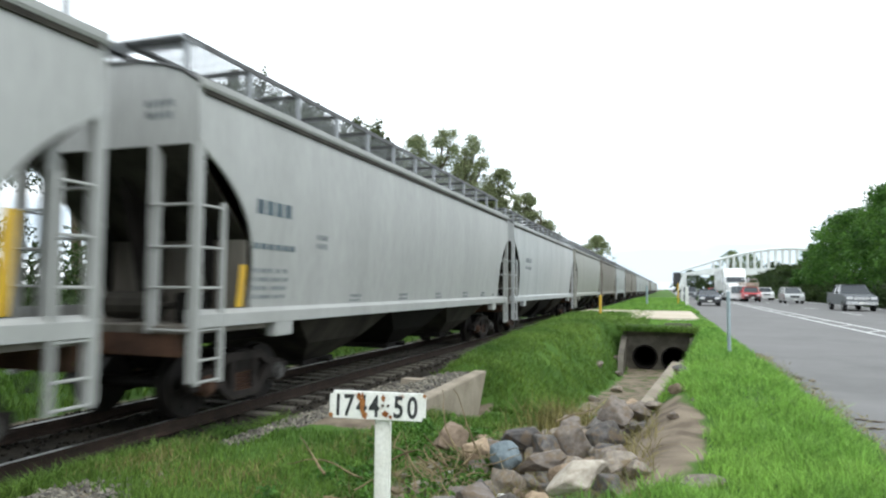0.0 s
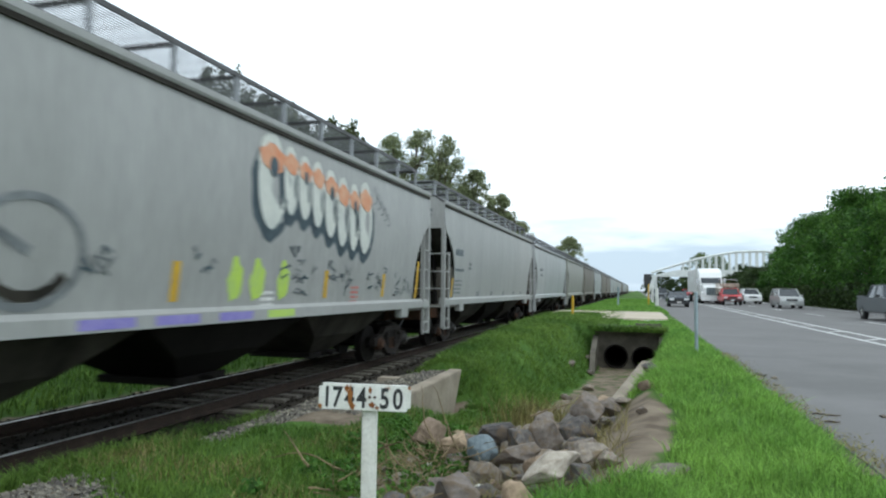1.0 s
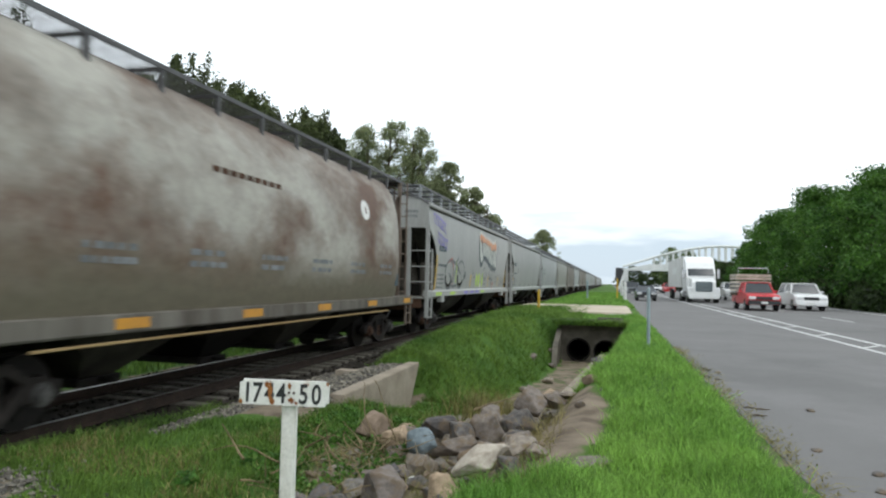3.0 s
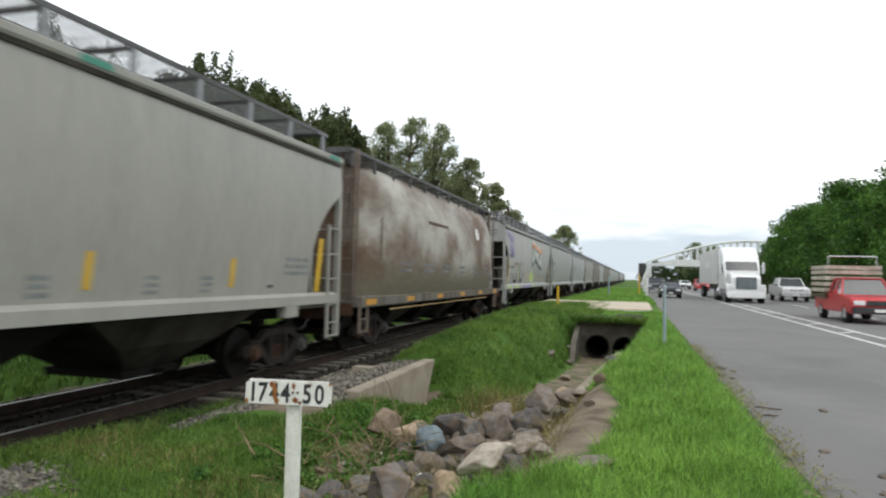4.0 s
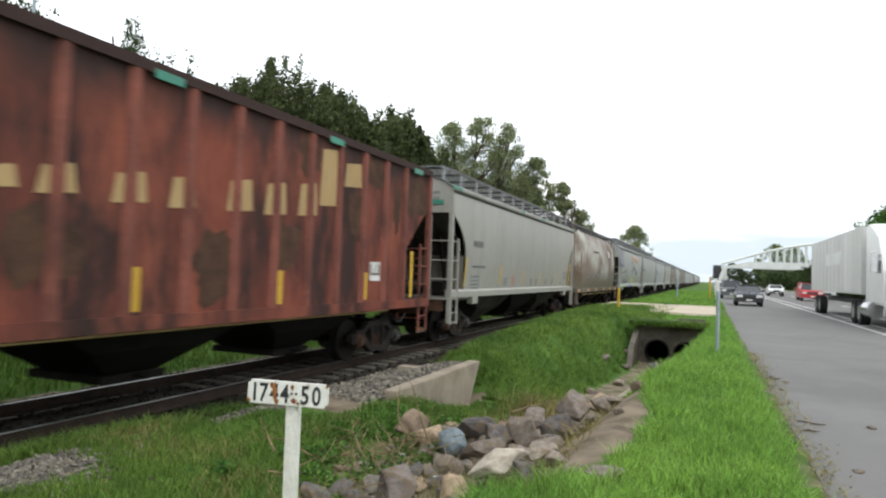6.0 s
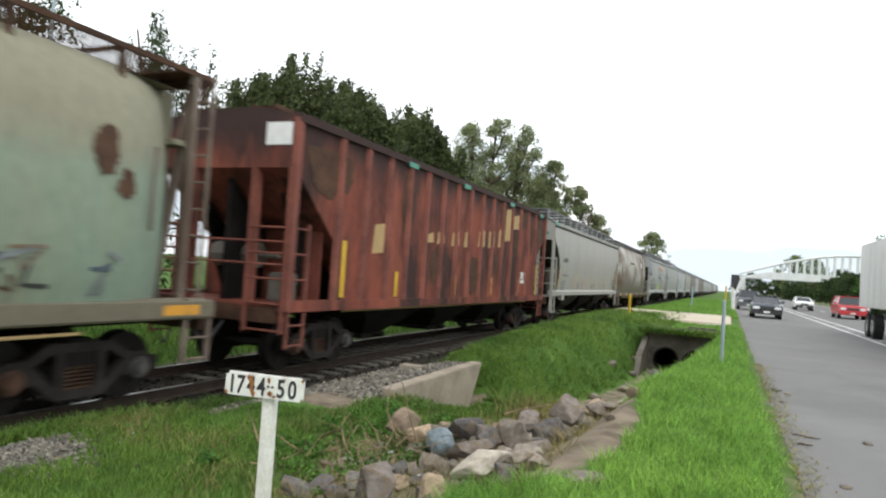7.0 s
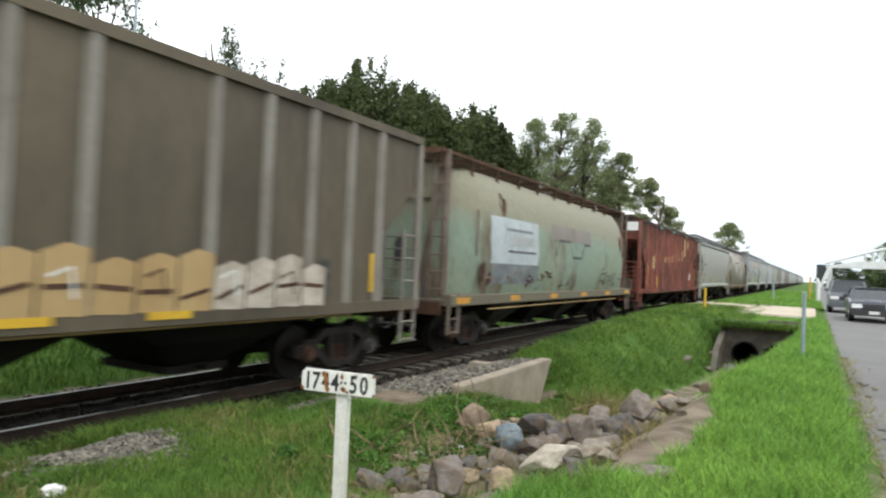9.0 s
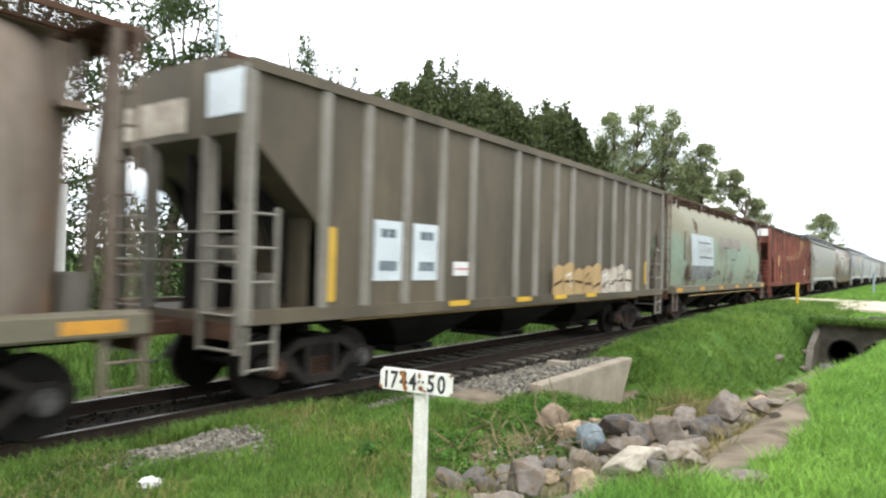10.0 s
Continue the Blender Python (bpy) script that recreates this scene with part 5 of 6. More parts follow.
# ---------- kilometre sign ----------
sign = tagged(new("kilometre_sign"), "rusty white enamel kilometre sign on a whitewashed post", "sign")
sign.matrix_world = pose(5.75, 3.095, 0, 0, 0, 13.5)
bm = bmesh.new()
bx(bm, -.27, .27, -.012, .012, 1.022, 1.172)
bmesh.ops.bevel(bm, geom=[e for e in bm.edges if abs(e.verts[0].co.y - e.verts[1].co.y) > .01], offset=.02, segments=3, affect="EDGES")
plate = part("plate", bm, "signw", sign, "chipped white plate")
plate.matrix_basis = pose(0, 0, 0, 0, 1.2, 0)
bm = bmesh.new()
bx(bm, .004, .088, .014, .09, -.2, 1.05)
part("post", bm, "postw", sign, "whitewashed square post", bevel=.008)
for text, x in (("1", -.222), ("7", -.162), ("4", -.088), ("4", -.018), ("5", .118), ("0", .196)):
    cu = bpy.data.curves.new("digit", "FONT")
    cu.body, cu.size, cu.extrude, cu.offset = text, .165, .001, .0035
    cu.align_x = "CENTER"
    cu.materials.append(M["black"])
    o = new("digit", cu)
    o.parent, o.matrix_basis = plate, pose(x, -.0135, 1.039, 90, 0, 0) @ Matrix.Diagonal((.72, 1, 1, 1))
for cx, cz, r, w in ((-.085, 1.10, .014, 4.2), (-.07, 1.045, .016, 1.2), (-.105, 1.145, .016, 1.2), (.045, 1.055, .02, .8), (.032, 1.14, .012, 1.5), (.075, 1.04, .012, .8), (-.26, 1.04, .012, 1), (.262, 1.16, .01, 1)):
    bm = bmesh.new()
    bm.faces.new([bm.verts.new((a, -.0155, b)) for a, b in oval(cx, cz, r, r * w, 14, .3)])
    part("rust_patch", bm, "signrust", plate)
for x in (.03, .06):
    bm = bmesh.new()
    rod(bm, (x, -.012, 1.10), (x, -.02, 1.10), .008, 8)
    part("bolt", bm, "rustdark", plate)


# ---------- rubble in the ditch ----------
def rock_mesh(seed, m, cuts=7):
    r = random.Random(seed)
    bm = bmesh.new()
    for k in range(7 + cuts):
        a_, z_ = r.uniform(0, 6.283), r.uniform(-.8, 1)
        q_ = math.sqrt(max(0, 1 - z_ * z_))
        bm.verts.new(Vector((q_ * math.cos(a_), q_ * math.sin(a_), z_)) * r.uniform(.8, 1.1))
    bmesh.ops.convex_hull(bm, input=list(bm.verts))
    bmesh.ops.delete(bm, geom=[v for v in bm.verts if not v.link_faces], context="VERTS")
    bmesh.ops.bevel(bm, geom=list(bm.edges), offset=.05, segments=1, affect="EDGES", clamp_overlap=True)
    bmesh.ops.triangulate(bm, faces=list(bm.faces))
    bmesh.ops.subdivide_edges(bm, edges=list(bm.edges), cuts=1, use_grid_fill=True)
    for v in bm.verts:
        v.co += v.co.normalized() * (noise.noise(v.co * 1.3 + Vector((seed, 0, 0))) * .12 + noise.noise(v.co * 4 + Vector((0, seed, 0))) * .035)
    bmesh.ops.recalc_face_normals(bm, faces=list(bm.faces))
    me = bpy.data.meshes.new("rock")
    bm.to_mesh(me)
    bm.free()
    me.materials.append(M[m])
    return me


def rock(me, x, y, z, sx, sy, sz, rz=0, tilt=(0, 0), label="grey boulder among the rubble in the ditch"):
    o = tagged(new("rock", me), label, "rock", "rubble in the ditch")
    o.matrix_world = pose(x, y, z, tilt[0], tilt[1], rz) @ Matrix.Diagonal((sx, sy, sz, 1))
    return o


RG = [rock_mesh(i, "rock") for i in range(5)]
RD = [rock_mesh(20 + i, "rockdark") for i in range(4)]
RB = [rock_mesh(40 + i, "rockbrown") for i in range(4)]
RP, RBL = rock_mesh(61, "rockpale", 9), rock_mesh(70, "rockblue", 40)
GREY, DARK, BROWN = "angular grey boulder in the rubble", "dark angular rock in the rubble", "reddish brown rock in the rubble"
rock(RG[0], 6.04, 4.36, .16, .34, .28, .19, 20, label="large rounded grey boulder at the ditch's edge")
rock(RG[3], 6.05, 3.85, .08, .27, .2, .13, 50, label=DARK)
rock(RB[0], 6.42, 4.5, .18, .18, .15, .13, 70, label=BROWN)
rock(RG[1], 6.5, 4.05, .10, .2, .16, .13, 10, label=GREY)
rock(RP, 6.62, 5.02, .28, .30, .19, .15, 45, (0, -20), "pale broken slab of stone in the rubble")
rock(RG[2], 6.92, 5.38, .31, .2, .17, .14, 15, label=GREY)
rock(RG[3], 7.08, 5.2, .32, .12, .12, .10, 80, label=GREY)
rock(RBL, 5.80, 6.05, .12, .16, .14, .17, 0, label="rounded bluish stone in the rubble")
rock(RG[4], 6.14, 5.98, .14, .28, .2, .14, 40, label=GREY)
rock(RD[0], 5.72, 6.95, .06, .32, .26, .23, 30, label=DARK)
rock(RD[2], 6.05, 6.7, .04, .26, .24, .2, 75, label=DARK)
rock(RG[0], 6.3, 7.0, .08, .28, .22, .22, 110, label=GREY)
rock(RD[3], 6.62, 7.5, .05, .25, .22, .24, 20, label=DARK)
rock(RB[1], 5.02, 6.7, .10, .26, .22, .22, 60, label=BROWN)
rock(RB[2], 5.42, 6.35, .08, .2, .18, .18, 10, label=BROWN)
rock(RG[1], 6.68, 8.05, .24, .3, .27, .22, 45, label="tall earth-stained boulder in the rubble")
rock(RB[1], 6.8, 9.5, .05, .25, .22, .2, 45, label=BROWN)
rock(RG[2], 6.1, 8.4, -.05, .28, .24, .2, 95, label=GREY)
rock(RG[3], 6.95, 8.9, .12, .2, .22, .17, 15, label=GREY)
rock(RD[1], 6.4, 9.7, -.2, .3, .25, .2, 30, label=DARK)
rock(RG[4], 6.75, 6.3, .16, .18, .2, .14, 60, label=GREY)
rock(RB[3], 6.45, 5.6, .12, .16, .14, .12, 20, label=BROWN)
rnd = random.Random(5)
for i in range(230):
    y = rnd.uniform(3.6, 11)
    x = 5.65 + rnd.gauss(.2, .52) + .07 * (y - 4)
    s = rnd.uniform(.03, .08) if i % 3 else rnd.uniform(.08, .17)
    rock(rnd.choice(RG + RD + RD + RB), x, y, ground_z(x, y) + s * .3, s * rnd.uniform(.8, 1.4), s, s * rnd.uniform(.6, 1), rnd.uniform(0, 360), label="small loose stone in the rubble")
for i in range(10):
    y = rnd.uniform(15, 24)
    x = 7.5 + rnd.uniform(-.2, .5) - (0 if i % 2 else 2)
    rock(rnd.choice(RG), x, y, ground_z(x, y) + .05, .2, .2, .14, rnd.uniform(0, 360), label="stone on the ditch's bank")
for i in range(64):
    y = rnd.uniform(5.6, 11.5)
    x = 6.15 + rnd.gauss(0, .42) + .09 * (y - 6)
    q = rnd.uniform(.10, .22)
    rock(rnd.choice(RG + RG + RD + RB), x, y, ground_z(x, y) + q * .35, q * rnd.uniform(.9, 1.5), q, q * rnd.uniform(.55, .9), rnd.uniform(0, 360), (rnd.uniform(-20, 20), rnd.uniform(-20, 20)), "broken grey stone half sunk in the rubble")
rock(RG[2], 7.55, 4.95, .33, .22, .18, .09, 30, label="earth-covered stone in the verge")


def twig(p, d, n, step, r, rn):
    bm = bmesh.new()
    a, v = Vector(p), Vector(d).normalized()
    pts = [a]
    for i in range(n):
        v = (v + Vector((rn.uniform(-.3, .3), rn.uniform(-.3, .3), rn.uniform(-.25, .22)))).normalized()
        b = pts[-1] + v * step
        b.z = max(b.z, ground_z(b.x, b.y) + .01)
        pts.append(b)
    tube(bm, pts, [r * (1 - .75 * i / n) for i in range(n + 1)], 5)
    return tagged(part("twig", bm, "twig"), "dry brown twig lying in the rubble", "twig", "dry twigs")


for i in range(70):
    x, y = rnd.gauss(5.3, .35), rnd.gauss(5.6, .8)
    twig((x, y, ground_z(x, y) + rnd.uniform(.03, .22)), (rnd.uniform(-1, 1), rnd.uniform(-1, 1), rnd.uniform(-.1, .5)), rnd.randint(3, 6), rnd.uniform(.04, .09), rnd.uniform(.004, .011), rnd)
twig((6.1, 7.3, .25), (.8, .6, .1), 8, .12, .014, rnd)
twig((5.3, 5.0, .2), (-.9, .7, .15), 9, .09, .012, rnd)


for i in range(7):
    x, y = rnd.uniform(4.4, 5.6), rnd.uniform(4.2, 6.6)
    twig((x, y, ground_z(x, y) + rnd.uniform(.08, .3)), (rnd.uniform(-1, 1), rnd.uniform(-.6, .6), rnd.uniform(-.05, .35)), rnd.randint(6, 10), .09, rnd.uniform(.008, .014), rnd)
for i in range(7):
    bm = bmesh.new()
    x, y, a = 9.2 + abs(rnd.gauss(0, .13)), rnd.uniform(3.5, 12), rnd.uniform(-.7, .7)
    q = rnd.uniform(.025, .07)
    tube(bm, [(x + q * k * math.cos(a), y + q * k * math.sin(a), ROAD_Z + .008 + .006 * (k % 2)) for k in range(4)], [.007, .011, .009, .004], 5)
    tagged(part("twig", bm, "bark"), "dark stick lying on the asphalt's edge", "twig", "dry twigs")


def scrap(x, y, s, label):
    bm = bmesh.new()
    bmesh.ops.create_icosphere(bm, subdivisions=3, radius=s)
    for v in bm.verts:
        v.co *= 1 + .5 * noise.noise(v.co * 9 / s * .3 + Vector((x, y, 0)))
        v.co.z *= .6
    o = tagged(part("litter", bm, "litter"), label, "litter")
    o.location = (x, y, ground_z(x, y) + s * .4)


scrap(3.45, 2.55, .085, "crumpled white plastic bag on the grass")
scrap(5.92, 3.35, .07, "crumpled white scrap beside the sign post")
scrap(5.25, 6.0, .05, "white plastic scrap in the rubble")
scrap(5.95, 5.3, .045, "white plastic scrap in the rubble")


# ---------- footbridge ----------
fb = tagged(new("footbridge"), "white steel arched footbridge over the highway", "footbridge")
BY = 200
bm = bmesh.new()
bx(bm, 11, 46, BY - 1.2, BY + 1.2, 5.7, 6.0)
part("deck", bm, "bridge", fb)
for y in (BY - 1.2, BY + 1.2):
    bm = bmesh.new()
    prism(bm, [(10.8, 6.0), (46, 6.0), (46, 7.6), (18.5, 7.6)], y - .05, y + .05, "y")
    part("parapet", bm, "bridge", fb)
    bm = bmesh.new()
    arc = [(11 + 35 * k / 20, 6.0 + 6.9 * math.sin(math.pi * min(1, (.08 + .92 * k / 20)) * .62) ** 1.15) for k in range(21)]
    tube(bm, [(a[0], y, a[1]) for a in arc], [.32] * len(arc), 8)
    part("arch_chord", bm, "bridge", fb)
    for k in range(5, 20):
        bm = bmesh.new()
        rod(bm, (arc[k][0], y, 7.4), (arc[k][0], y, arc[k][1]), .24, 6)
        part("hanger", bm, "bridge", fb)
for x in (12.0, 45.0):
    bm = bmesh.new()
    bx(bm, x - .6, x + .6, BY - .8, BY + .8, 0, 5.7)
    part("pier", bm, "bridge", fb)
bm = bmesh.new()
prism(bm, [(9.6, 0.3), (10.1, 0.3), (12.6, 5.6), (11.4, 5.6)], BY - 4, BY - 1.4, "y")
part("stair", bm, "bridge", fb)
bm = bmesh.new()
bx(bm, 9.0, 11.0, BY - 1.5, BY - 1.2, 3.0, 6.4)
part("board", bm, "black", fb, "dark board on the bridge's end")
for i, (x, h) in enumerate(((42.2, 13), (47, 13.5))):
    bm = bmesh.new()
    rod(bm, (x, BY - 20, 0.2), (x, BY - 20, h), .18, 8, .1)
    bx(bm, x - .9, x + .9, BY - 20.05, BY - 19.95, h - .8, h - .65)
    tagged(part("utility_pole", bm, "bark"), "dark wooden utility pole with a crossarm", "utility pole")
bm = bmesh.new()
rod(bm, (-6, 9.65, -.3), (-6, 9.65, 12.5), .035, 8)
tagged(part("thin_mast", bm, "steel"), "thin grey mast behind the train", "mast")
bm = bmesh.new()
bx(bm, -6.6, -6.45, 6.2, 6.35, -.3, 3.4)
tagged(part("white_post", bm, "white"), "white concrete post beyond the track", "post")

# ---------- vehicles ----------
def wheels(v, ys, w, r, m="tyre", width=.22):
    for y in ys:
        for s in (-1, 1):
            bm = bmesh.new()
            rod(bm, (s * (w / 2 - width), y, r), (s * (w / 2), y, r), r, 18)
            t = part("wheel", bm, m, v)
            bm = bmesh.new()
            rod(bm, (s * (w / 2), y, r), (s * (w / 2 + .01), y, r), r * .6, 12)
            part("rim", bm, "chrome", t)


def car(kind, paint, label):
    """A road vehicle that drives along -y; kinds differ in profile."""
    v = tagged(new(kind), label, kind.replace("_", " "), "traffic on the highway")
    W, L, H, hood, base_, cab = dict(sedan=(1.74, 4.4, 1.42, .92, .28, (-1.0, -.25, 1.15, 1.75)), suv=(1.86, 4.6, 1.75, 1.05, .32, (-1.05, -.55, 2.0, 2.25)), minivan=(1.84, 4.7, 1.72, 1.0, .28, (-1.55, -.55, 2.05, 2.3)),
                                     pickup_truck=(1.98, 5.6, 1.85, 1.15, .42, (-1.15, -.55, .95, 1.15)), stake_truck=(1.86, 5.2, 1.75, 1.05, .38, (-1.2, -.7, .35, .45)))[kind]
    y0, y1 = -L / 2, L / 2
    tail = hood if kind != "sedan" else hood + .03
    bm = bmesh.new()
    prism(bm, [(y0, base_), (y0 - .06, base_ + .25), (y0, hood - .2), (y0 + .12, hood - .07), (cab[0], hood + .04), (cab[3], tail + .04), (y1 - .06, tail - .02), (y1, base_ + .3), (y1 - .05, base_)], -W / 2, W / 2)
    bmesh.ops.bevel(bm, geom=[e for e in bm.edges], offset=.06, segments=2, affect="EDGES", clamp_overlap=True)
    part("body", bm, paint, v, smooth=False)
    a, b, c, d = cab
    bm = bmesh.new()
    lo = [(-W / 2 + .05, a, hood), (W / 2 - .05, a, hood), (W / 2 - .05, d, hood), (-W / 2 + .05, d, hood)]
    hi = [(-W / 2 + .24, b, H - .06), (W / 2 - .24, b, H - .06), (W / 2 - .24, c, H - .06), (-W / 2 + .24, c, H - .06)]
    bm.free()
    for k, nm in enumerate(("windshield", "side_window", "rear_window", "side_window")):
        j = (k + 1) % 4
        bm = bmesh.new()
        q = [Vector(t_) for t_ in (lo[k], lo[j], hi[j], hi[k])]
        inn = (q[1] - q[0]).cross(q[3] - q[0]).normalized() * .03
        vs = [[bm.verts.new(t_ + o_) for t_ in q] for o_ in (Vector(), -inn)]
        bm.faces.new(vs[0]), bm.faces.new(vs[1])
        for e_ in range(4):
            bm.faces.new((vs[0][e_], vs[0][(e_ + 1) % 4], vs[1][(e_ + 1) % 4], vs[1][e_]))
        part(nm, bm, "glass", v, "dark tinted glass")
    bm = bmesh.new()
    bx(bm, -W / 2 + .22, W / 2 - .22, b - .03, c + .05, H - .08, H)
    part("roof", bm, paint, v, bevel=.03)
    bm = bmesh.new()
    bx(bm, -W / 2 + .3, W / 2 - .3, (a + b) / 2 + .25, d - .1, hood - .1, H - .35)
    part("cabin", bm, "black", v)
    for s in (-1, 1):
        for lo_, hi_, r_ in ((a, b, .045), ((a + d) / 2, (b + c) / 2, .05), (d, c, .06)):
            bm = bmesh.new()
            rod(bm, (s * (W / 2 - .06), lo_, hood), (s * (W / 2 - .24), hi_, H - .05), r_, 6)
            part("pillar", bm, paint, v)
    bm = bmesh.new()
    bx(bm, -W / 2 + .5, W / 2 - .5, y0 - .075, y0 - .02, hood - .36, hood - .17)
    part("grille", bm, "black" if kind != "pickup_truck" else "chrome", v, bevel=.01)
    for s in (-1, 1):
        bm = bmesh.new()
        bx(bm, s * (W / 2 - .46), s * (W / 2 - .08), y0 - .07, y0 + .05, hood - .34, hood - .17)
        part("headlight", bm, "lamp", v, "clear headlight", bevel=.02)
        bm = bmesh.new()
        bx(bm, s * (W / 2 - .02), s * (W / 2 + .18), a + .25, a + .35, hood + .05, hood + .2)
        part("mirror", bm, paint if kind != "pickup_truck" else "black", v, bevel=.02)
    bm = bmesh.new()
    bx(bm, -W / 2 + .04, W / 2 - .04, y0 - .14, y0 + .02, base_ + .02, base_ + .26)
    part("bumper", bm, "black" if kind in ("sedan", "stake_truck") else ("chrome" if kind == "pickup_truck" else paint), v, bevel=.03)
    bm = bmesh.new()
    bx(bm, -.18, .18, y0 - .15, y0 - .14, base_ + .08, base_ + .2)
    part("number_plate", bm, "white", v)
    r = .32 if kind in ("sedan", "minivan") else .37
    wheels(v, (y0 + .85, y1 - .95), W, r)
    if kind == "stake_truck":
        bm = bmesh.new()
        bx(bm, -1.05, 1.05, .5, y1 + .1, .9, 1.05)
        part("load_bed", bm, "bark", v)
        for s in (-1, 1):
            for z in (1.15, 1.4, 1.65, 1.9, 2.1):
                bm = bmesh.new()
                bx(bm, s * 1.02, s * 1.06, .5, y1 + .1, z, z + .16)
                part("stake_board", bm, "rockpale", v)
        for z in (1.15, 1.4, 1.65, 1.9, 2.1):
            bm = bmesh.new()
            bx(bm, -1.06, 1.06, .45, .49, z, z + .16)
            part("stake_board", bm, "rockpale", v)
        bm = bmesh.new()
        for x in (-.9, .9):
            rod(bm, (x, .6, 2.2), (x, .6, 2.65), .025, 6)
        rod(bm, (-.9, .6, 2.65), (.9, .6, 2.65), .03, 6)
        part("rack", bm, "chrome", v)
    if kind == "pickup_truck":
        bm = bmesh.new()
        bx(bm, -W / 2 + .12, W / 2 - .12, 1.25, y1 - .1, tail + .04, tail + .06)
        part("bed_floor", bm, "black", v)
        bm = bmesh.new()
        for x in (-W / 2 + .06, W / 2 - .06):
            bx(bm, x - .06, x + .06, 1.2, y1 - .05, tail, tail + .12)
        part("bed_rail", bm, paint, v, bevel=.02)
    return v


def semi():
    v = tagged(new("semi_truck"), "white long-nosed semi-trailer truck with a dark grille", "truck", "traffic on the highway")
    bm = bmesh.new()
    prism(bm, [(-3.6, .55), (-3.7, .9), (-3.6, 1.75), (-3.3, 1.95), (-1.7, 2.15), (-1.7, .55)], -.95, .95)
    part("hood", bm, "car_white", v, bevel=.06)
    for s in (-1, 1):
        bm = bmesh.new()
        prism(bm, [(-3.65, .55), (-3.7, .95), (-3.4, 1.3), (-2.2, 1.3), (-2.0, .55), (-2.25, .55), (-2.35, .95), (-3.0, 1.05), (-3.35, .75), (-3.4, .55)], s * .9, s * 1.27)
        part("fender", bm, "car_white", v, bevel=.03)
        bm = bmesh.new()
        bx(bm, s * .85, s * 1.2, -3.73, -3.6, .98, 1.22)
        part("headlight", bm, "lamp", v, bevel=.02)
        bm = bmesh.new()
        bx(bm, s * 1.35, s * 1.55, -1.5, -1.4, 2.1, 2.9)
        rod(bm, (s * 1.2, -1.45, 2.6), (s * 1.4, -1.45, 2.6), .03, 6)
        part("mirror", bm, "chrome", v)
        bm = bmesh.new()
        rod(bm, (s * 1.1, -.2, .7), (s * 1.1, 1.0, .7), .33, 14)
        part("fuel_tank", bm, "chrome", v)
    bm = bmesh.new()
    bx(bm, -.68, .68, -3.74, -3.62, .95, 1.8)
    g = part("grille", bm, "black", v, "dark grille", bevel=.04)
    bm = bmesh.new()
    for i in range(9):
        bx(bm, -.66 + .155 * i, -.60 + .155 * i, -3.76, -3.73, .98, 1.77)
    part("grille_bar", bm, "steel", g)
    bm = bmesh.new()
    prism(bm, [(-1.75, .9), (-1.75, 2.15), (-1.25, 2.95), (-.9, 3.5), (.4, 4.05), (1.3, 4.08), (1.3, .9)], -1.2, 1.2)
    part("cab", bm, "car_white", v, bevel=.07)
    bm = bmesh.new()
    prism(bm, [(-1.72, 2.32), (-1.32, 2.93), (-1.24, 2.88), (-1.62, 2.28)], -1.05, 1.05)
    part("windshield", bm, "glass", v, "dark windshield")
    bm = bmesh.new()
    for s in (-1, 1):
        bx(bm, s * 1.2, s * 1.206, -1.3, -.4, 2.1, 2.8)
    part("side_window", bm, "glass", v)
    bm = bmesh.new()
    bx(bm, -1.22, 1.22, -3.85, -3.6, .35, .75)
    part("bumper", bm, "car_white", v, bevel=.05)
    bm = bmesh.new()
    bx(bm, -.45, .45, -3.0, 15.5, .75, 1.0)
    part("chassis", bm, "black", v)
    bm = bmesh.new()
    bx(bm, -1.29, 1.29, 1.7, 16.0, 1.25, 4.05)
    t = part("trailer", bm, "trailer", v, "dusty white box trailer", bevel=.03)
    bm = bmesh.new()
    for i in range(12):
        for s in (-1, 1):
            bx(bm, s * 1.29, s * 1.30, 2.2 + 1.15 * i, 2.26 + 1.15 * i, 1.3, 4.0)
    part("panel_rib", bm, "trailer", t)
    bm = bmesh.new()
    bx(bm, -1.305, -1.295, 6.0, 10.5, 2.6, 3.2)
    part("faded_lettering", bm, "bridge", t, "faded pale blue lettering")
    wheels(v, (-2.8, 2.2, 3.4, 13.0, 14.2), 2.5, .5, width=.35)
    return v


CARS = []


def drive(v, x, rows, f=1.0):
    """Key points of a drive; f stretches the distances from the roadside spot y = -0.6."""
    rows = [(t, -.6 + (y + .6) * f) for t, y in rows]
    v.location = (x, rows[0][1], ROAD_Z)
    CARS.append((v, x, rows))


drive(car("sedan", "car_dark", "charcoal sedan approaching slowly in the near lane"), 10.75, [(0, 52), (2, 52.4), (3.2, 52), (4.5, 47), (5.5, 43), (7, 39.5), (7.5, 37), (8, 34.5), (8.5, 31.5), (9, 28), (9.5, 24), (10, 19.5)], 1.2)
drive(car("suv", "car_grey", "dark grey sport utility vehicle in the near lane"), 10.2, [(0, 96), (3.5, 82), (5.5, 72), (7, 66), (8, 59), (8.5, 50.5), (9, 42), (9.5, 35.5), (10, 30.5)])
drive(semi(), 15.3, [(0, 90), (1, 82), (2, 72), (3.5, 58), (4.5, 47.5), (5.5, 35), (7, 19), (10, -14)])
drive(car("stake_truck", "car_red", "red pickup with a pale wooden stake body"), 16.6, [(0, 78), (1, 68.5), (2, 54.5), (3.5, 34.5), (4.5, 20), (6, -2), (10, -60)], 1.1)
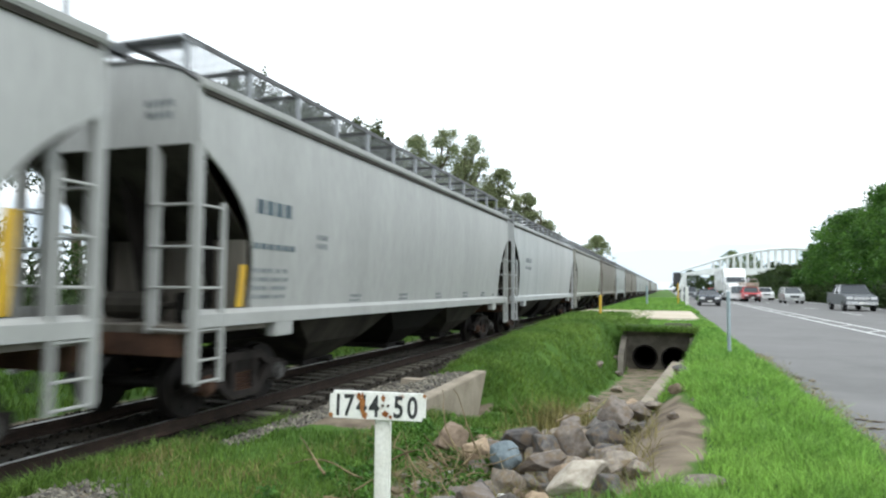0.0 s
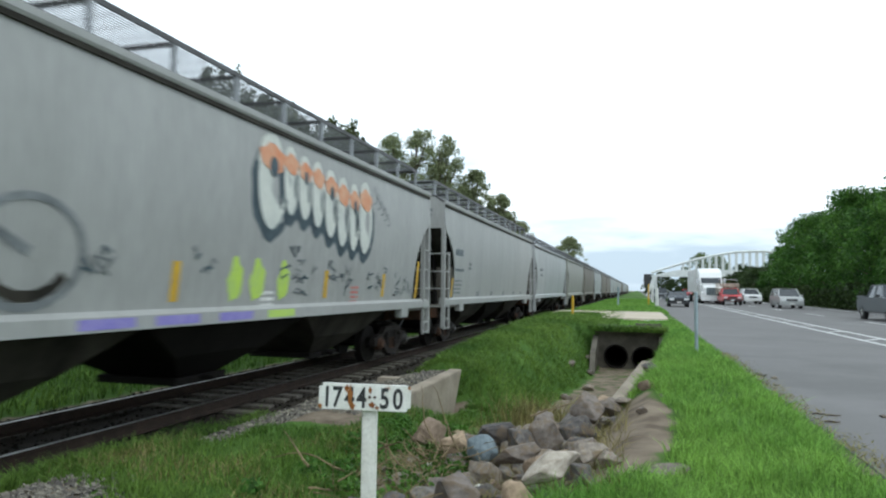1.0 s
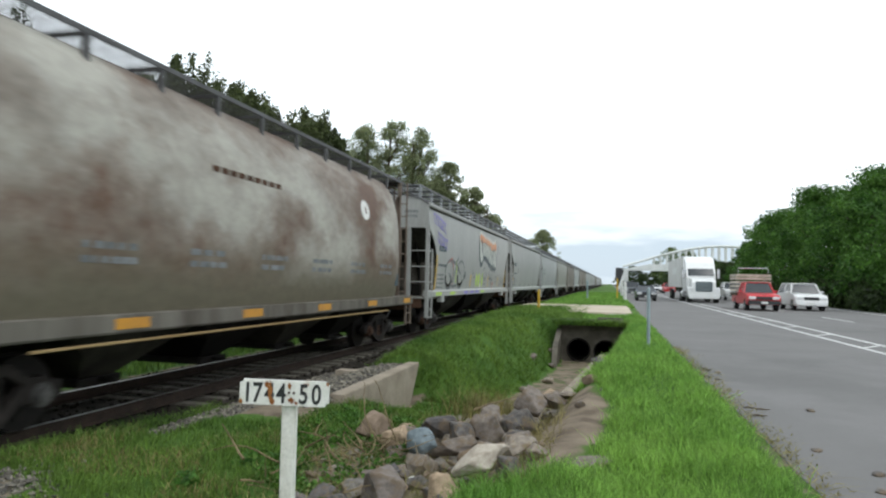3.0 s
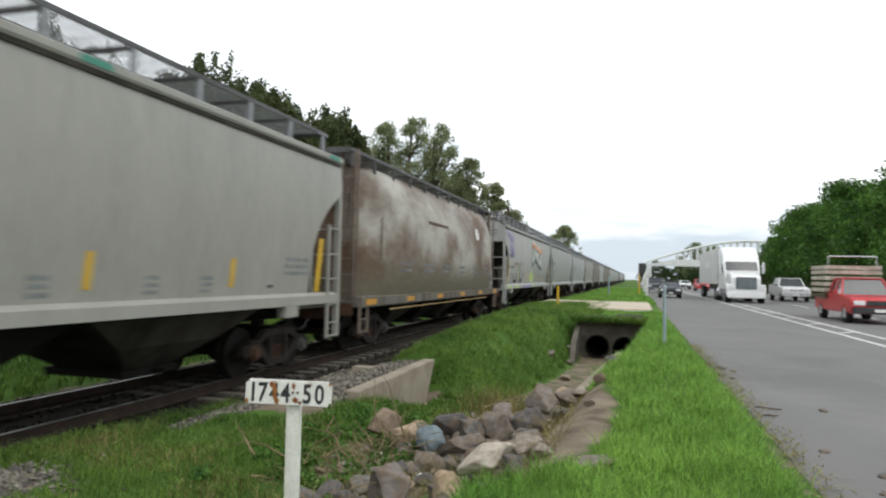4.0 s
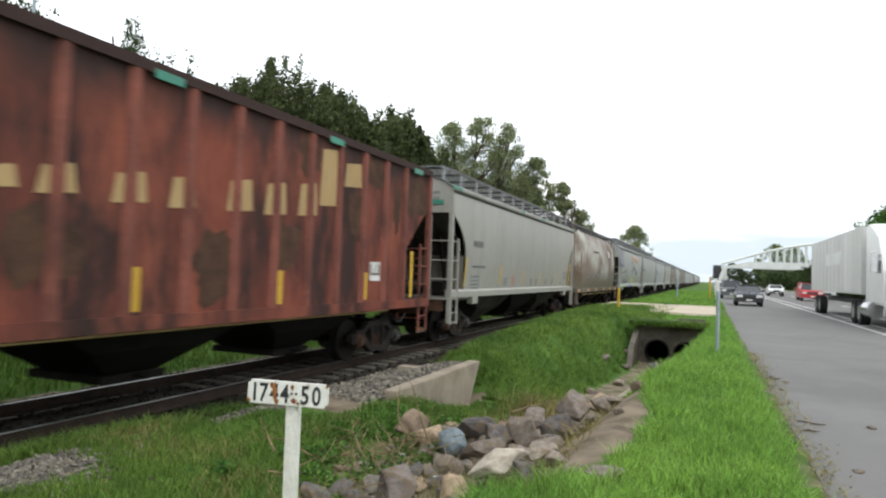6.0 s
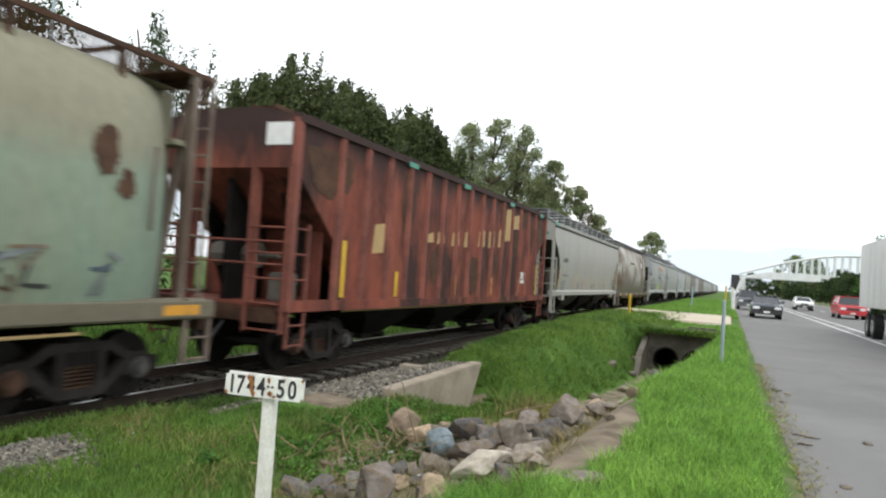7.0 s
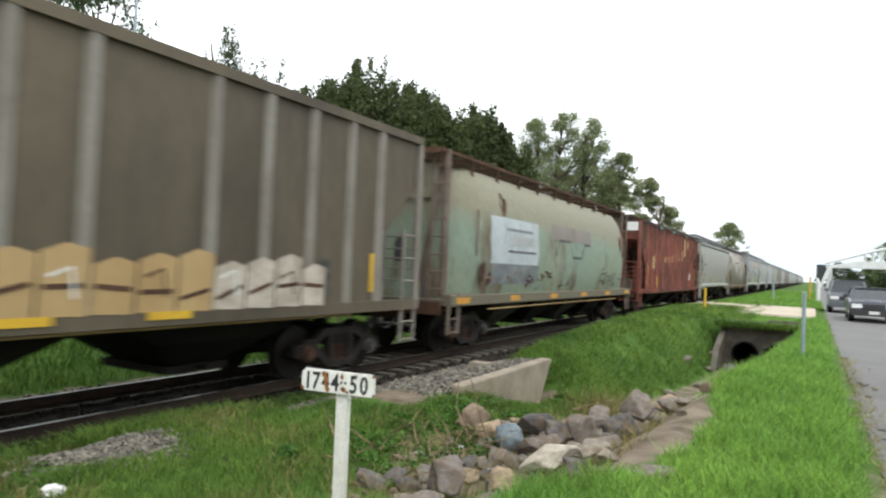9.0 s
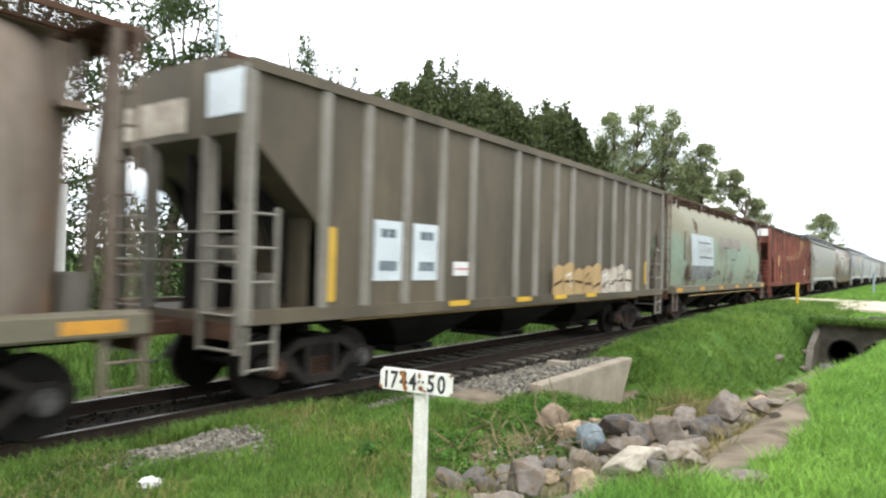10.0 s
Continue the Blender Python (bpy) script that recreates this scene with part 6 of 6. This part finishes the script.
drive(car("suv", "car_white", "white sport utility vehicle with roof rails"), 19.9, [(0, 83), (1, 70), (2, 54), (3.5, 33), (5, 12), (7, -15), (10, -56)], 1.2)
drive(car("minivan", "car_silver", "silver minivan in the far lane"), 19.9, [(0, 67), (1, 54.5), (2, 38), (3.5, 13), (5, -12), (10, -90)], 1.18)
drive(car("pickup_truck", "car_grey", "dark grey pickup truck in the far lane"), 19.9, [(0, 47), (.5, 40.5), (1, 33), (2, 18), (4, -12), (10, -100)], 1.16)
drive(car("pickup_truck", "car_white", "white pickup truck with a chrome grille"), 19.9, [(0, 104), (2, 77), (3.5, 56), (4.5, 43.5), (5, 36), (6, 20), (8, -12), (10, -45)], 1.18)
drive(car("suv", "car_red", "bright red sport utility vehicle"), 17.3, [(0, 124), (4.5, 72), (5.5, 60), (7, 46), (7.5, 40), (8, 34), (9, 22), (10, 10)], 1.32)
drive(car("sedan", "car_white", "white sedan far down the highway"), 16.0, [(0, 165), (5.5, 100), (7.5, 76), (8, 70), (8.5, 63), (10, 43)])
drive(car("sedan", "car_silver", "silver sedan in the far lane"), 19.9, [(0, 130), (5.5, 86), (7.5, 69), (8, 62), (8.5, 56), (10, 37)])

# ---------- trees ----------
def leaf_cloud(centres, n, size, rn, droop=0.0, up=.75, power=2.0):
    """Many small leaf quads round clump centres (x, y, z, r)."""
    c = np.array(centres)
    w = c[:, 3] ** power
    k = rn.choice(len(c), n, p=w / w.sum())
    d = rn.normal(size=(n, 3))
    d /= np.linalg.norm(d, axis=1)[:, None]
    p = c[k, :3] + np.clip(rn.normal(size=(n, 3)), -1.5, 1.5) * (c[k, 3] * .56)[:, None] * np.array([1, 1, up])
    a = rn.normal(size=(n, 3))
    a[:, 2] -= droop * 2
    a /= np.linalg.norm(a, axis=1)[:, None]
    b = np.cross(a, rn.normal(size=(n, 3)))
    b /= np.linalg.norm(b, axis=1)[:, None] + 1e-9
    s = (size * rn.uniform(.6, 1.3, n))[:, None]
    a, b = a * s * (1 + droop), b * s * .45
    return np.stack([p - a * .5, p + b * .5, p + a * .5, p - b * .5], 1)


def trunk_of(t, h, rr, lean=.04, r0=.022):
    """A tapered trunk; returns the points along it."""
    pts = [Vector((0, 0, -.3))]
    for i in range(6):
        pts.append(pts[-1] + Vector((rr.uniform(-lean, lean) * h, rr.uniform(-lean, lean) * h, h * .15)))
    bm = bmesh.new()
    tube(bm, pts, [h * r0 * (1 - i * .14) for i in range(7)], 9)
    part("trunk", bm, "bark", t)
    return pts


def limb(t, pts, h, f, c):
    """A limb from the trunk at the share f of its height to the clump at c."""
    s_ = pts[min(6, max(1, int(f * 6)))]
    bm = bmesh.new()
    tube(bm, (s_, (s_ + c) / 2 + Vector((0, 0, -.03 * h)), c), (h * .008, h * .005, h * .002), 5)
    part("limb", bm, "bark", t)


def tree(x, y, h, spread, m, seed, label, n=9000, leaf=.32, clumps=60, low=.3, top=.9, droop=0.0, fluff=(.10, .24), up=.75):
    """A broad tree: a crown of many leaf clumps of uneven size, with gaps."""
    rn, rr = np.random.RandomState(seed), random.Random(seed)
    t = tagged(new("tree"), label, "tree")
    t.location = (x, y, ground_z(x, y) if x < 9 else .2)
    pts = trunk_of(t, h, rr)
    cs = []
    clumps, n, leaf = int(clumps * 1.7), int(n * 1.7), leaf * .72
    for i in range(clumps):
        f = low + (top - low) * rr.random() ** .8
        k = (f - low) / (top - low)
        rad = spread * (math.sin(math.pi * (.18 + .78 * k)) ** .8) * math.sqrt(rr.random()) * rr.uniform(.75, 1.12)
        a = rr.uniform(0, 6.283)
        c = Vector((rad * math.cos(a), rad * math.sin(a), h * f))
        cs.append((*c, spread * rr.uniform(*fluff)))
        if i % 6 == 0:
            limb(t, pts, h, f, c)
    quads("crown", leaf_cloud(cs, n, leaf, rn, droop, up), m).parent = t
    return t


def plume_tree(x, y, h, spread, m, seed, label, plumes=16, n=15000, leaf=.3, bare=.0):
    """A tall tree of upright feathery plumes that end in ragged tips."""
    rn, rr = np.random.RandomState(seed), random.Random(seed)
    t = tagged(new("tree"), label, "tree")
    t.location = (x, y, ground_z(x, y))
    pts = trunk_of(t, h, rr, .02)
    cs = []
    for i in range(plumes):
        a, q = rr.uniform(0, 6.283), math.sqrt(rr.random())
        px, py = spread * q * math.cos(a), spread * q * math.sin(a)
        tip = h * (1 - .17 * q * q - rr.uniform(0, .055)) if i else h
        z = h * rr.uniform(bare, bare + .12)
        while z < tip:
            k = (tip - z) / h
            r = max(.34, min(spread * .36, k * spread * 2.2)) * rr.uniform(.8, 1.2)
            cs.append((px + rr.gauss(0, r * .45), py + rr.gauss(0, r * .45), z, r))
            z += r * rr.uniform(.45, .75)
        limb(t, pts, h, .35 + .4 * rr.random(), Vector((px, py, tip * .8)))
    quads("crown", leaf_cloud(cs, n, leaf, rn, -.2, 1.15, 1.5), m).parent = t
    return t


DK, EU, GR = "tall dark green tree with feathery tips behind the railway", "tall open eucalyptus with olive leaves", "dense green roadside tree"
for i, (x, h, sp_) in enumerate(((-34.6, 18.9, 2.6), (-31.4, 19.8, 2.9), (-28.3, 20.7, 3.0), (-25.2, 18.9, 2.9), (-22.2, 17.6, 2.9), (-19.2, 16.8, 2.8), (-16.6, 15.2, 2.3), (-14.5, 12.0, 1.8))):
    plume_tree(x, 50 + (i * 1.7) % 3 - 1, h + .2 + .04 * i, sp_ * 1.15, "leaf_grove", 101 + i, DK, 30, 30000, .42, .3)
for i, (x, h, sp_) in enumerate(((-29.5, 16.5, 3.6), (-22.5, 14.5, 3.6))):
    plume_tree(x, 55, h, sp_, "leaf_grove", 121 + i, DK, 20, 16000, .5, .1)
plume_tree(-47.2, 50, 27.0, 2.9, "leaf_dark", 7, "tall sparse dark tree with thin top branches", 11, 7000, .38, .45)
plume_tree(-43.0, 51, 23.3, 2.0, "leaf_dark", 8, "tall sparse dark tree with thin top branches", 8, 4500, .38, .4)
FL = (.13, .27)
for i, (x, y, h, sp_, n_, lo_) in enumerate(((-26.0, 86, 23.2, 3.7, 8500, .4), (-21.6, 86, 24.2, 4.0, 9000, .35), (-17.9, 87, 23.0, 3.4, 9000, .25), (-14.2, 88, 18.8, 3.2, 9500, .15), (-11.0, 89, 15.2, 2.9, 9000, .1), (-8.2, 90, 11.2, 2.5, 7000, .08))):
    tree(x, y, h, sp_, "leaf_euc", 11 + i, EU, int(n_ * .7), .44, 62, lo_, .97, .1, FL, .85)
tree(-24, 92, 17, 5.0, "leaf_euc", 17, EU, 12000, .5, 70, .12, .95, .1)
tree(-17.5, 93, 17, 5.0, "leaf_euc", 18, EU, 12000, .5, 70, .12, .95, .1)
tree(-8.6, 163, 15.2, 4.4, "leaf_euc", 21, "round olive tree far beside the line", 7000, .5, 60, .3, .93)
tree(-11.5, 8.0, 13, 4.2, "leaf_dark", 31, "dark leafy tree close behind the train", 9000, .26, 70, .1, 1.0)
tree(-13.5, 13.5, 11.5, 3.0, "leaf_dark", 32, "dark leafy tree close behind the train", 4500, .26, 50, .1, 1.0)
tree(-14.5, 4.0, 14, 4.5, "leaf_dark", 33, "dark leafy tree close behind the train", 8000, .26, 60, .1, 1.0)
for i, (x, y, h, s) in enumerate(((27.5, 58, 10.5, 4.6), (31, 66, 12.5, 5.6), (29.0, 76, 12.3, 5.4), (31.5, 86, 12.5, 5.6), (29.5, 97, 12.0, 5.2), (31, 108, 12.0, 5.0), (30.0, 118, 9.0, 4.0), (27.0, 47, 9, 4.4), (36, 72, 14.0, 6), (36, 92, 14, 6))):
    tree(x, y, h, s, "leaf_green", 50 + i, GR, 11000, .46, 60, .04, .95, 0, (.13, .26))
for i, (x, y, h, s) in enumerate(((28.5, 135, 6, 3.5), (31, 150, 7, 4), (29, 165, 6, 3.5), (33, 180, 8, 4), (38, 190, 8, 5))):
    tree(x, y, h, s, "leaf_dark", 70 + i, GR, 3500, .5, 45, .02, .95)
for i, (x, y, h, s) in enumerate(((27, 232, 15, 6), (33, 240, 14.5, 6), (40, 236, 11, 6), (48, 230, 11, 6))):
    tree(x, y, h, s, "leaf_pale" if i < 2 else "leaf_dark", 80 + i, "pale green tree beyond the footbridge", 4500, .6, 45, .1)
for i in range(9):
    tree(13 + 4.4 * i, 300 + 9 * (i % 3), 8.5 + 2.0 * math.sin(i * 2), 5, "leaf_dark", 90 + i, "distant dark tree along the highway", 2500, .8, 40, .02)


def hedge(name, x0, x1, y0, y1, h, n, size, m, label):
    rn = np.random.RandomState(int(abs(x0 * 7 + y0)))
    cs = [(rn.uniform(x0, x1), rn.uniform(y0, y1), rn.uniform(.1, h * .75), rn.uniform(.3, .55) * h) for _ in range(max(20, int((y1 - y0) * 1.5)))]
    o = quads(name, leaf_cloud(cs, n, size, rn), m)
    return tagged(o, label, "shrubs", kind="stuff")


hedge("roadside_shrubs", 25.0, 28, 40, 125, 2.6, 26000, .42, "leaf_dark", "dark shrubs under the roadside trees")
hedge("bridge_shrubs", 23, 60, 206, 226, 5.5, 9000, .7, "leaf_dark", "dark shrubs behind the footbridge")
hedge("far_shrubs", -9, -6, 16, 60, 1.0, 9000, .22, "leaf_green", "low green shrubs beyond the track")
hedge("near_shrubs", -10.5, -7, -6, 16, 1.5, 14000, .18, "leaf_dark", "dark undergrowth beyond the track")
hedge("thicket", -19, -14.5, -12, 24, 4.6, 22000, .3, "leaf_dark", "dark thicket under the trees beyond the track")
hedge("far_woods", -160, -60, 200, 420, 9, 14000, 1.8, "leaf_dark", "distant dark woods")

# ---------- grass ----------
def blades(name, pts, hgt, wid, m, seed, label, lean=.45):
    """Bent grass blades of two quads each; pts is (n, 3), hgt and wid per blade."""
    rn = np.random.RandomState(seed)
    n = len(pts)
    a = rn.uniform(0, 6.2832, n)
    side = np.stack([np.cos(a), np.sin(a), np.zeros(n)], 1) * (wid / 2)[:, None]
    ln = rn.normal(0, lean, (n, 2)) * hgt[:, None]
    mid = pts + np.stack([ln[:, 0] * .35, ln[:, 1] * .35, hgt * .6], 1)
    tip = pts + np.stack([ln[:, 0], ln[:, 1], hgt], 1)
    v = np.concatenate([np.stack([pts - side, pts + side, mid + side * .8, mid - side * .8], 1), np.stack([mid - side * .8, mid + side * .8, tip + side * .1, tip - side * .1], 1)])
    return tagged(quads(name, v, m), label, "grass", kind="stuff")


def scatter(n, x0, x1, ya, yb, seed, keep, power=2.2):
    """Ground points, denser towards ya."""
    rr = random.Random(seed)
    out = []
    for _ in range(n):
        x, y = rr.uniform(x0, x1), ya + (yb - ya) * rr.random() ** power
        if keep(x, y, rr):
            out.append((x, y, ground_z(x, y) - .01))
    return np.array(out)


def grassy(x, y, rr):
    if x < 3.85 and 6.9 < y < 13.1 and x > 1.2:
        return False
    if x > 9.12 + .1 * noise.noise((y * 2, 0, 0)):
        return False
    return soil(x, y) + .9 * (noise.noise((x * 1.5, y * 1.5, 9)) * .5 + .5) < .62 + .35 * (rr.random() - .5)


rng = np.random.RandomState(3)


def tufts(p, lo, hi):
    """Heights of blades that rise and sink in patches."""
    q = np.array([noise.noise((x * 2.6, y * 2.6, 7)) * .6 + noise.noise((x * 7, y * 7, 3)) * .35 for x, y, _ in p])
    return rng.uniform(lo, hi, len(p)) * np.clip(1 + 1.1 * q, .45, 1.8)


p = scatter(105000, 6.6, 9.2, 1.0, 30, 1, grassy)
far = np.clip((p[:, 1] - 3) / 20, 0, 1)
blades("verge_grass", p, tufts(p, .08, .19) * (1 - .2 * far), .007 + .016 * far, "grass", 11, "lush green grass on the roadside verge")
p = scatter(72000, 1.4, 6.3, 1.0, 12.5, 2, grassy, 1.5)
far = np.clip((p[:, 1] - 2) / 12, 0, 1)
blades("bank_grass", p, tufts(p, .05, .13), .008 + .010 * far, "grass_low", 12, "green grass on the bank by the track")
p = scatter(62000, 2.4, 6.6, 12.8, 46, 3, grassy, 1.8)
far = np.clip((p[:, 1] - 12) / 30, 0, 1)
blades("mound_grass", p, tufts(p, .07, .16), .014 + .03 * far, "grass_low", 13, "smooth green grass mound beside the ditch", .6)
p = scatter(16000, 2.0, 9.1, 42, 110, 4, lambda x, y, r: x > 2.4, 1.6)
blades("strip_grass", p, rng.uniform(.1, .2, len(p)), np.full(len(p), .07), "grass", 14, "green grass strip beside the line")
p = scatter(22000, .98, 1.9, .5, 9.0, 25, lambda x, y, r: r.random() < (x - .75) * 1.4 and noise.noise((x * 1.3, y * 1.3, 2)) > -.25, 1.2)
blades("trackside_grass", p, rng.uniform(.10, .24, len(p)), np.full(len(p), .012), "grass_low", 25, "rough grass growing up to the near rail", .6)
p = scatter(40000, -9, -2.4, -4, 45, 5, lambda x, y, r: True, 1.5)
blades("far_side_grass", p, rng.uniform(.12, .32, len(p)), np.full(len(p), .03), "grass_low", 15, "green grass beyond the track")
p = scatter(13000, 1.6, 5.6, 1.0, 9.0, 6, lambda x, y, r: not (x < 3.85 and y > 6) and soil(x, y) < .4 and noise.noise((x * 1.1, y * 1.1, 4)) > .0, 1.3)
blades("dry_grass", p, rng.uniform(.06, .16, len(p)), np.full(len(p), .009), "grass_dry", 16, "dry straw-coloured grass tufts", .6)
p = scatter(9000, 4.8, 7.2, 3.2, 9.5, 7, lambda x, y, r: soil(x, y) > .1 and r.random() < .5, 1.2)
blades("ditch_straw", p, rng.uniform(.05, .2, len(p)), np.full(len(p), .007), "grass_dry", 17, "dry straw among the rubble", .9)
p = np.array([(5.6 + random.gauss(0, .3), 10.6 + random.gauss(0, .5), 0) for _ in range(420)])
p[:, 2] = [ground_z(x, y) for x, y, _ in p]
blades("tall_weeds", p, rng.uniform(.25, .62, len(p)), np.full(len(p), .016), "grass_dry", 18, "tall yellowish weeds in the ditch", .35)
rn_ = np.random.RandomState(77)
cs = []
for _ in range(70):
    x, y = rn_.uniform(4.3, 5.7), rn_.uniform(4.0, 8.6)
    cs.append((x, y, ground_z(x, y) + rn_.uniform(.02, .14), rn_.uniform(.07, .16)))
tagged(quads("low_weeds", leaf_cloud(cs, 7000, .055, rn_), "leaf_green"), "low broad-leaved weeds round the rubble", "weeds", kind="stuff")
p = np.array([(rn_.uniform(5.6, 8.4), 25.1 + rn_.uniform(-.25, .35), .2) for _ in range(1500)])
blades("culvert_grass", p, rng.uniform(.1, .3, len(p)), np.full(len(p), .03), "grass_low", 27, "grass hanging over the culvert's edge", 1.2)
p = np.array([(9.12 + abs(random.gauss(0, .12)), random.uniform(1, 16), ROAD_Z + .005) for _ in range(1500)])
blades("edge_straw", p, rng.uniform(.01, .05, len(p)), np.full(len(p), .012), "grass_dry", 19, "dry litter along the asphalt's edge", 2.5)
scr = random.Random(8)
for i in range(5):
    bm = bmesh.new()
    bmesh.ops.create_icosphere(bm, subdivisions=2, radius=.05)
    for v in bm.verts:
        v.co *= 1 + .5 * noise.noise(v.co * 20 + Vector((i, 0, 0)))
        v.co.z *= .45
    o = tagged(part("clod", bm, "rockdark"), "dark clod of dirt on the asphalt", "clod")
    o.location = ((10.0, 8.2, ROAD_Z + .015), (9.5, 6.1, ROAD_Z + .012), (9.6, 4.9, ROAD_Z + .012), (9.45, 11.5, ROAD_Z + .012), (9.75, 5.4, ROAD_Z + .012))[i]


def motions():
    """Keys of everything that moves."""
    ts = [i / 4 for i in range(41)]
    for car_, y in TRAIN:
        walk(car_, [(t, pose(0, y + train_at(t), LIFT)) for t in ts])
    turn = [(i / 30, math.degrees(train_at(i / 30) / .457)) for i in range(301)]
    for w in SPUN:
        x, y, z = w.location
        walk(w, [(t, pose(x, y, z, -a, 0, 0)) for t, a in turn])
    for v, x, rows in CARS:
        walk(v, [(t, pose(x, y, ROAD_Z)) for t, y in rows])


motions()
